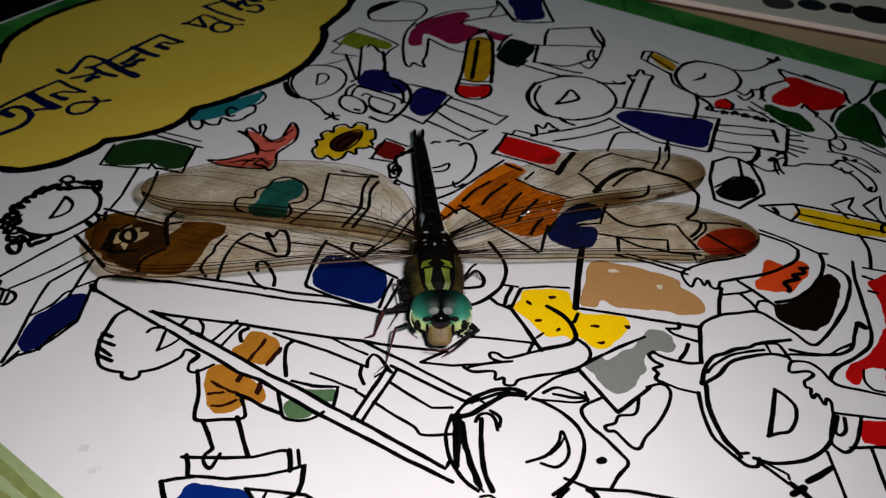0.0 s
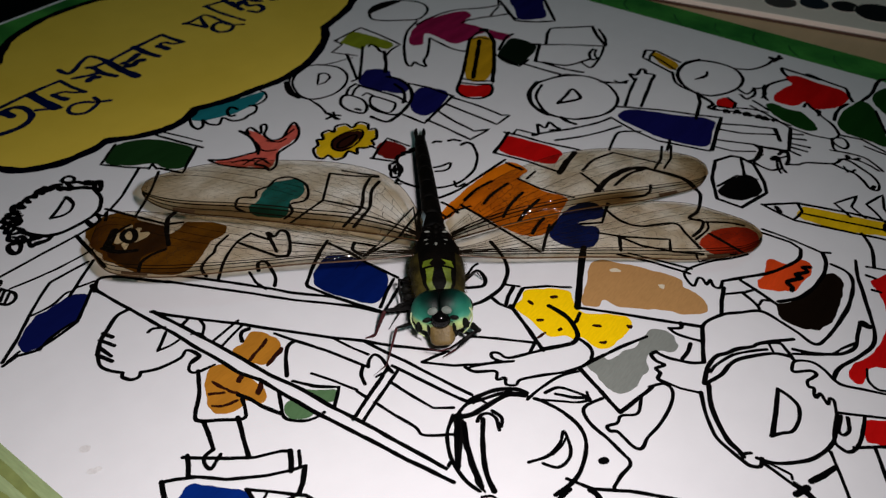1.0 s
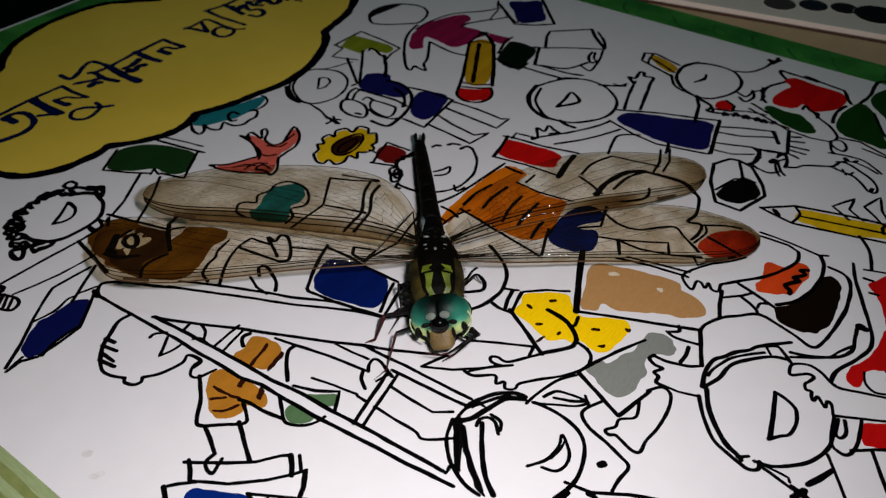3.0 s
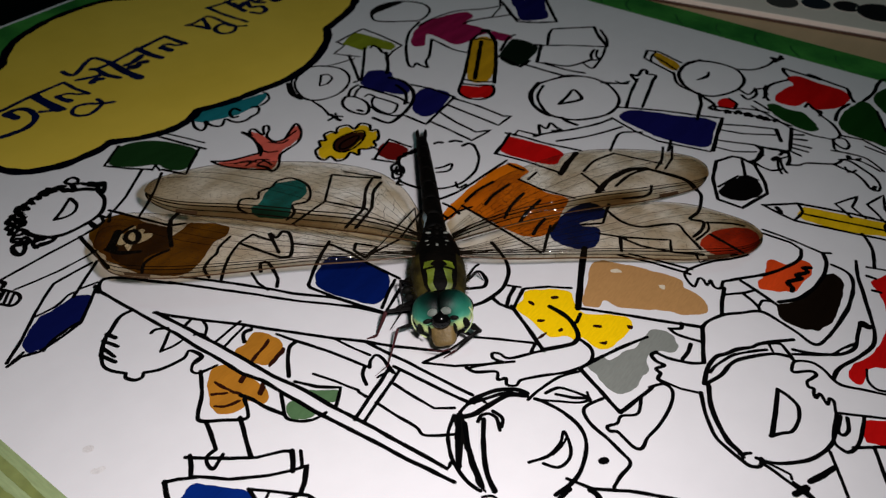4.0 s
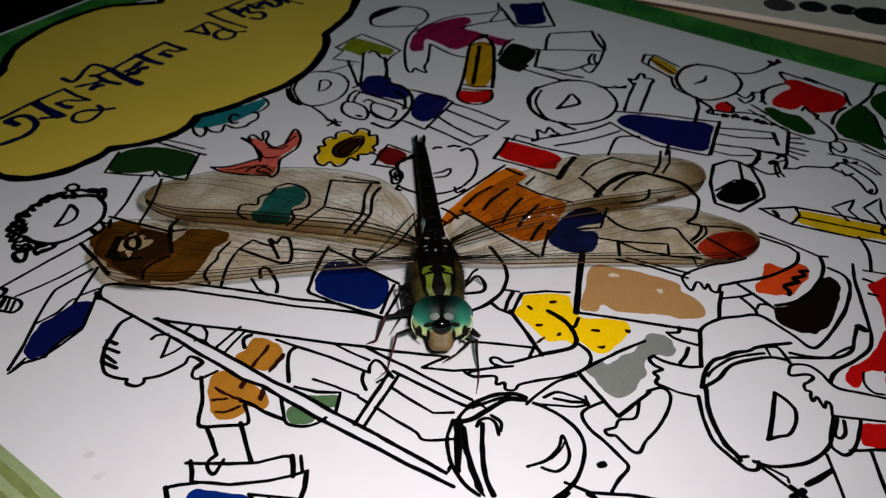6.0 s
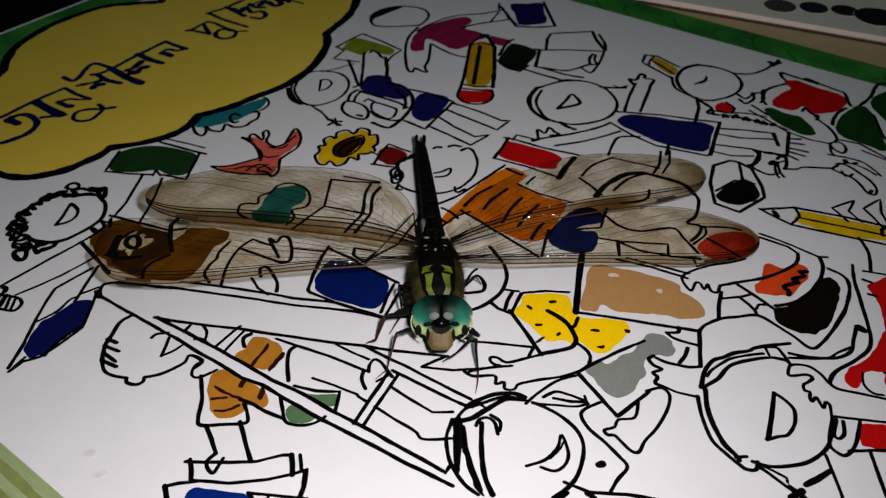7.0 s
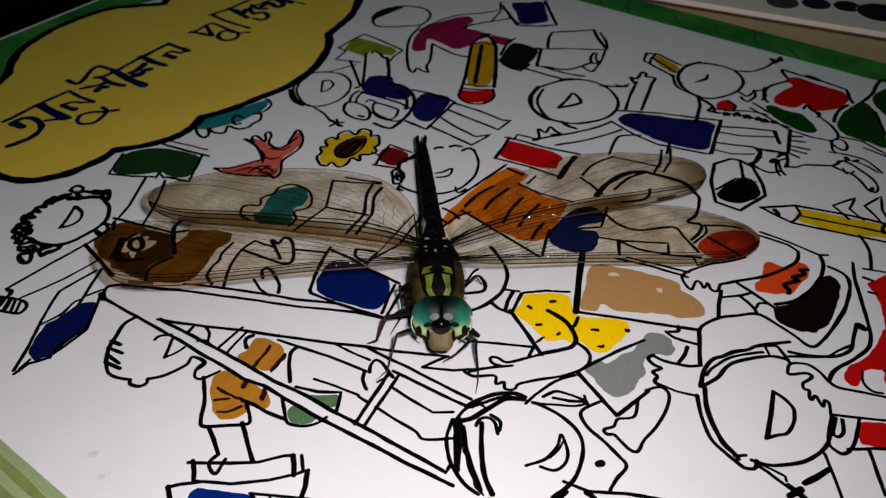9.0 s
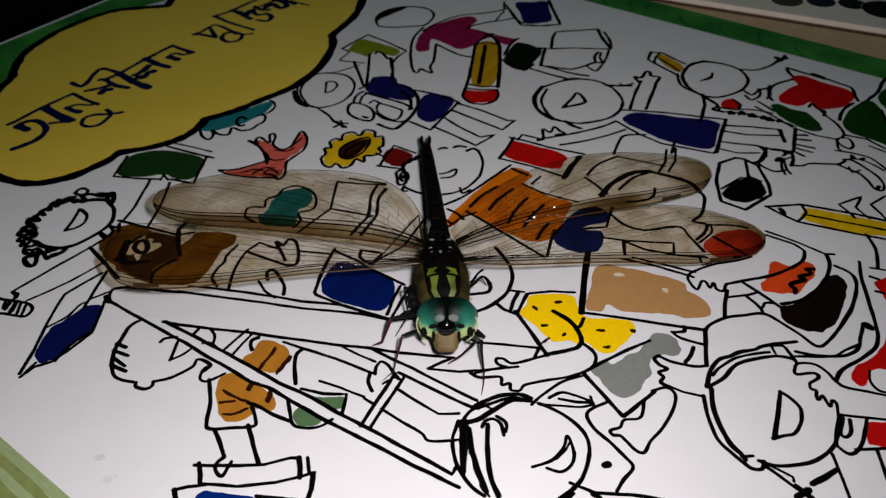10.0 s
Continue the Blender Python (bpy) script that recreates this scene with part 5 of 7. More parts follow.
fill(art, "dbrown", (36.7, 63.4), (37.4, 62.8), (38.2, 62.0), (38.4, 62.3), (37.6, 63.1), (36.9, 63.7))
fill(art, "dbrown", (35.8, 61.6), (36.8, 60.4), (38.2, 59.7), (38.4, 60.1), (37.0, 60.8), (36.1, 61.9))
fill(art, "dbrown", (41.4, 62.8), (40.3, 62.2), (40.5, 61.6), (41.5, 62.2))
fill(art, "dbrown", (41.9, 59.9), (40.5, 59.0), (40.7, 58.3), (42.1, 59.3))
fill(art, "orange", (43.5, 66.2), (44.6, 66.8), (45.7, 66.5), (46.7, 67.2), (47.6, 67.0), (48.4, 65.8), (48.6, 63.5), (48.1, 62.2), (46.1, 61.5), (44.5, 61.4), (43.7, 63.5))
fill(art, "dbrown", (43.6, 63.2), (45.7, 63.7), (47.6, 64.2), (47.7, 64.7), (45.8, 64.2), (43.7, 63.7))
fill(art, "dbrown", (44.6, 60.8), (46.3, 61.1), (47.8, 61.4), (47.9, 62.1), (46.4, 61.8), (44.7, 61.4))
ink(art, 0.58, (47.7, 67.8), (46.9, 68.1), (46.2, 67.7), (45.6, 66.8))

art = drawing("printed_green_patch", "grey-green patches with black outline strokes")
ink(art, 0.55, (33.7, 60.8), (32.8, 58.8), (31.7, 56.7), smooth=False)
ink(art, 0.55, (36.6, 57.9), (35.1, 55.5), (33.4, 52.6), smooth=False)
ink(art, 0.49, (31.7, 56.7), (30.4, 56.7), (29.7, 55.8), (29.7, 54.9), (30.8, 55.2), (31.7, 55.5))
fill(art, "mgreen", (41.2, 54.7), (42.5, 54.4), (42.7, 52.0), (42.2, 50.9), (40.9, 51.6), (40.2, 53.3))
fill(art, "mgreen", (44.4, 54.5), (45.4, 53.2), (46.8, 51.1), (45.2, 50.2), (44.4, 52.1))
ink(art, 0.47, (42.3, 56.7), (41.1, 55.2), (39.9, 53.4), (40.6, 51.6), (41.8, 50.5), (43.3, 50.1))
ink(art, 0.47, (44.6, 56.6), (45.6, 53.8), (47.3, 51.3), (44.7, 49.7), smooth=False)
ink(art, 0.58, (49.7, 61.3), (48.5, 61.3), (46.8, 60.0), (44.8, 57.8))
ink(art, 0.38, (46.9, 55.6), (47.7, 52.4), (48.3, 49.2), smooth=False)
ink(art, 0.42, (48.1, 49.0), (48.1, 47.7), smooth=False)
ink(art, 0.39, (53.1, 57.4), (53.3, 54.6), (53.6, 51.9))
ink(art, 0.53, (51.6, 51.1), (50.6, 50.5), (50.0, 49.7), (49.6, 49.0))
ink(art, 0.48, (52.0, 50.5), (53.0, 51.2), (54.1, 51.3), (54.2, 50.2), (53.4, 48.3), (53.1, 47.5))
ink(art, 0.34, (51.3, 48.6), (52.2, 48.4), (53.4, 47.9))

art = drawing("printed_box", "black outlined box on a blue filled crate")
ink(art, 0.45, (28.8, 58.7), (31.7, 54.5), (33.8, 52.0), (36.2, 50.2), (36.8, 49.4), smooth=False)
ink(art, 0.71, (36.8, 49.4), (35.9, 48.3), (34.9, 47.4), smooth=False)
ink(art, 0.53, (29.3, 58.5), (28.4, 57.2), (27.5, 56.2), smooth=False)
ink(art, 0.44, (27.5, 56.2), (29.8, 52.4), (32.8, 49.2), (35.0, 47.4), (36.4, 46.5), smooth=False)
ink(art, 0.45, (37.4, 48.6), (35.9, 46.9), smooth=False)
ink(art, 0.44, (25.1, 58.0), (26.4, 57.0), (27.9, 55.4), smooth=False)
ink(art, 0.6, (25.2, 58.0), (24.4, 56.7), (23.4, 54.8), smooth=False)
ink(art, 0.57, (36.2, 46.5), (34.5, 45.2), (33.2, 44.6), smooth=False)
ink(art, 0.43, (33.2, 44.6), (31.8, 45.1), smooth=False)
fill(art, "blue", (23.5, 53.5), (25.5, 55.1), (26.6, 55.3), (27.5, 54.4), (29.0, 51.5), (30.1, 48.7), (28.3, 46.3))
ink(art, 0.43, (30.2, 49.7), (32.0, 46.5), (33.6, 43.8), (33.7, 42.2), smooth=False)
ink(art, 0.43, (30.2, 49.6), (29.6, 47.5), smooth=False)
ink(art, 0.34, (31.2, 47.5), (30.0, 47.0), smooth=False)

art = drawing("printed_curly_motif", "round black outline ringed with curls beside a brown patch")
ink(art, 0.68, (55.0, 112.1), (54.7, 110.7), (54.1, 108.8), (52.6, 106.9), (51.1, 105.9), (49.2, 105.6), (46.8, 105.7), (44.8, 106.1), (43.2, 107.3), (42.1, 109.3), (41.5, 111.5))
ink(art, 0.55, (46.1, 110.5), (48.3, 111.7), (50.8, 113.4), smooth=False)
ink(art, 0.55, (50.8, 113.4), (50.7, 111.4), (49.3, 109.8), (47.5, 109.7), (46.1, 110.5))
ink(art, 0.77, (50.8, 113.4), (50.9, 112.6), (50.7, 111.4))
ink(art, 0.62, (53.2, 118.0), (53.9, 118.4), (54.7, 118.1), (54.8, 116.9), (54.0, 116.4), (53.2, 117.2), (53.2, 118.2))
ink(art, 0.78, (53.3, 116.6), (52.9, 114.9), (52.4, 114.8), (52.1, 116.2))
ink(art, 0.84, (53.9, 116.0), (54.5, 115.6), (54.9, 114.6), (55.5, 114.6), (56.1, 113.3), (56.8, 112.6), (55.7, 111.1), (54.9, 110.6), (55.3, 112.2), (56.0, 112.5), (55.4, 113.2), (54.9, 114.0))
ink(art, 0.84, (52.9, 114.6), (53.6, 114.0), (54.1, 113.5), (54.8, 112.3))
ink(art, 0.89, (52.8, 114.7), (52.2, 115.6), (51.6, 115.9), (51.6, 117.2), (51.0, 117.7))
ink(art, 0.95, (52.3, 117.1), (51.5, 117.8), (50.6, 118.0), (50.3, 118.7))
ink(art, 0.89, (50.9, 117.1), (49.9, 117.5), (49.7, 118.5), (48.8, 118.4), (49.2, 117.3))
ink(art, 0.83, (49.3, 118.2), (48.3, 118.2), (47.9, 117.3), (47.6, 118.1), (46.7, 117.9), (46.5, 116.8), (46.4, 117.8), (45.4, 117.5), (45.2, 116.3))
ink(art, 0.88, (47.1, 118.3), (46.0, 117.8), (45.3, 117.9), (44.8, 116.6), (44.6, 118.1), (43.8, 117.2), (43.9, 115.9), (43.7, 116.9))
ink(art, 0.82, (45.0, 117.1), (44.3, 117.3), (43.5, 116.6), (43.8, 115.3), (43.4, 116.1), (42.6, 116.8), (42.5, 115.6), (43.1, 114.7), (43.9, 115.1), (42.7, 114.4), (42.3, 115.9), (41.5, 115.9))
ink(art, 0.81, (42.2, 116.4), (41.2, 115.8), (41.6, 114.8), (42.3, 114.4), (42.5, 113.2), (41.6, 113.6), (41.2, 114.7), (40.3, 114.5), (40.6, 113.6))
ink(art, 0.65, (42.9, 115.4), (43.1, 114.2), (42.8, 113.4), (42.1, 113.7))
ink(art, 0.75, (41.0, 113.8), (39.9, 112.9), (40.5, 112.5), (41.5, 112.6), (41.8, 111.2), (40.9, 111.3), (40.0, 111.9), (39.2, 110.9), (39.7, 110.0), (40.8, 110.3), (40.8, 109.0), (39.9, 108.5), (39.5, 109.3))
ink(art, 0.7, (41.3, 111.5), (41.6, 110.2), (41.8, 108.8), (40.8, 108.4), (40.7, 109.5))
ink(art, 0.69, (42.0, 109.1), (42.1, 107.7), (43.0, 107.4), (43.3, 106.3), (42.3, 106.3), (41.3, 106.9), (40.4, 106.6), (40.8, 108.1), (41.6, 107.9))
ink(art, 0.8, (40.1, 109.4), (39.3, 107.8), (38.3, 107.0), (37.8, 107.7), (38.1, 109.1), (38.6, 109.7), (39.2, 109.4), (39.8, 108.9))
ink(art, 0.64, (40.8, 106.7), (41.7, 106.3), (42.9, 106.1), (43.8, 106.5))
ink(art, 0.65, (41.4, 113.2), (41.6, 112.0), (41.8, 110.3))
ink(art, 0.54, (39.9, 111.1), (40.3, 110.3))

art = drawing("printed_brown_coat", "dark brown coat-like patch with cream spot in black outline")
ink(art, 0.48, (33.0, 104.3), (37.3, 104.1), (40.9, 103.9), (46.5, 103.5), (49.3, 103.5), smooth=False)
ink(art, 0.42, (33.2, 100.8), (36.4, 99.9), (39.6, 99.2), (44.1, 98.8), (45.5, 98.8), smooth=False)
ink(art, 0.51, (30.3, 105.9), (31.5, 103.5), (32.5, 101.4), (33.0, 99.7), (32.7, 98.5), (31.7, 98.0), (30.9, 98.4), (29.9, 100.8), (28.7, 103.3), closed=True)
ink(art, 0.61, (31.6, 103.4), (30.4, 102.2), smooth=False)
ink(art, 0.61, (32.0, 102.7), (30.4, 101.7), smooth=False)
ink(art, 0.76, (32.3, 101.8), (30.6, 100.6), smooth=False)
ink(art, 0.51, (32.5, 101.0), (30.9, 99.5), smooth=False)
ink(art, 0.45, (32.6, 100.0), (31.1, 98.7), smooth=False)
ink(art, 0.72, (33.0, 103.8), (33.1, 103.2), (32.6, 102.7))
ink(art, 0.49, (49.1, 105.1), (49.0, 103.5), smooth=False)
ink(art, 0.54, (48.8, 105.1), (48.7, 103.8), (50.4, 103.9), (51.0, 105.5), (51.4, 104.4), (52.3, 104.8))
ink(art, 0.49, (50.9, 103.1), (52.3, 104.8), smooth=False)
ink(art, 0.54, (52.7, 105.6), (54.3, 100.1), (55.9, 94.6), (57.7, 93.1), smooth=False)
fill(art, "brown", (47.0, 102.9), (48.9, 103.7), (51.6, 104.2), (53.3, 102.9), (54.0, 100.9), (54.3, 98.0), (55.5, 94.5), (54.3, 92.4), (56.3, 92.4), (58.3, 92.6), (60.5, 89.0), (61.1, 86.8), (59.5, 85.7), (57.3, 86.0), (54.1, 84.6), (50.5, 83.7), (48.2, 85.4), (46.5, 88.2), (45.8, 90.5), (45.1, 95.2), (45.5, 96.9), (45.7, 99.7))
fill(art, "umber", (53.6, 98.8), (55.3, 94.3), (52.5, 90.4), (50.6, 90.9), (48.7, 91.4), (46.7, 89.6), (46.1, 90.7), (45.6, 94.3), (46.5, 96.8), (48.9, 97.4), (51.7, 97.7))
ink(art, 0.53, (46.3, 89.1), (47.8, 90.5), (49.7, 90.7), (51.9, 90.0))
ink(art, 0.74, (46.4, 97.8), (47.2, 95.4), (49.1, 93.3))
fill(art, "cream", (49.0, 98.7), (49.8, 99.3), (50.8, 98.7), (52.1, 99.3), (52.7, 98.9), (52.0, 97.9), (52.7, 97.6), (52.9, 96.9), (52.3, 96.4), (53.0, 95.3), (51.9, 94.7), (50.4, 95.0), (50.2, 95.8), (48.4, 94.9), (48.7, 96.2), (49.4, 96.4), (48.5, 96.9), (48.3, 97.5))
ink(art, 0.75, (50.0, 97.9), (51.0, 98.4), (51.8, 98.1), (51.7, 96.9), (50.7, 95.7), (49.8, 95.8), (49.6, 96.8), closed=True)
ink(art, 1.1, (50.1, 99.9), (48.3, 98.4), (47.2, 97.6), (47.3, 96.8))
ink(art, 0.5, (49.6, 99.1), (51.0, 99.3), (52.4, 99.2))
ink(art, 0.6, (45.9, 103.6), (45.3, 100.3), (44.7, 97.3), (44.0, 94.0), smooth=False)
ink(art, 0.72, (59.1, 96.2), (56.9, 95.7), (55.1, 93.8), (52.8, 90.5), smooth=False)
ink(art, 0.47, (59.6, 85.0), (56.9, 84.5), (55.6, 83.6), (53.9, 83.3), (52.2, 82.4), (51.4, 80.4))
ink(art, 0.47, (62.0, 82.6), (59.0, 82.6), (55.3, 81.0), (51.9, 78.5))
ink(art, 0.43, (62.0, 82.6), (62.3, 80.7), (62.6, 79.3), smooth=False)
ink(art, 0.53, (61.3, 76.3), (62.4, 78.4), (63.7, 80.7), (63.6, 79.1), (65.1, 79.4), (65.4, 78.2), (64.0, 76.2), (61.8, 74.4), (60.6, 75.4))
ink(art, 0.48, (59.4, 82.5), (60.0, 78.9), (60.6, 75.4), smooth=False)
ink(art, 0.41, (55.7, 76.2), (54.7, 73.9), (54.6, 71.6), smooth=False)
ink(art, 0.52, (56.7, 75.3), (57.9, 76.6), (58.7, 76.0), (58.1, 74.2), (57.1, 72.3), (55.8, 71.1))
ink(art, 0.43, (64.0, 76.2), (66.4, 71.7), smooth=False)

art = drawing("printed_blue_box", "dark blue filled box in black outline")
fill(art, "blue2", (61.7, 68.8), (64.5, 69.6), (66.3, 68.2), (67.4, 64.7), (67.1, 60.1), (65.6, 58.4), (62.9, 57.3), (61.2, 58.0), (60.2, 60.5), (59.3, 63.9), (59.4, 66.9))
ink(art, 0.52, (67.7, 72.0), (65.1, 71.1), (61.4, 69.3), (58.8, 67.8), (58.5, 67.2), (59.1, 62.3), (60.8, 55.5), smooth=False)
ink(art, 0.52, (67.3, 71.4), (67.6, 67.7), (67.3, 64.1), (67.5, 58.2), smooth=False)
ink(art, 0.48, (66.9, 58.5), (64.3, 57.6), (61.3, 56.3), smooth=False)
ink(art, 0.48, (67.1, 57.1), (64.2, 56.3), (61.5, 55.5), smooth=False)
ink(art, 0.48, (69.7, 68.5), (71.0, 65.4), (68.0, 65.1), (68.4, 67.6), (69.7, 68.5), smooth=False)
ink(art, 0.43, (68.0, 65.3), (74.2, 63.8), (82.1, 65.4), smooth=False)

art = drawing("printed_teal_cloud", "small teal cloud in scalloped black outline")
fill(art, "teal", (66.4, 87.8), (68.3, 87.7), (71.7, 89.3), (74.2, 89.1), (76.6, 86.8), (75.4, 84.1), (73.3, 83.1), (71.4, 83.4), (68.4, 81.4), (66.5, 83.2), (65.5, 85.6))
ink(art, 0.46, (65.2, 87.3), (65.2, 89.3), (66.8, 90.7), (67.9, 90.2), (68.9, 88.8), (70.4, 89.9), (72.4, 89.3), (74.3, 89.7), (76.2, 88.5), (76.5, 85.4), (75.1, 83.0), (73.0, 81.8), (71.0, 83.0), (69.7, 81.3), (67.7, 81.0))

art = drawing("printed_white_book", "white closed book in black outline")
ink(art, 0.44, (81.0, 83.7), (78.0, 81.7), (74.8, 79.5), (75.9, 76.3), (77.2, 72.6), smooth=False)
ink(art, 0.45, (81.0, 83.7), (82.6, 80.4), (85.0, 76.4), smooth=False)
ink(art, 0.55, (83.8, 77.4), (81.0, 76.2), (77.0, 73.3), (74.3, 72.8), (71.7, 72.3))
ink(art, 0.55, (84.1, 75.6), (81.3, 74.8), (77.8, 72.3), (74.7, 71.5), (72.5, 71.0))
ink(art, 0.44, (74.8, 79.5), (71.0, 79.5), (67.4, 79.5), smooth=False)
ink(art, 0.39, (82.9, 82.6), (84.1, 79.2), (85.3, 76.7), smooth=False)

art = drawing("printed_blue_pen", "blue fountain pen nib in black outline")
fill(art, "navy2", (36.7, 92.8), (37.9, 92.6), (38.7, 91.6), (38.8, 90.6), (37.5, 89.4), (35.6, 88.2), (33.1, 87.6), (31.0, 87.6), (29.2, 87.3), (28.1, 87.7), (27.4, 88.4), (27.6, 89.9), (28.6, 90.9), (30.2, 92.0), (32.2, 92.9), (33.9, 92.8))
ink(art, 0.48, (37.3, 92.7), (40.0, 94.3), (44.0, 96.6), smooth=False)
ink(art, 0.5, (24.7, 88.8), (28.3, 91.1), (31.7, 93.7), (34.9, 96.0), (37.3, 97.4), (40.4, 97.2), (43.3, 96.9), smooth=False)
ink(art, 0.49, (24.4, 88.2), (26.5, 88.3), (28.4, 87.2), (31.6, 87.2), (34.8, 87.4), (37.6, 89.5), (40.3, 91.7), smooth=False)
ink(art, 0.42, (31.7, 93.5), (33.1, 93.2), (35.1, 93.1), (37.1, 93.6), (38.0, 93.4))
ink(art, 0.39, (25.2, 88.4), (27.1, 88.8), smooth=False)
ink(art, 0.41, (38.8, 93.4), (40.0, 93.0), (41.2, 92.6), smooth=False)
ink(art, 0.44, (28.8, 86.9), (30.5, 87.6), (32.4, 87.8), (34.0, 87.8), (34.9, 87.6))

art = drawing("printed_striped_shirt", "orange striped shirt drawing in black outline")
fill(art, "orange2", (81.8, 61.4), (84.0, 62.4), (87.1, 62.7), (94.0, 62.8), (100.1, 62.1), (101.9, 60.8), (101.3, 57.5), (98.4, 57.4), (97.9, 52.3), (98.4, 48.4), (94.5, 47.2), (89.7, 46.1), (86.7, 47.9), (86.0, 51.1), (86.2, 55.5), (86.3, 60.3), (83.3, 60.4))
stripe(art, 0.5, (84.3, 66.0), (88.9, 63.9), (95.5, 63.0), (101.8, 62.4))
stripe(art, 0.56, (88.2, 61.2), (91.9, 61.4), (95.2, 60.7))
stripe(art, 0.55, (89.3, 58.2), (92.4, 58.6), (96.2, 58.2))
stripe(art, 0.55, (88.2, 53.8), (91.5, 54.7), (95.5, 54.9))
stripe(art, 0.58, (88.7, 51.3), (91.7, 51.8), (95.4, 51.7))
stripe(art, 0.54, (87.4, 48.0), (90.0, 48.5), (91.7, 48.6))
stripe(art, 0.55, (85.6, 63.8), (85.5, 61.9), (84.9, 60.2))
stripe(art, 0.44, (83.2, 62.5), (82.9, 60.9))
ink(art, 0.49, (86.9, 61.0), (86.2, 56.5), (85.3, 50.7), (84.4, 44.9), smooth=False)
ink(art, 0.44, (98.3, 57.6), (98.1, 53.5), (98.6, 50.1), (99.2, 47.6), smooth=False)
ink(art, 0.45, (99.2, 56.4), (101.8, 56.4), smooth=False)
stripe(art, 0.59, (101.1, 61.6), (101.0, 59.8), (101.0, 58.4))
stripe(art, 0.44, (80.4, 61.0), (84.5, 60.8), (87.5, 59.6))
stripe(art, 0.45, (91.5, 65.6), (90.5, 64.4), (92.0, 63.9))

art = drawing("printed_blue_patch", "dark blue patch with long black outline strokes")
fill(art, "blue2", (89.2, 46.2), (93.3, 46.9), (97.1, 46.6), (99.8, 44.6), (99.1, 42.0), (96.9, 41.6), (94.3, 43.6), (93.6, 43.2), (94.5, 40.5), (90.7, 39.0), (88.4, 41.0), (87.9, 43.9))
ink(art, 0.48, (90.8, 47.0), (88.1, 46.0), (84.8, 44.6), smooth=False)
ink(art, 0.49, (101.0, 42.4), (96.1, 40.8), (93.8, 43.3), smooth=False)
ink(art, 0.49, (99.3, 41.7), (98.2, 38.8), (98.8, 35.6), (102.5, 31.7), (101.2, 29.2), (99.2, 26.0))
ink(art, 0.43, (93.5, 40.0), (94.8, 36.8), (96.6, 33.6), (98.5, 30.6), (96.3, 29.5), smooth=False)
ink(art, 0.53, (94.7, 37.0), (91.8, 35.3), smooth=False)
ink(art, 0.48, (94.5, 37.3), (94.6, 33.5), (96.2, 28.8), (98.2, 25.2), smooth=False)

art = drawing("printed_brushed_arc", "thick brushed black arc and thin outline strokes")
ink(art, 1.01, (103.0, 45.4), (107.2, 45.5), (111.5, 44.2), (113.6, 41.9))
ink(art, 0.56, (106.1, 43.8), (110.4, 43.4), (113.5, 41.8))
ink(art, 0.79, (113.6, 41.9), (114.3, 38.1), (114.3, 34.9), (112.8, 32.6))
ink(art, 0.54, (113.1, 32.8), (111.5, 31.3), (107.5, 30.1), (105.1, 30.4), (105.6, 28.4), (103.5, 27.8), (101.3, 28.1))
ink(art, 0.43, (105.9, 27.9), (104.2, 27.0), (100.8, 27.4))
ink(art, 0.5, (103.7, 41.2), (105.8, 39.0), (107.8, 38.4), (109.6, 39.1))
ink(art, 0.5, (105.9, 50.1), (105.0, 47.4), (103.8, 44.8), smooth=False)
ink(art, 0.47, (106.7, 50.1), (110.4, 50.2), (114.6, 48.6))
ink(art, 0.42, (114.6, 48.6), (115.4, 44.9), (116.5, 40.5), smooth=False)
ink(art, 0.48, (121.3, 42.6), (117.6, 41.1), (114.5, 40.7), smooth=False)
ink(art, 0.48, (122.5, 41.5), (118.9, 39.8), (115.4, 39.4), smooth=False)
fill(art, "ored2", (100.4, 26.7), (103.8, 26.3), (106.9, 24.3), (108.1, 21.7), (106.8, 19.8), (103.5, 19.5), (100.8, 21.0), (99.1, 24.0))
ink(art, 0.53, (103.3, 26.3), (102.7, 23.5), (102.0, 20.4), smooth=False)
ink(art, 0.42, (97.7, 26.2), (96.2, 24.9), (98.2, 23.8), (101.2, 21.2), smooth=False)
ink(art, 0.43, (105.3, 28.3), (107.4, 25.4), (108.3, 22.9))

art = drawing("printed_tan_card", "tan filled card in black outline")
fill(art, "tan", (86.2, 37.5), (88.1, 36.7), (89.6, 32.9), (90.7, 28.9), (91.1, 25.6), (89.8, 24.5), (89.5, 22.0), (88.0, 20.2), (86.6, 20.2), (84.7, 22.2), (83.7, 25.1), (81.0, 29.7), (80.8, 32.2), (79.3, 32.3), (78.3, 34.0), (79.4, 35.0), (82.8, 36.0))
fill(art, "cream", (87.2, 34.7), (87.8, 33.7), (87.6, 33.1), (86.7, 34.1))
fill(art, "cream", (88.1, 27.6), (88.6, 26.9), (87.9, 26.5), (87.6, 27.1))
ink(art, 0.93, (89.1, 40.1), (83.3, 37.4), (77.3, 34.5), smooth=False)
ink(art, 0.55, (77.3, 34.5), (79.9, 28.8), (81.6, 24.6), (83.8, 19.5), smooth=False)
ink(art, 0.47, (90.7, 35.3), (92.1, 30.5), (93.0, 25.0), smooth=False)
ink(art, 0.42, (91.9, 34.1), (93.0, 30.0), (94.1, 25.2), smooth=False)

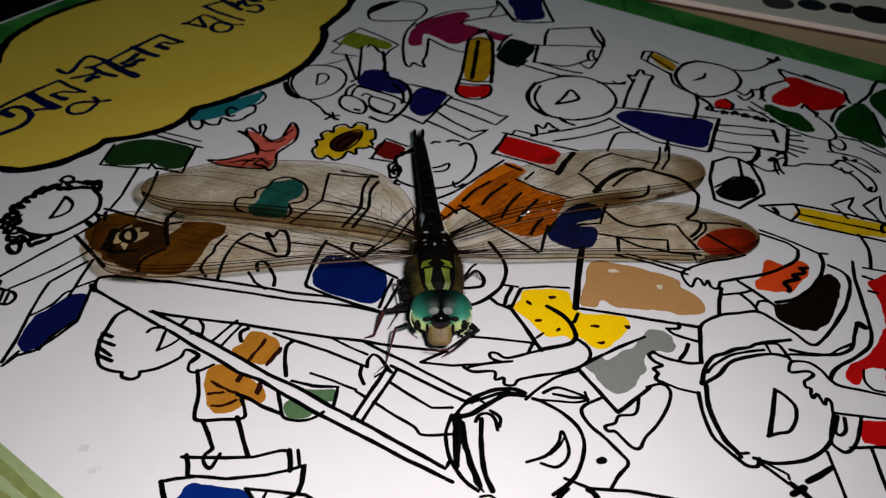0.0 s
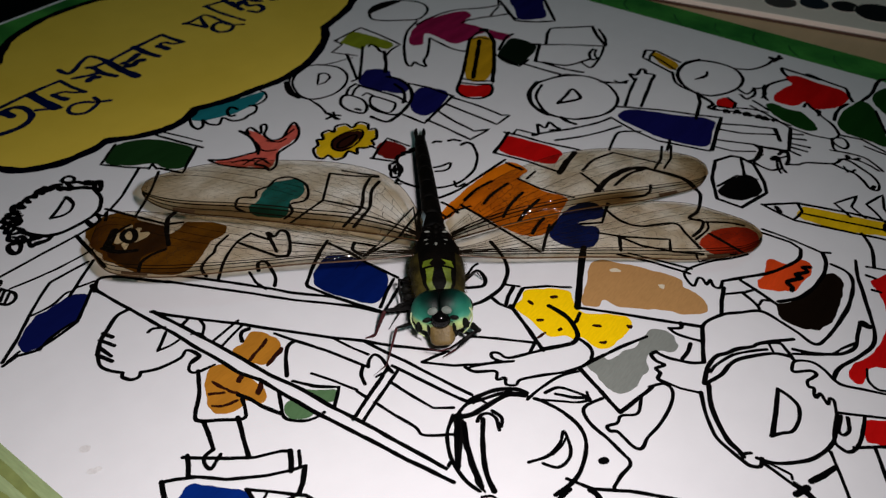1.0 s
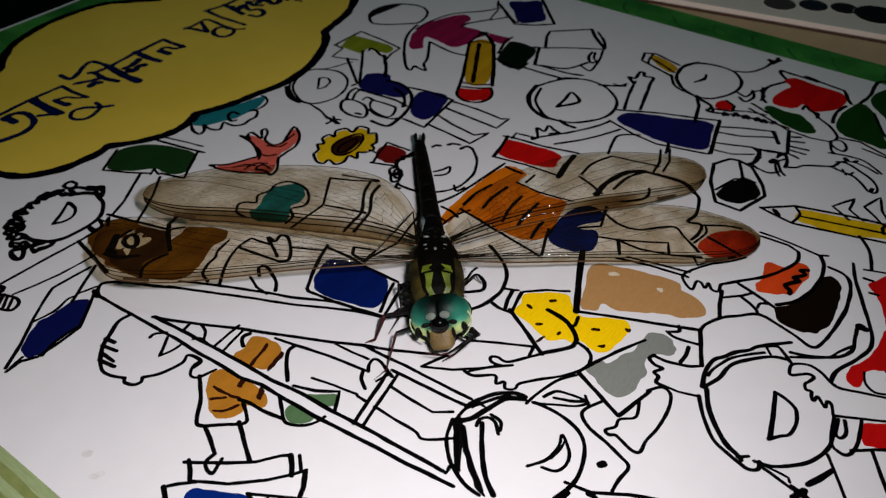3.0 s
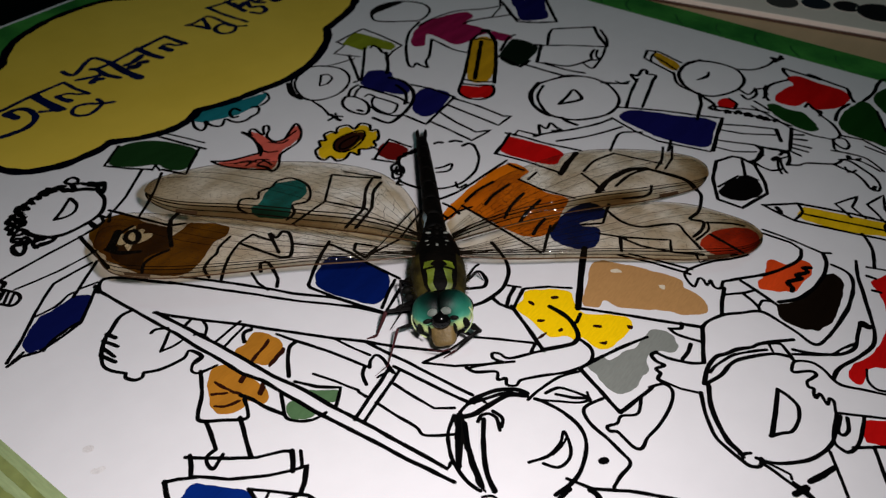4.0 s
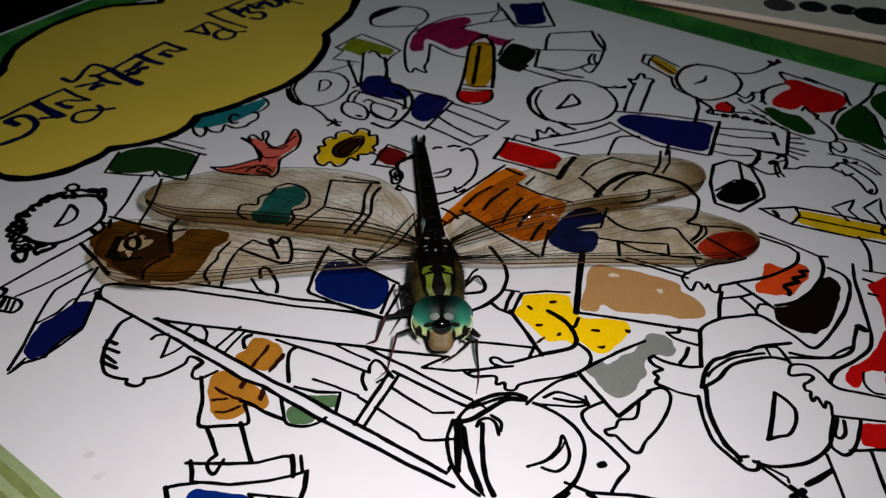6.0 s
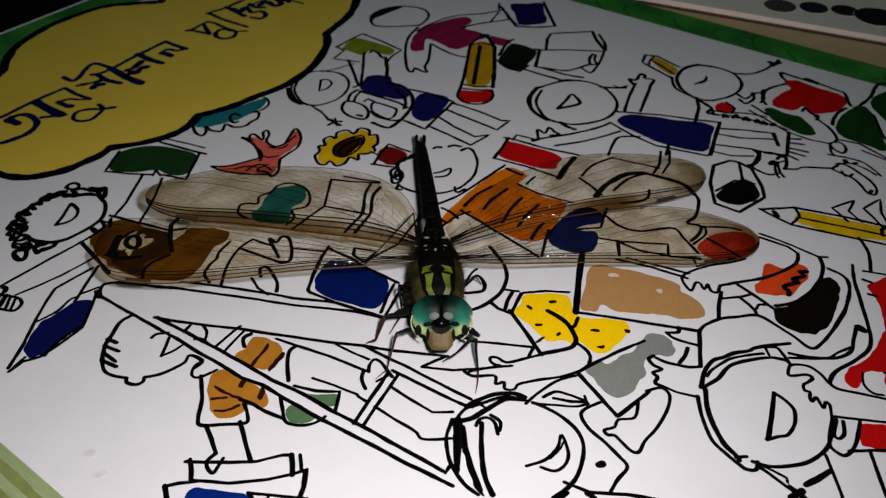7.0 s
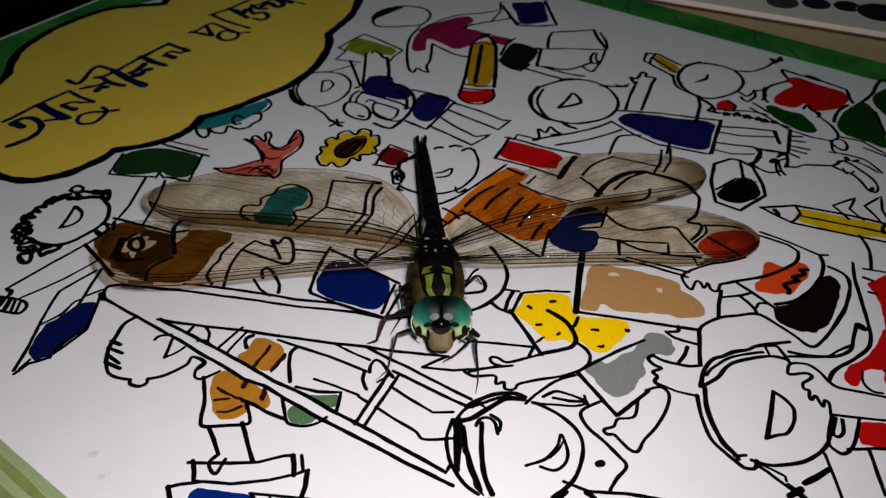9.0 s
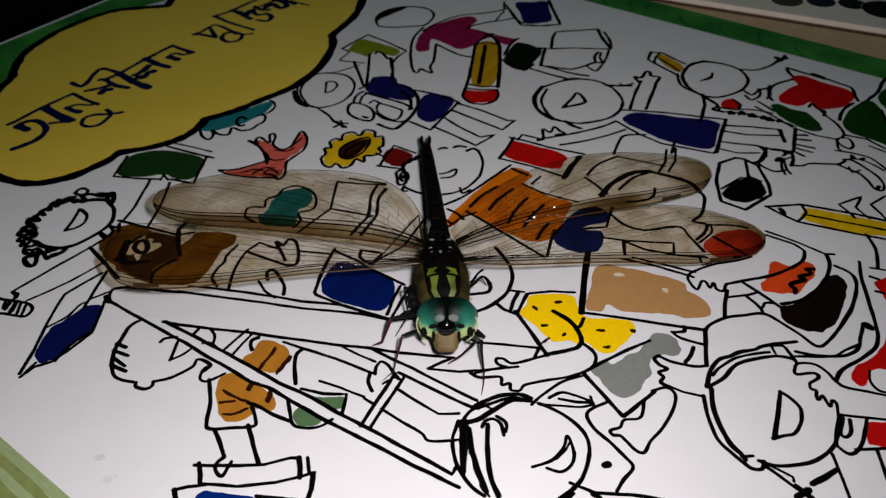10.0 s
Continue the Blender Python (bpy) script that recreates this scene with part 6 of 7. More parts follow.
art = drawing("printed_yellow_patch", "bright yellow patch with dark dashes in black outline")
fill(art, "byellow", (75.9, 42.1), (78.2, 39.8), (79.5, 37.5), (78.7, 36.0), (77.1, 34.7), (77.1, 32.9), (78.8, 30.3), (79.7, 28.2), (78.8, 27.0), (76.9, 26.8), (74.1, 27.2), (72.5, 28.0), (72.3, 29.5), (72.8, 31.5), (71.8, 31.9), (71.7, 33.3), (70.5, 34.5), (70.4, 35.8), (71.2, 37.7), (72.2, 41.3), (74.1, 41.5))
ink(art, 0.46, (76.4, 42.5), (78.6, 40.1), (80.3, 37.3), smooth=False)
ink(art, 0.6, (72.2, 42.1), (70.3, 38.6), (68.9, 36.2), (67.7, 34.1), smooth=False)
ink(art, 0.68, (75.3, 37.8), (75.0, 35.2), (74.0, 33.2), (72.8, 31.9), (71.5, 31.6), (70.4, 32.1), (67.9, 34.2))
ink(art, 0.5, (76.5, 33.7), (74.9, 33.3), (74.3, 33.7))
ink(art, 0.42, (75.4, 44.9), (76.2, 43.2), smooth=False)
ink(art, 0.56, (75.5, 43.8), (73.6, 43.4), (72.0, 42.7), smooth=False)
ink(art, 0.51, (76.1, 42.6), (74.1, 42.2), (72.1, 41.7), smooth=False)
ink(art, 0.51, (72.0, 45.0), (71.6, 43.6), (71.8, 41.5), smooth=False)
fill(art, "dbrown", (74.2, 40.6), (74.1, 39.6), (74.5, 39.7), (74.7, 40.7))
fill(art, "dbrown", (76.7, 38.3), (77.2, 37.7), (77.7, 38.0), (77.1, 38.6))
fill(art, "dbrown", (71.7, 37.5), (72.2, 36.9), (72.6, 37.1), (72.2, 37.8))
fill(art, "dbrown", (71.9, 34.3), (72.5, 34.0), (72.8, 34.3), (72.2, 34.6))
fill(art, "dbrown", (75.3, 31.0), (75.9, 30.1), (76.3, 30.3), (75.7, 31.2))
fill(art, "dbrown", (77.9, 27.3), (78.1, 26.7), (78.6, 26.9), (78.4, 27.5))
fill(art, "dbrown", (69.2, 35.7), (70.5, 35.4), (70.7, 35.7), (69.4, 36.0))
fill(art, "dbrown", (73.1, 28.8), (73.6, 28.1), (74.1, 28.3), (73.5, 29.0))

art = drawing("printed_scalloped_bar", "long black outlined bar with scalloped end")
ink(art, 0.46, (70.0, 28.3), (68.2, 28.7), (66.1, 30.0), (63.5, 32.4), (61.7, 33.8), (60.6, 33.8), (60.0, 34.8), (60.8, 35.5), (60.0, 36.2), (61.0, 37.1), (59.4, 39.2), (59.3, 40.6))
ink(art, 0.52, (72.3, 31.4), (71.9, 29.8), (71.1, 28.8), (70.1, 28.4))
ink(art, 0.44, (64.2, 43.0), (66.0, 39.9), (68.1, 35.9), smooth=False)
ink(art, 0.52, (68.2, 35.7), (66.5, 35.3), smooth=False)
ink(art, 0.46, (67.8, 34.1), (66.3, 35.2), (63.9, 37.0), (63.8, 38.5), (63.3, 39.2), (62.7, 38.6), (62.9, 37.2))
ink(art, 0.39, (59.4, 40.2), (60.3, 39.6), (62.9, 37.5), smooth=False)

art = drawing("printed_round_motif", "round black outline with a small looped curve")
ink(art, 0.55, (82.0, 52.1), (81.1, 50.2), (79.6, 47.8), (77.7, 46.2), (75.0, 45.2), (72.6, 45.2), (70.3, 45.8), (68.5, 46.8))
ink(art, 0.52, (70.6, 50.1), (73.5, 50.1), (75.5, 49.9), (74.7, 48.1), (73.3, 47.4), (71.9, 48.6), (70.6, 50.1))
ink(art, 0.42, (73.0, 51.2), (73.8, 50.6), (75.7, 50.9), (76.7, 50.8))

PENS[bpy.data.objects["printed_title_lettering"]][1] = NAVY_INK
smudges = drawing("smudges", "faint grey smudges and specks on the white cover")
PENS[smudges][1] = material("grey_smudge", (0.66, 0.64, 0.64), 0.5, second=(0.77, 0.76, 0.765), grain=1200, amount=1.0)
ink(smudges, 0.9, (22.7, 68.9), (23.0, 68.6))
ink(smudges, 0.8, (21.4, 65.6), (21.7, 65.3), (22.1, 65.1))
finish_drawings()


# ---- paint palette beyond the book ----
def palette():
    p = thing("paint_palette", "white plastic watercolour palette with dark round pans, on the table", "paint palette",
              TURN @ pose(0.1965, 0.0245, -DEEP, 0, 0, 11.3))
    L, W, Hh = 0.170, 0.075, 0.0018
    bm = bmesh.new()
    slab(bm, 0.0004, W, -0.0698, L - 0.0702, 0.0004, Hh, 0.0003, 3)
    part("tray", bm, PLASTIC, p)
    bm = bmesh.new()
    slab(bm, -0.0001, W, -0.0702, L - 0.0698, 0, 0.0006, 0.0001)
    part("base_rim", bm, RIM_BROWN, p, "brown lower rim of the tray")
    inv = p.matrix_basis.inverted() @ TURN
    for u, v, rad, mat in ((206.9, 28.3, 5.0, 0), (206.1, 35.4, 3.1, 1), (203.5, 41.8, 3.3, 2), (199.9, 48.6, 3.7, 3)):
        at = inv @ Vector((u * MM, v * MM, 0))
        x, y = at.x, at.y
        bm = bmesh.new()
        ring = [(math.cos(a) * rad * MM, math.sin(a) * rad * MM) for a in (2 * math.pi * i / 32 for i in range(32))]
        lip = []
        for f, z in ((1.06, Hh + 0.00002), (1.03, Hh + 0.00008), (1.01, Hh + 0.00008), (0.99, Hh + 0.00004)):
            lip.append([bm.verts.new((x + f * a, y + f * b, z)) for a, b in ring])
        for a, b in zip(lip, lip[1:]):
            for i in range(32):
                bm.faces.new((a[i], a[(i + 1) % 32], b[(i + 1) % 32], b[i]))
        pan = part("paint_pan", bm, PLASTIC, p, smooth=True)
        bm = bmesh.new()
        mid = bm.verts.new((x, y, Hh + 0.00004))
        rim = [bm.verts.new((x + 0.99 * a, y + 0.99 * b, Hh + 0.00009)) for a, b in ring]
        for i in range(32):
            bm.faces.new((mid, rim[i], rim[(i + 1) % 32]))
        part("paint_cake", bm, PAINTS[mat], pan, "dark dried watercolour")


palette()


# ---- the dragonfly: millimetres from the point on the cover under its wing roots ----
fly = thing("dragonfly", "black and green dragonfly with spread smoky brown wings on the workbook", "dragonfly", pose(-0.001, 0.088, 0))


def loft_point(s, a, spine, rad):
    """The body's surface at s (0..1 from front to rear) and angle a from the top, in millimetres."""
    k = s * (len(spine) - 1)
    i = min(int(k), len(spine) - 2)
    t = k - i
    t2 = t * t * (3 - 2 * t)
    c = [spine[i][j] + (spine[i + 1][j] - spine[i][j]) * t for j in range(3)]
    rx, rz = (rad[i][j] + (rad[i + 1][j] - rad[i][j]) * t2 for j in range(2))
    return Vector((c[0] + rx * math.sin(a), c[1], c[2] + rz * math.cos(a))) * MM


def loft(bm, spine, rad, a0=-math.pi, a1=math.pi, s0=0.0, s1=1.0, rows=26, cols=28, lift=0.0, waist=0):
    """A strip of the body's surface, or all of it round."""
    grid = []
    whole = a1 - a0 > 6.2
    for i in range(rows + 1):
        s = s0 + (s1 - s0) * i / rows
        line = []
        for k in range(cols if whole else cols + 1):
            a = a0 + (a1 - a0) * k / cols
            if waist:       # a marking drawn in at the middle and slanting at its far end
                m = (a0 + a1) / 2
                a = m + (a - m) * (1 - 0.30 * math.sin(math.pi * i / rows)) + waist * 0.05 * math.sin(1.5 * math.pi * i / rows)
            line.append(bm.verts.new(loft_point(s, a, spine, [(x + lift, z + lift) for x, z in rad])))
        grid.append(line)
    for p, q in zip(grid, grid[1:]):
        n = len(p)
        for k in range(n if whole else n - 1):
            bm.faces.new((p[k], q[k], q[(k + 1) % n], p[(k + 1) % n]))
    if whole:
        bm.faces.new(grid[0])
        bm.faces.new(grid[-1][::-1])


THORAX = [(0.45, -9.6, 5.2), (0.35, -8.4, 5.4), (0.2, -6.5, 5.6), (0.0, -4.0, 5.5), (-0.1, -1.0, 5.3), (-0.3, 2.0, 5.3), (-0.5, 4.6, 5.6)]
THORAX_R = [(2.2, 1.9), (3.2, 2.6), (3.55, 3.1), (3.70, 3.4), (3.5, 3.2), (2.8, 2.5), (1.5, 1.4)]


def body():
    bm = bmesh.new()
    loft(bm, THORAX, THORAX_R)
    part("thorax", bm, SHELL, fly, "black and olive hairy thorax", smooth=True)
    th = bpy.data.objects["thorax"]
    for sgn in (-1, 1):
        bm = bmesh.new()
        loft(bm, THORAX, THORAX_R, *sorted((sgn * 0.20, sgn * 0.54)), 0.02, 0.315, 14, 8, 0.05, sgn)
        part("green_stripe", bm, LIME, th, "bright yellow-green stripe", smooth=True)
        bm = bmesh.new()
        loft(bm, THORAX, THORAX_R, *sorted((sgn * 0.20, sgn * 0.60)), 0.345, 0.415, 6, 8, 0.05, sgn)
        part("green_spot", bm, LIME, th, "small yellow-green bar", smooth=True)
        bm = bmesh.new()
        loft(bm, THORAX, THORAX_R, *sorted((sgn * 0.72, sgn * 1.9)), 0.06, 0.56, 16, 12, 0.035)
        part("side_plate", bm, SIDE, th, "olive brown side of the thorax", smooth=True)
    # ridges and pale knobs between the wing roots
    for i in range(5):
        for sgn in (-1, 1):
            bm = bmesh.new()
            ball(bm, (-0.15 + sgn * (1.0 + 0.22 * (i % 2)), -1.6 + i * 1.05, 8.25 - 0.12 * i), (0.42, 0.17, 0.16), None, 10, 6)
            part("wing_root_knob", bm, PALE if i in (0, 1, 3) else SHELL, th, smooth=True)
    for i in range(4):
        bm = bmesh.new()
        ball(bm, (-0.15, -1.4 + i * 1.5, 8.3 - 0.2 * i), (0.42, 0.55, 0.3), None, 12, 8)
        part("back_plate", bm, SHELL, th, smooth=True)
    bm = bmesh.new()
    ball(bm, (-0.1, -2.0, 8.72), (0.22, 0.3, 0.14), None, 10, 6)
    part("back_plate", bm, PALE, th, "small pale spot", smooth=True)
    for x, y, z, r in ((-3.9, -3.7, 3.5, 0.72), (-4.15, -5.2, 3.3, 0.62), (-3.8, -6.6, 3.4, 0.55)):
        bm = bmesh.new()
        ball(bm, (x, y, z), (r * 1.2, r * 0.85, r), None, 14, 10)
        part("leg_base", bm, DULL, th, "black leg base", smooth=True)
    # fine hairs along the sides
    bm = bmesh.new()
    for i in range(420):
        s, a = random.uniform(0.15, 0.85), random.choice((-1, 1)) * random.uniform(0.9, 1.9)
        p = loft_point(s, a, THORAX, THORAX_R)
        out = Vector((math.sin(a), random.uniform(-0.5, 0.3), math.cos(a) * 0.6)).normalized() * random.uniform(0.35, 0.8) * MM
        side = Vector((0, 1, 0)) * 0.025 * MM
        bm.faces.new([bm.verts.new(q) for q in (p - side, p + side, p + out)])
    tagged(part("hair", bm, SIDE, th), kind="stuff")

    spine = [(-0.5, 4.3, 5.7), (-0.75, 7.0, 6.0), (-1.1, 11.0, 6.0), (-1.5, 15.2, 5.8), (-1.95, 19.4, 5.5), (-2.35, 23.4, 5.1), (-2.7, 27.0, 4.7), (-2.95, 29.4, 4.4), (-3.05, 31.0, 4.2)]
    wide = [1.75, 1.55, 1.35, 1.28, 1.22, 1.15, 1.08, 1.0, 0.8]
    ab = new("abdomen", None)
    ab.parent = fly
    ab.empty_display_size = 0.005
    for i in range(8):
        bm = bmesh.new()
        a, b = Vector(spine[i]), Vector(spine[i + 1])
        pts, rr = [], []
        for k in range(7):
            t = k / 6
            pts.append((a + (b - a) * (t * 0.985)) * MM)
            w = wide[i] + (wide[i + 1] - wide[i]) * t
            rr.append(w * (1.015 if k in (5,) else 0.965 if k == 6 else 0.97 if k == 0 else 1.0) * MM)
        tube(bm, pts, rr, 18, 0.92)
        part("segment", bm, SHELL, ab, "", smooth=True)
    # lobe whose blue-grey colour stands for the sheen on the black abdomen
    bm = bmesh.new()
    tube(bm, [Vector(p) * MM for p in ((-1.75, 4.6, 6.3), (-1.85, 6.2, 6.55), (-1.95, 8.0, 6.5))], [0.35 * MM, 0.6 * MM, 0.25 * MM], 10)
    part("side_lobe", bm, SHELL_SHEEN, ab, "lobe beside the first segment, with blue-grey sheen as its colour", smooth=True)
    for sgn in (-1, 1):
        bm = bmesh.new()
        tube(bm, [Vector(p) * MM for p in ((-3.05 + sgn * 0.52, 30.5, 4.4), (-3.10 + sgn * 0.66, 31.9, 4.6), (-3.12 + sgn * 0.68, 32.8, 4.6), (-3.12 + sgn * 0.62, 33.6, 4.5))], [0.30 * MM, 0.33 * MM, 0.31 * MM, 0.14 * MM], 8)
        part("tail_clasper", bm, SHELL, ab, "black tail clasper", smooth=True)
    bm = bmesh.new()
    tube(bm, [Vector(p) * MM for p in ((-3.07, 30.7, 4.45), (-3.10, 31.6, 4.5), (-3.12, 32.3, 4.4))], [0.36 * MM, 0.34 * MM, 0.18 * MM], 8, 0.5)
    part("tail_plate", bm, PALE, ab, "pale grey plate between the claspers", smooth=True)


def head():
    h = new("head", None)
    h.parent = fly
    h.empty_display_size = 0.005
    bm = bmesh.new()
    ball(bm, (0.75, -11.1, 5.55), (4.0, 1.7, 2.95), None, 40, 24)
    part("skull", bm, SHELL, h, "black back of the head", smooth=True)
    for sgn in (-1, 1):
        bm = bmesh.new()
        turn = Matrix.Rotation(radians(-4 * sgn), 4, "Y") @ Matrix.Rotation(radians(10 * sgn), 4, "Z")
        vs = ball(bm, (0.75 + sgn * 1.12, -11.95, 5.90), (2.80, 2.38, 2.95), turn, 44, 30)
        for v in vs:
            if (v.co.x / MM - 0.75) * sgn < 0.06:
                v.co.x = (0.75 + sgn * 0.06) * MM
        eye = part("eye", bm, EYE_GREEN, h, "teal compound eye, yellow-green below", smooth=True)
        bm = bmesh.new()
        ball(bm, (0.75 + sgn * 2.95, -13.88, 5.30), (0.50, 0.36, 0.86), Matrix.Rotation(radians(-40 * sgn), 4, "Z"), 14, 10)
        part("eye_spot", bm, DULL, eye, "dark spot low on the eye", smooth=True)
        bm = bmesh.new()
        ball(bm, (0.75 + sgn * 1.68, -14.22, 6.75), (0.62, 0.26, 0.36), Matrix.Rotation(radians(-12 * sgn), 4, "Z"), 14, 8)
        part("eye_spot", bm, DULL, eye, "dark bar beside the face", smooth=True)
        # the lamp's reflection on the eye, modelled as a grey oval with pale ring
        bm = bmesh.new()
        ball(bm, (0.75 + sgn * 0.88, -13.80, 7.74), (0.66, 0.46, 0.14), Matrix.Rotation(radians(45), 4, "X") @ Matrix.Rotation(radians(-12 * sgn), 4, "Z"), 16, 10)
        part("glare_patch", bm, EYE_GLARE, eye, "painted grey-green reflection at the eyes' inner edge", smooth=True)
        bm = bmesh.new()
        lean = Matrix.Translation(Vector((0.75 + sgn * 0.88, -13.80, 7.74)) * MM) @ Matrix.Rotation(radians(45), 4, "X") @ Matrix.Rotation(radians(-12 * sgn), 4, "Z")
        ring = [lean @ (Vector((0.60 * math.cos(a), 0.42 * math.sin(a), 0.07)) * MM) for a in np.linspace(0, 2 * math.pi, 25)]
        tube(bm, ring, [(0.035 + 0.02 * math.sin(3 * k)) * MM for k in range(25)], 6)
        part("glare_edge", bm, PALE, eye, "thin pale edge of the painted reflection", smooth=True)
    bm = bmesh.new()
    ball(bm, (0.70, -14.05, 6.46), (1.28, 1.10, 1.22))
    part("forehead", bm, GLOSS, h, "shiny black forehead", smooth=True)
    bm = bmesh.new()
    slab(bm, -0.00152, 0.00152, -0.00150, 0.00150, -0.0009, 0.00085, 0.0007, 6)
    for v in bm.verts:       # rounded towards the mouth, bulging in the middle
        v.co.x *= 1.12 - (0.34 * (v.co.y / 0.00145) ** 2 if v.co.y < 0 else 0)
        v.co.z += 0.00025 * (1 - (v.co.x / 0.0015) ** 2) * (1 if v.co.z > 0 else 0)
    bm.transform(Matrix.Translation(Vector((0.62, -14.28, 4.20)) * MM) @ Matrix.Rotation(radians(46), 4, "X"))
    part("face", bm, FACE, h, "ochre brown face and upper lip", smooth=True)
    for sgn in (-1, 1):
        bm = bmesh.new()
        ball(bm, (0.64 + sgn * 1.60, -14.2, 4.95), (0.24, 0.62, 1.0), None, 14, 10)
        part("cheek", bm, DULL, h, "black cheek beside the face", smooth=True)
        bm = bmesh.new()
        rim = [(3.72, -13.05, 7.1), (3.92, -13.15, 6.2), (3.80, -13.35, 5.2), (3.25, -13.75, 4.3), (2.5, -14.0, 3.7)]
        tube(bm, [Vector((0.75 + sgn * x * 0.985, y, z)) * MM for x, y, z in spline(rim, False, 5)], [0.095 * MM] * 21, 8)
        part("eye_rim", bm, EYE_RIM, h, "pale rim behind the eye", smooth=True)
    bm = bmesh.new()
    ball(bm, (0.65, -12.9, 3.2), (2.0, 1.4, 1.2))
    part("jaw", bm, SHELL, h, smooth=True)
    for sgn in (-1, 1):
        bm = bmesh.new()
        tube(bm, [Vector((0.75 + sgn * x, y, z)) * MM for x, y, z in ((0.8, -14.6, 6.6), (1.2, -15.1, 7.0), (1.7, -15.4, 7.2))], [0.07 * MM, 0.04 * MM, 0.012 * MM], 6)
        part("feeler", bm, LEG_BLACK, h)
    return h


def limb(name, joints, parent, thick=0.42, red_from=2, spines=True):
    """A jointed leg through the joints (millimetres): a black thigh, a maroon shank, a thin foot."""
    leg = new(name, None)
    leg.parent = parent
    leg.empty_display_size = 0.003
    n = len(joints) - 1
    for i, (a, b) in enumerate(zip(joints, joints[1:])):
        a, b = Vector(a), Vector(b)
        bm = bmesh.new()
        r0 = thick * (1 - 0.24 * i)
        r1 = thick * (1 - 0.24 * (i + 1)) * 0.85
        pts = [(a + (b - a) * t) * MM for t in (0, 0.12, 0.5, 0.88, 1.0)]
        tube(bm, pts, [max(0.05, r) * 0.5 * MM for r in (r0 * 0.8, r0, (r0 + r1) / 2, r1, r1 * 0.9)], 9)
        if spines and i >= 1 and i < n:
            way = (b - a).normalized()
            for k in range(7):
                p = (a + (b - a) * (0.12 + 0.12 * k)) * MM
                s = (way.cross(Vector((0, 0, 1))).normalized() * random.choice((-1, 1)) * 0.55 + way * 0.3) * MM
                q = way.cross(s.normalized()) * 0.03 * MM
                bm.faces.new([bm.verts.new(v) for v in (p + q, p - q, p + s)])
        nm = "thigh" if i == 0 else "foot" if i == n - 1 else "shank"
        part(nm, bm, LEG_BLACK if i < red_from else LEG_RED, leg, "" if i < red_from else "thin maroon shank" if nm == "shank" else "thin maroon foot", smooth=True)
    return leg


def legs():
    limb("leg_front", [(-1.6, -11.0, 3.2), (-3.4, -12.9, 4.5), (-5.0, -13.9, 4.8), (-6.3, -16.3, 0.6), (-7.9, -17.7, 0.15)], fly, 0.72, 2)
    limb("leg_middle", [(-2.2, -8.4, 3.4), (-6.7, -10.5, 4.5), (-8.1, -11.0, 0.55), (-9.4, -11.2, 0.15)], fly, 0.78, 1)
    limb("leg_middle", [(-2.6, -7.6, 3.6), (-4.6, -9.9, 5.0), (-5.4, -10.0, 4.6)], fly, 0.75, 3)
    limb("leg_rear", [(-3.0, -4.2, 3.6), (-5.0, -5.9, 5.8), (-4.6, -8.2, 2.6), (-6.4, -9.6, 0.2)], fly, 0.5, 3)
    limb("leg_rear", [(-2.6, 2.0, 5.0), (-3.4, 7.6, 7.6), (-8.8, 4.2, 3.0), (-12.0, 2.4, 0.2)], fly, 0.34, 3)
    limb("leg_middle", [(3.0, -4.4, 3.6), (4.1, -4.4, 5.0), (5.5, -1.2, 3.0), (6.4, 0.2, 0.2)], fly, 0.4, 3)
    limb("leg_front", [(2.0, -11.4, 3.2), (4.4, -13.2, 4.6), (5.5, -14.3, 4.7)], fly, 1.25, 3)
    limb("leg_middle", [(2.4, -12.0, 3.0), (4.4, -14.4, 4.0), (2.5, -14.9, 2.0), (0.8, -14.7, 0.3)], fly, 0.62, 2)
    # the shank that swings down: built along -z from its knee
    sh = new("leg_shank", None)
    sh.parent = fly
    sh.empty_display_size = 0.003
    bm = bmesh.new()
    tube(bm, [(0, 0, 0), (0.0001, 0, -0.0015), (0, 0, -0.0042)], [0.00026, 0.0002, 0.00012], 9)
    part("shank", bm, LEG_BLACK, sh, "thin black shank", smooth=True)
    bm = bmesh.new()
    tube(bm, [(0, 0, -0.0041), (0.0002, 0.0004, -0.0054), (0.0007, 0.0016, -0.0066)], [0.00012, 0.0001, 0.00004], 8)
    part("foot", bm, LEG_RED, sh, "thin maroon foot", smooth=True)
    return sh


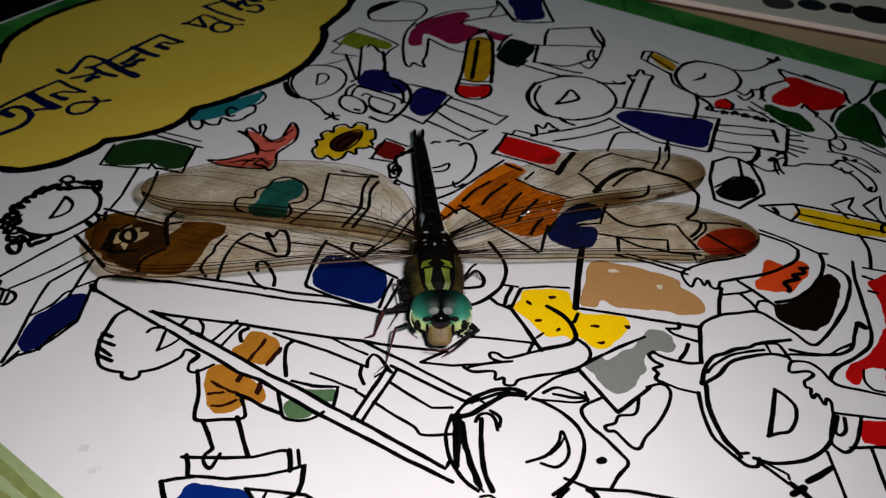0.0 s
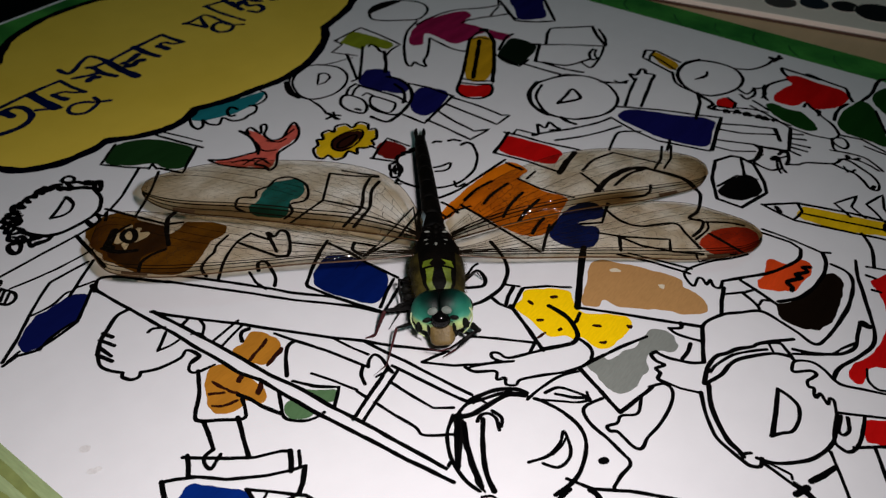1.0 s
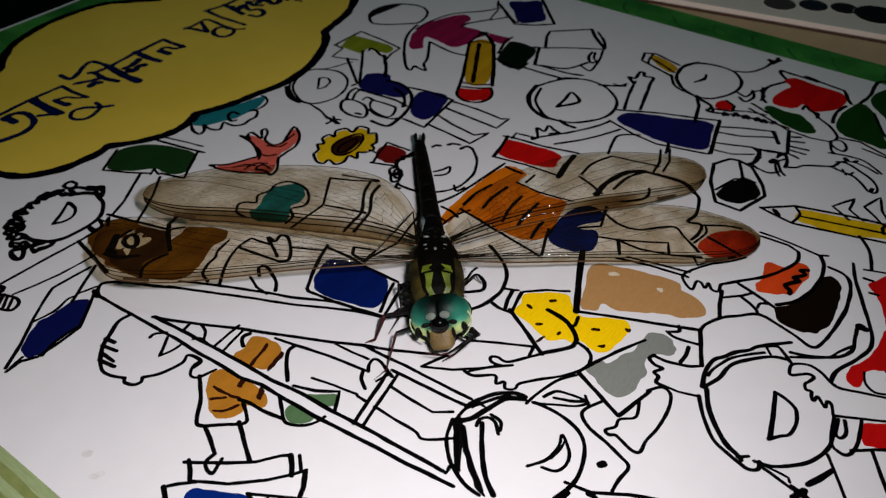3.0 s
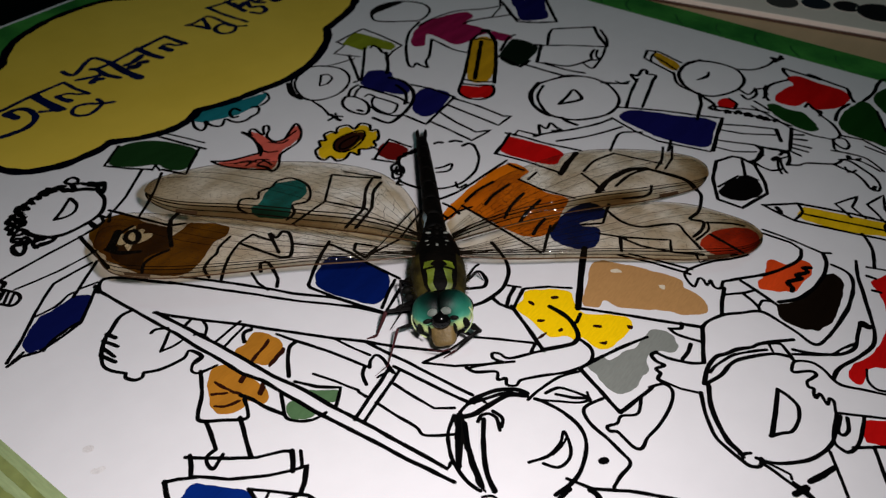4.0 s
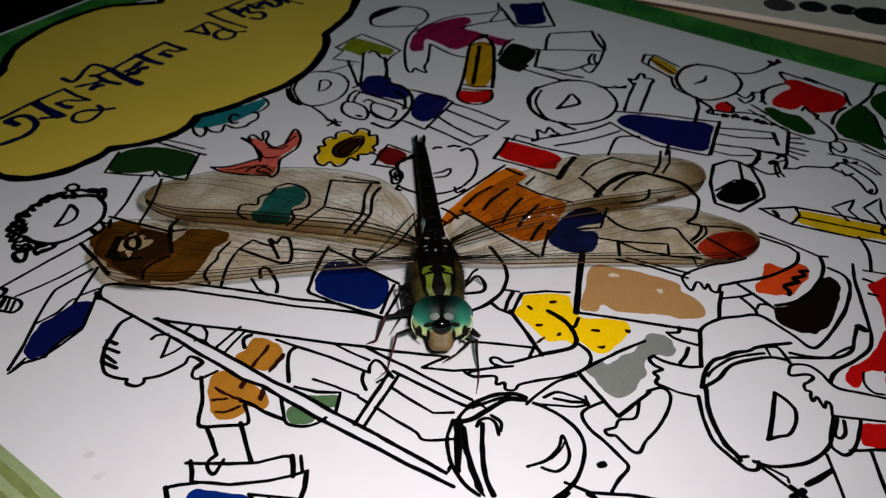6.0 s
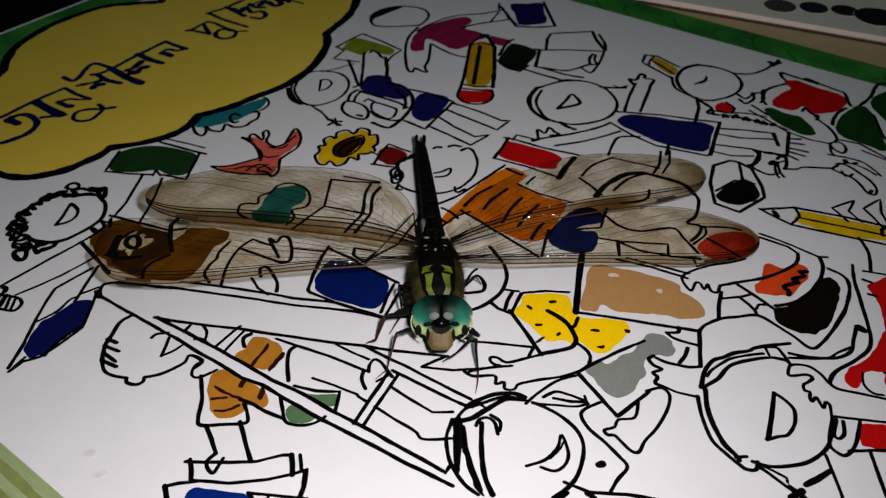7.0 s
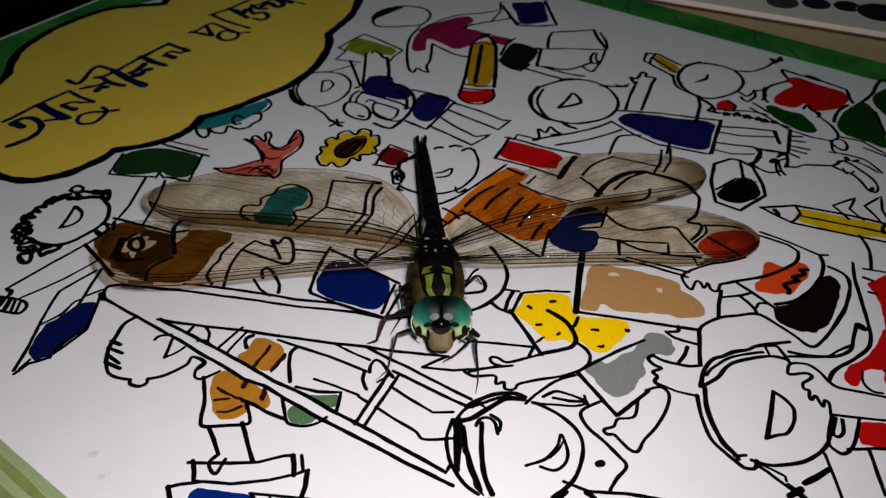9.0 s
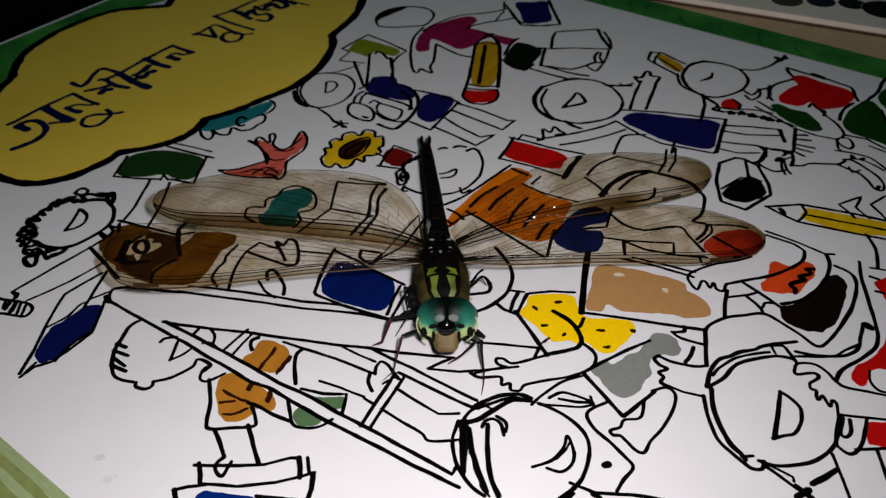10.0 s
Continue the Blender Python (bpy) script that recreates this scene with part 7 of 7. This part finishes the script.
# wings: the front and rear edges run from root to tip (x, y, height)
WINGS = {
    "forewing_a": ([(-2.2, -2.3, 7.0), (-9.9, -3.3, 6.9), (-18.9, -4.1, 6.8), (-26.3, -5.2, 6.7), (-35.0, -6.3, 6.6), (-41.5, -5.9, 6.6), (-44.8, -4.1, 6.5), (-47.9, 0.2, 6.5)],
                   [(-2.3, 0.6, 6.8), (-10.4, 2.8, 6.7), (-21.8, 5.1, 6.6), (-30.2, 6.5, 6.5), (-38.6, 7.7, 6.4), (-45.3, 8.1, 6.4), (-48.2, 6.0, 6.3), (-47.9, 0.2, 6.5)]),
    "hindwing_a": ([(-2.3, 0.6, 7.0), (-10.3, 2.4, 7.1), (-18.4, 3.8, 7.2), (-28.2, 5.5, 7.3), (-35.6, 6.4, 7.4), (-39.6, 7.7, 7.5), (-42.4, 9.8, 7.5), (-43.8, 12.2, 7.5)],
                   [(-2.0, 5.1, 7.0), (-3.0, 8.0, 7.0), (-5.4, 13.3, 7.0), (-9.7, 17.5, 7.1), (-16.9, 19.7, 7.2), (-25.7, 20.0, 7.3), (-34.3, 19.1, 7.4), (-40.6, 16.7, 7.4), (-43.3, 14.7, 7.5), (-43.8, 12.2, 7.5)]),
    "hindwing_b": ([(2.2, 0.9, 7.0), (10.4, 5.5, 6.1), (19.0, 9.5, 5.2), (25.2, 11.8, 4.6), (30.7, 13.6, 4.1), (36.5, 16.2, 3.5), (40.8, 18.7, 3.1), (43.3, 22.3, 3.0)],
                   [(1.2, 4.7, 7.0), (3.3, 8.8, 6.9), (6.6, 13.5, 6.6), (11.2, 18.6, 6.1), (19.3, 24.5, 5.3), (26.6, 27.1, 4.7), (35.2, 27.9, 3.9), (41.2, 27.1, 3.3), (43.4, 25.1, 3.0), (43.3, 22.3, 3.0)]),
    "forewing_b": ([(2.4, -2.4, 7.0), (9.9, -2.1, 6.2), (21.8, -0.4, 4.9), (29.9, 0.2, 4.1), (36.4, 0.8, 3.4), (43.0, 2.5, 2.8), (46.5, 4.9, 2.6), (47.9, 7.7, 2.5)],
                   [(2.4, 0.6, 6.8), (10.4, 5.1, 6.0), (18.9, 9.0, 5.2), (24.7, 11.4, 4.7), (30.7, 13.5, 4.1), (37.7, 13.8, 3.5), (42.6, 12.3, 3.0), (46.5, 10.3, 2.6), (47.9, 7.7, 2.5)]),
}


def even(line, n):
    """n + 1 points evenly spaced along a line."""
    d = np.concatenate([[0], np.cumsum([np.linalg.norm(b - a) for a, b in zip(line, line[1:])])])
    line = np.array(line)
    return [np.array([np.interp(d[-1] * k / n, d, line[:, j]) for j in range(3)]) for k in range(n + 1)]


def wing(key, name, front, rear, label):
    front, rear = even(spline(front, False, 10), 60), even(spline(rear, False, 10), 60)

    def at(s, c, lift=0.0):
        k = min(max(s, 0), 1) * 60
        i = min(int(k), 59)
        t = k - i
        f, r = front[i] + (front[i + 1] - front[i]) * t, rear[i] + (rear[i + 1] - rear[i]) * t
        p = f + (r - f) * c
        fade = math.sin(math.pi * min(1, s * 1.02)) if s < 1 else 0
        p = p + np.array((0, 0, 0.22 * math.sin(c * 19) * (1 - c) * fade + 0.5 * math.sin(math.pi * c) * fade + lift))
        return Vector(p) * MM

    w = new(name, None)
    w.parent = fly
    w.empty_display_size = 0.005
    tagged(w, label)

    hind = "hind" in name

    def ease(x, x0, x1):
        u = min(1, max(0, (x - x0) / (x1 - x0)))
        return u * u * (3 - 2 * u)

    def tint(s, c):
        f = (0.74 if hind else 0.95) + (0.26 if hind else 0.05) * ease(s, 0.01, 0.05)     # dark root
        f *= (1 - (0.40 if key.endswith("_b") else 0.30) * ease(s, 0.78, 0.97)) * (1 - 0.25 * ease(s, 0.93, 0.99))          # amber tip
        if key == "hindwing_a":         # smoky brown band along the front
            band = 0.58
        elif key == "hindwing_b":       # the band is faint near the root, with a dark cloud half-way
            band = 1.0 - 0.52 * ease(s, 0.40, 0.52) * (1 - ease(s, 0.60, 0.74))
        else:
            band = 0.86
        clear = max(ease(c, 0.13, 0.25) if hind else ease(c, 0.05, 0.12), 0.75 * ease(s, 0.7, 0.95))
        f *= band + (1 - band) * clear
        if hind:        # browner again towards the rear edge near the root
            f *= 1 - (0.20 if key == "hindwing_a" else 0.10) * ease(c, 0.55, 1.0) * (1 - ease(s, 0.12, 0.40))
        near = 1 - ease(s, 0.22, 0.55)
        f *= 0.97 + (0.12 if hind else 0.17) * near
        return min(f * (1.06 if key == "hindwing_b" else 1.035), 1.10)

    bm = bmesh.new()
    ns, nc = 72, 24
    grid = [[bm.verts.new(at(i / ns, (k / nc) ** 1.3)) for k in range(nc + 1)] for i in range(ns + 1)]
    for p, q in zip(grid, grid[1:]):
        for k in range(nc):
            bm.faces.new((p[k], q[k], q[k + 1], p[k + 1]))
    film = part("membrane", bm, MEMBRANE, w, "thin smoky brown wing film, darker at root and tip", smooth=True)
    tone = film.data.attributes.new("tint", "FLOAT", "POINT")
    tone.data.foreach_set("value", [tint(i / ns, (k / nc) ** 1.3) for i in range(ns + 1) for k in range(nc + 1)])

    # veins: long ones fan from the root, cross ones join them
    bm, net = bmesh.new(), bmesh.new()

    def vein(pts, width, fine=False, far=0.20):
        to = net if fine else bm
        pts = [Vector(p) for p in pts]
        row = []
        base = Vector(at(0, 0.5))
        for i, p in enumerate(pts):
            d = (pts[min(i + 1, len(pts) - 1)] - pts[max(i - 1, 0)])
            if d.length < 1e-9:
                return
            sd = d.cross(Vector((0, 0, 1))).normalized() * width * (far + (0.50 - far) * math.exp(-(p - base).length / 0.011)) * MM
            row.append((to.verts.new(p + sd), to.verts.new(p + Vector((0, 0, 0.4 * width * MM))), to.verts.new(p - sd)))
        for a, b in zip(row, row[1:]):
            to.faces.new((a[0], b[0], b[1], a[1]))
            to.faces.new((a[1], b[1], b[2], a[2]))

    # three stout veins run along the front, the others fan out to the rear edge
    tracks = [(lambda s, c=c, r=r: r + (c - r) * min(1, s * 2.6), 0.975, w0) for c, r, w0 in ((0.0, 0.0, 0.42 if hind else 0.30), (0.045 if not hind else 0.07, 0.14, 0.32 if hind else 0.25), (0.10 if not hind else 0.15, 0.26, 0.42 if hind else 0.34), (0.15 if not hind else 0.21, 0.34, 0.36 if hind else 0.28))]
    ends = (0.96, 0.88, 0.78, 0.64, 0.48, 0.31) if hind else (0.96, 0.88, 0.78, 0.64, 0.50, 0.36, 0.22)
    for j, e in enumerate(ends):
        c0 = 0.24 + (0.095 if hind else 0.085) * j + (0.04 if hind else 0)
        power = 2.6 - 0.17 * j
        tracks.append((lambda s, c0=c0, e=e, pw=power, j=j: min(1.0, c0 * min(1, 0.7 + s) + (1 - c0) * min(1, (s / e)) ** pw + 0.016 * math.sin(s * 11 + j * 1.7)), e, (0.17 - 0.008 * j) * (0.55 if hind and j > 1 else 1)))
    for j, (course, e, w0) in enumerate(tracks):
        vein([at(s, course(s), 0.03) for s in np.linspace(0, e, 46)], w0, False, 0.06 if j > 3 else 0.24 if key == "hindwing_a" else 0.08 if key == "hindwing_b" else 0.13)
    vein([at(s, 1.0, 0.03) for s in np.linspace(0.02, 1, 60)], 0.13)
    rnd = random.Random(name)
    length = sum(np.linalg.norm(q - p) for p, q in zip(front, front[1:]))

    def chord(s):
        i = min(60, int(s * 60))
        return np.linalg.norm(rear[i] - front[i])

    for j in range(len(tracks) - 1):
        (ca, ea, _), (cb, eb, _) = tracks[j], tracks[j + 1]
        s = 0.05 if j < 3 else 0.09
        old = None
        while s < min(ea, 0.965):
            a, b = ca(s), cb(min(s, eb)) if s <= eb else 1.0
            gap = (b - a) * chord(s)
            thin = (0.10 if hind else 0.06) if s < 0.3 else 0.03
            if gap > 1.7:          # wide field: a zigzag of small cells
                m = a + (b - a) * rnd.uniform(0.36, 0.64)
                q = at(s + rnd.uniform(0.0, 0.012), m, 0.03)
                if old is not None:
                    vein([old, q], 0.036, True)
                vein([at(s - 0.003, a, 0.03), q] if rnd.random() < 0.5 else [q, at(s + 0.003, b, 0.03)], 0.036, True)
                old = q
            elif gap > 0.18:
                vein([at(s, a, 0.03), at(s + rnd.uniform(-0.006, 0.010), b, 0.03)], thin, s > 0.2)
                old = None
            s += rnd.uniform(0.75, 1.5) * (2.6 if s < 0.2 else 1.5 if s < 0.3 else 0.95) / length * (1.0 if gap < 1.7 else 0.75)
    # six-sided cells over the outer wing
    lines = 17 if hind else 13
    c_from = 0.24 if hind else 0.18
    step = 0.48 / length
    cols = int((0.965 - 0.20) / step)
    bend = lambda s, c: min(0.995, max(c_from, c + 0.10 * s * (c - c_from) + rnd.uniform(-0.004, 0.004)))
    grid = [[None] * (cols + 1) for _ in range(lines)]
    for j in range(lines):
        for i in range(cols + 1):
            c = c_from + (1 - c_from) * (j + 0.5 + (0.24 if (i // 2 + j) % 2 else -0.24)) / lines
            grid[j][i] = at(0.20 + step * (i + rnd.uniform(-0.25, 0.25)), bend(0.20 + step * i, c), 0.03)
    for j in range(lines):
        for i in range(cols):
            if rnd.random() < 0.84:
                vein([grid[j][i], grid[j][i + 1]], 0.055, True, 0.13)
            if j + 1 < lines and i % 4 == (0 if j % 2 else 2):
                vein([grid[j][i], grid[j + 1][i]], 0.055, True, 0.13)
    tagged(part("vein_net", bm, VEIN, w, "dark veins fanning from the root"), kind="stuff")
    tagged(part("cell_net", net, VEIN_FINE, w, "fine brown net of small cells"), kind="stuff")

    spans = {"forewing_a": (0.165, 0.292, 22, 0.02, 0.10), "forewing_b": (0.24, 0.33, 16, 0.06, 0.20), "hindwing_b": (0.25, 0.38, 44, 0.02, 0.24)}
    if key in spans:       # ribbed cells of the front field, tilted enough to catch the light
        bm = bmesh.new()
        s0, s1, count, c0, c1 = spans[key]
        for k in range(count):
            o = at(s0 + (s1 - s0) * (k + rnd.uniform(0, 0.8)) / count, rnd.uniform(c0, c1), 0.12)
            turn = Euler((radians(44 + rnd.gauss(0, 9)), radians(rnd.gauss(-6, 8)), radians(rnd.uniform(-12, 12)))).to_matrix()
            a, b = rnd.uniform(0.04, 0.08), rnd.uniform(0.10, 0.24) if key == "forewing_a" else rnd.uniform(0.05, 0.10)
            bm.faces.new([bm.verts.new(o + turn @ Vector((x * a, y * b, 0)) * MM) for x, y in ((-1, -1), (1, -1), (1, 1), (-1, 1))])
        ribs = part("ribbing", bm, GLINT, w, "tiny glinting ribs")
        ribs.data.attributes.new("tint", "FLOAT", "POINT").data.foreach_set("value", [0.9] * len(ribs.data.vertices))
        tagged(ribs, kind="stuff")

    bm = bmesh.new()
    tube(bm, [at(s, 0.0, 0.05) for s in np.linspace(0.0, 0.97, 50)], [(0.13 - 0.05 * s) * MM for s in np.linspace(0, 1, 50)], 7)
    part("costa", bm, VEIN_LIGHT, w, "stout brown front edge of the wing", smooth=True)
    bm = bmesh.new()
    quad = [[bm.verts.new(at(s, c, 0.07)) for c in (0.01, 0.03, 0.05)] for s in np.linspace(0.74, 0.815, 8)]
    for p, q in zip(quad, quad[1:]):
        for k in range(2):
            bm.faces.new((p[k], q[k], q[k + 1], p[k + 1]))
    part("stigma", bm, STIGMA, w, "dark brown cell near the wing tip", smooth=True)


body()
head_part = head()
shank = legs()
for key, (f, r) in WINGS.items():
    wing(key, "hindwing" if key.startswith("hind") else "forewing", f, r, "transparent smoky brown wing with dark veins")


# ---- a pale moth that darts through ----
def make_moth():
    m = thing("moth", "small pale cream moth in flight", "moth")
    bm = bmesh.new()
    ball(bm, (0, 0, 0), (0.55, 2.2, 0.5), None, 12, 8)
    part("body", bm, MOTH_BODY, m, "brownish furry body", smooth=True)
    for sgn in (-1, 1):
        for y0, span in ((0.9, 4.4), (-0.8, 3.2)):
            bm = bmesh.new()
            edge = spline([(sgn * 0.3, y0 + 0.4), (sgn * span * 0.6, y0 + 1.3), (sgn * span, y0 + 0.7), (sgn * span * 0.8, y0 - 1.1), (sgn * 0.3, y0 - 0.9)], True, 5)
            lo = [bm.verts.new((p[0] * MM, p[1] * MM, (0.25 * abs(p[0]) - 0.03) * MM)) for p in edge]
            hi = [bm.verts.new((p[0] * MM, p[1] * MM, (0.25 * abs(p[0]) + 0.03) * MM)) for p in edge]
            bm.faces.new(lo[::-1])
            bm.faces.new(hi)
            for k in range(len(lo)):
                bm.faces.new((lo[k], lo[(k + 1) % len(lo)], hi[(k + 1) % len(lo)], hi[k]))
            part("wing", bm, MOTH_WING, m, "cream wing")
    return m


moth = make_moth()


def knee(x, y, z, dx, dy, dz):
    """A pose at a knee (millimetres) whose -z points the given way."""
    q = Vector((dx, dy, dz)).to_track_quat("-Z", "Y")
    return Matrix.Translation(Vector((x, y, z)) * MM) @ q.to_matrix().to_4x4()


def motions():
    folded, half, down = knee(5.2, -14.2, 4.6, -3.6, -1.6, -1.6), knee(5.3, -14.6, 4.6, -2.0, -2.6, -2.6), knee(5.1, -14.7, 4.6, 0.3, -2.7, -3.6)
    # the head is cocked to one side until the leg lets go of it
    pivot = Vector((0.75, -13.9, 5.3)) * MM

    def cocked(turn):
        return Matrix.Translation(pivot + Vector((0, 0.012 * turn, -0.012 * turn)) * MM) @ Euler((0, radians(turn), 0)).to_matrix().to_4x4() @ Matrix.Translation(-pivot)

    walk(head_part, [(t, cocked(a)) for t, a in ((0.0, 0), (0.25, -2), (0.5, -5), (1.5, -8), (2.5, -10), (4.0, -11), (5.2, -11), (5.27, 0), (5.6, 0), (10.0, 0))])
    walk(shank, [(0.0, folded), (5.15, folded), (5.3, half), (5.5, down), (5.6, down), (10.0, down)])
    walk(moth, [(0.0, pose(0.20, -0.05, 0.0005 - DEEP, 0, 0, 70)), (1.6, pose(0.20, -0.05, 0.0005 - DEEP, 0, 0, 70)), (1.9, pose(0.045, 0.030, 0.088, 0, 20, 60)),
                (2.1, pose(-0.002, 0.004, 0.097, 0, 10, 30)), (2.2, pose(-0.0759, 0.0476, 0.0748, 0, 10, -20)), (2.27, pose(-0.0117, 0.0732, 0.0455, 0, 10, -20)), (2.3, pose(-0.0027, 0.0730, 0.0431, 0, 10, -20)),
                (2.33, pose(0.0065, 0.0718, 0.0412, 0, 10, -40)), (2.36, pose(-0.0121, 0.0669, 0.0348, 0, 10, -100)),
                (2.4, pose(-0.027, 0.054, 0.032, 10, 35, -170)), (2.5, pose(-0.085, 0.005, 0.050, 0, 0, -220)), (3.2, pose(-0.12, -0.12, 0.0005 - DEEP, 0, 0, -240)), (10.0, pose(-0.12, -0.12, 0.0005 - DEEP, 0, 0, -240))])


motions()
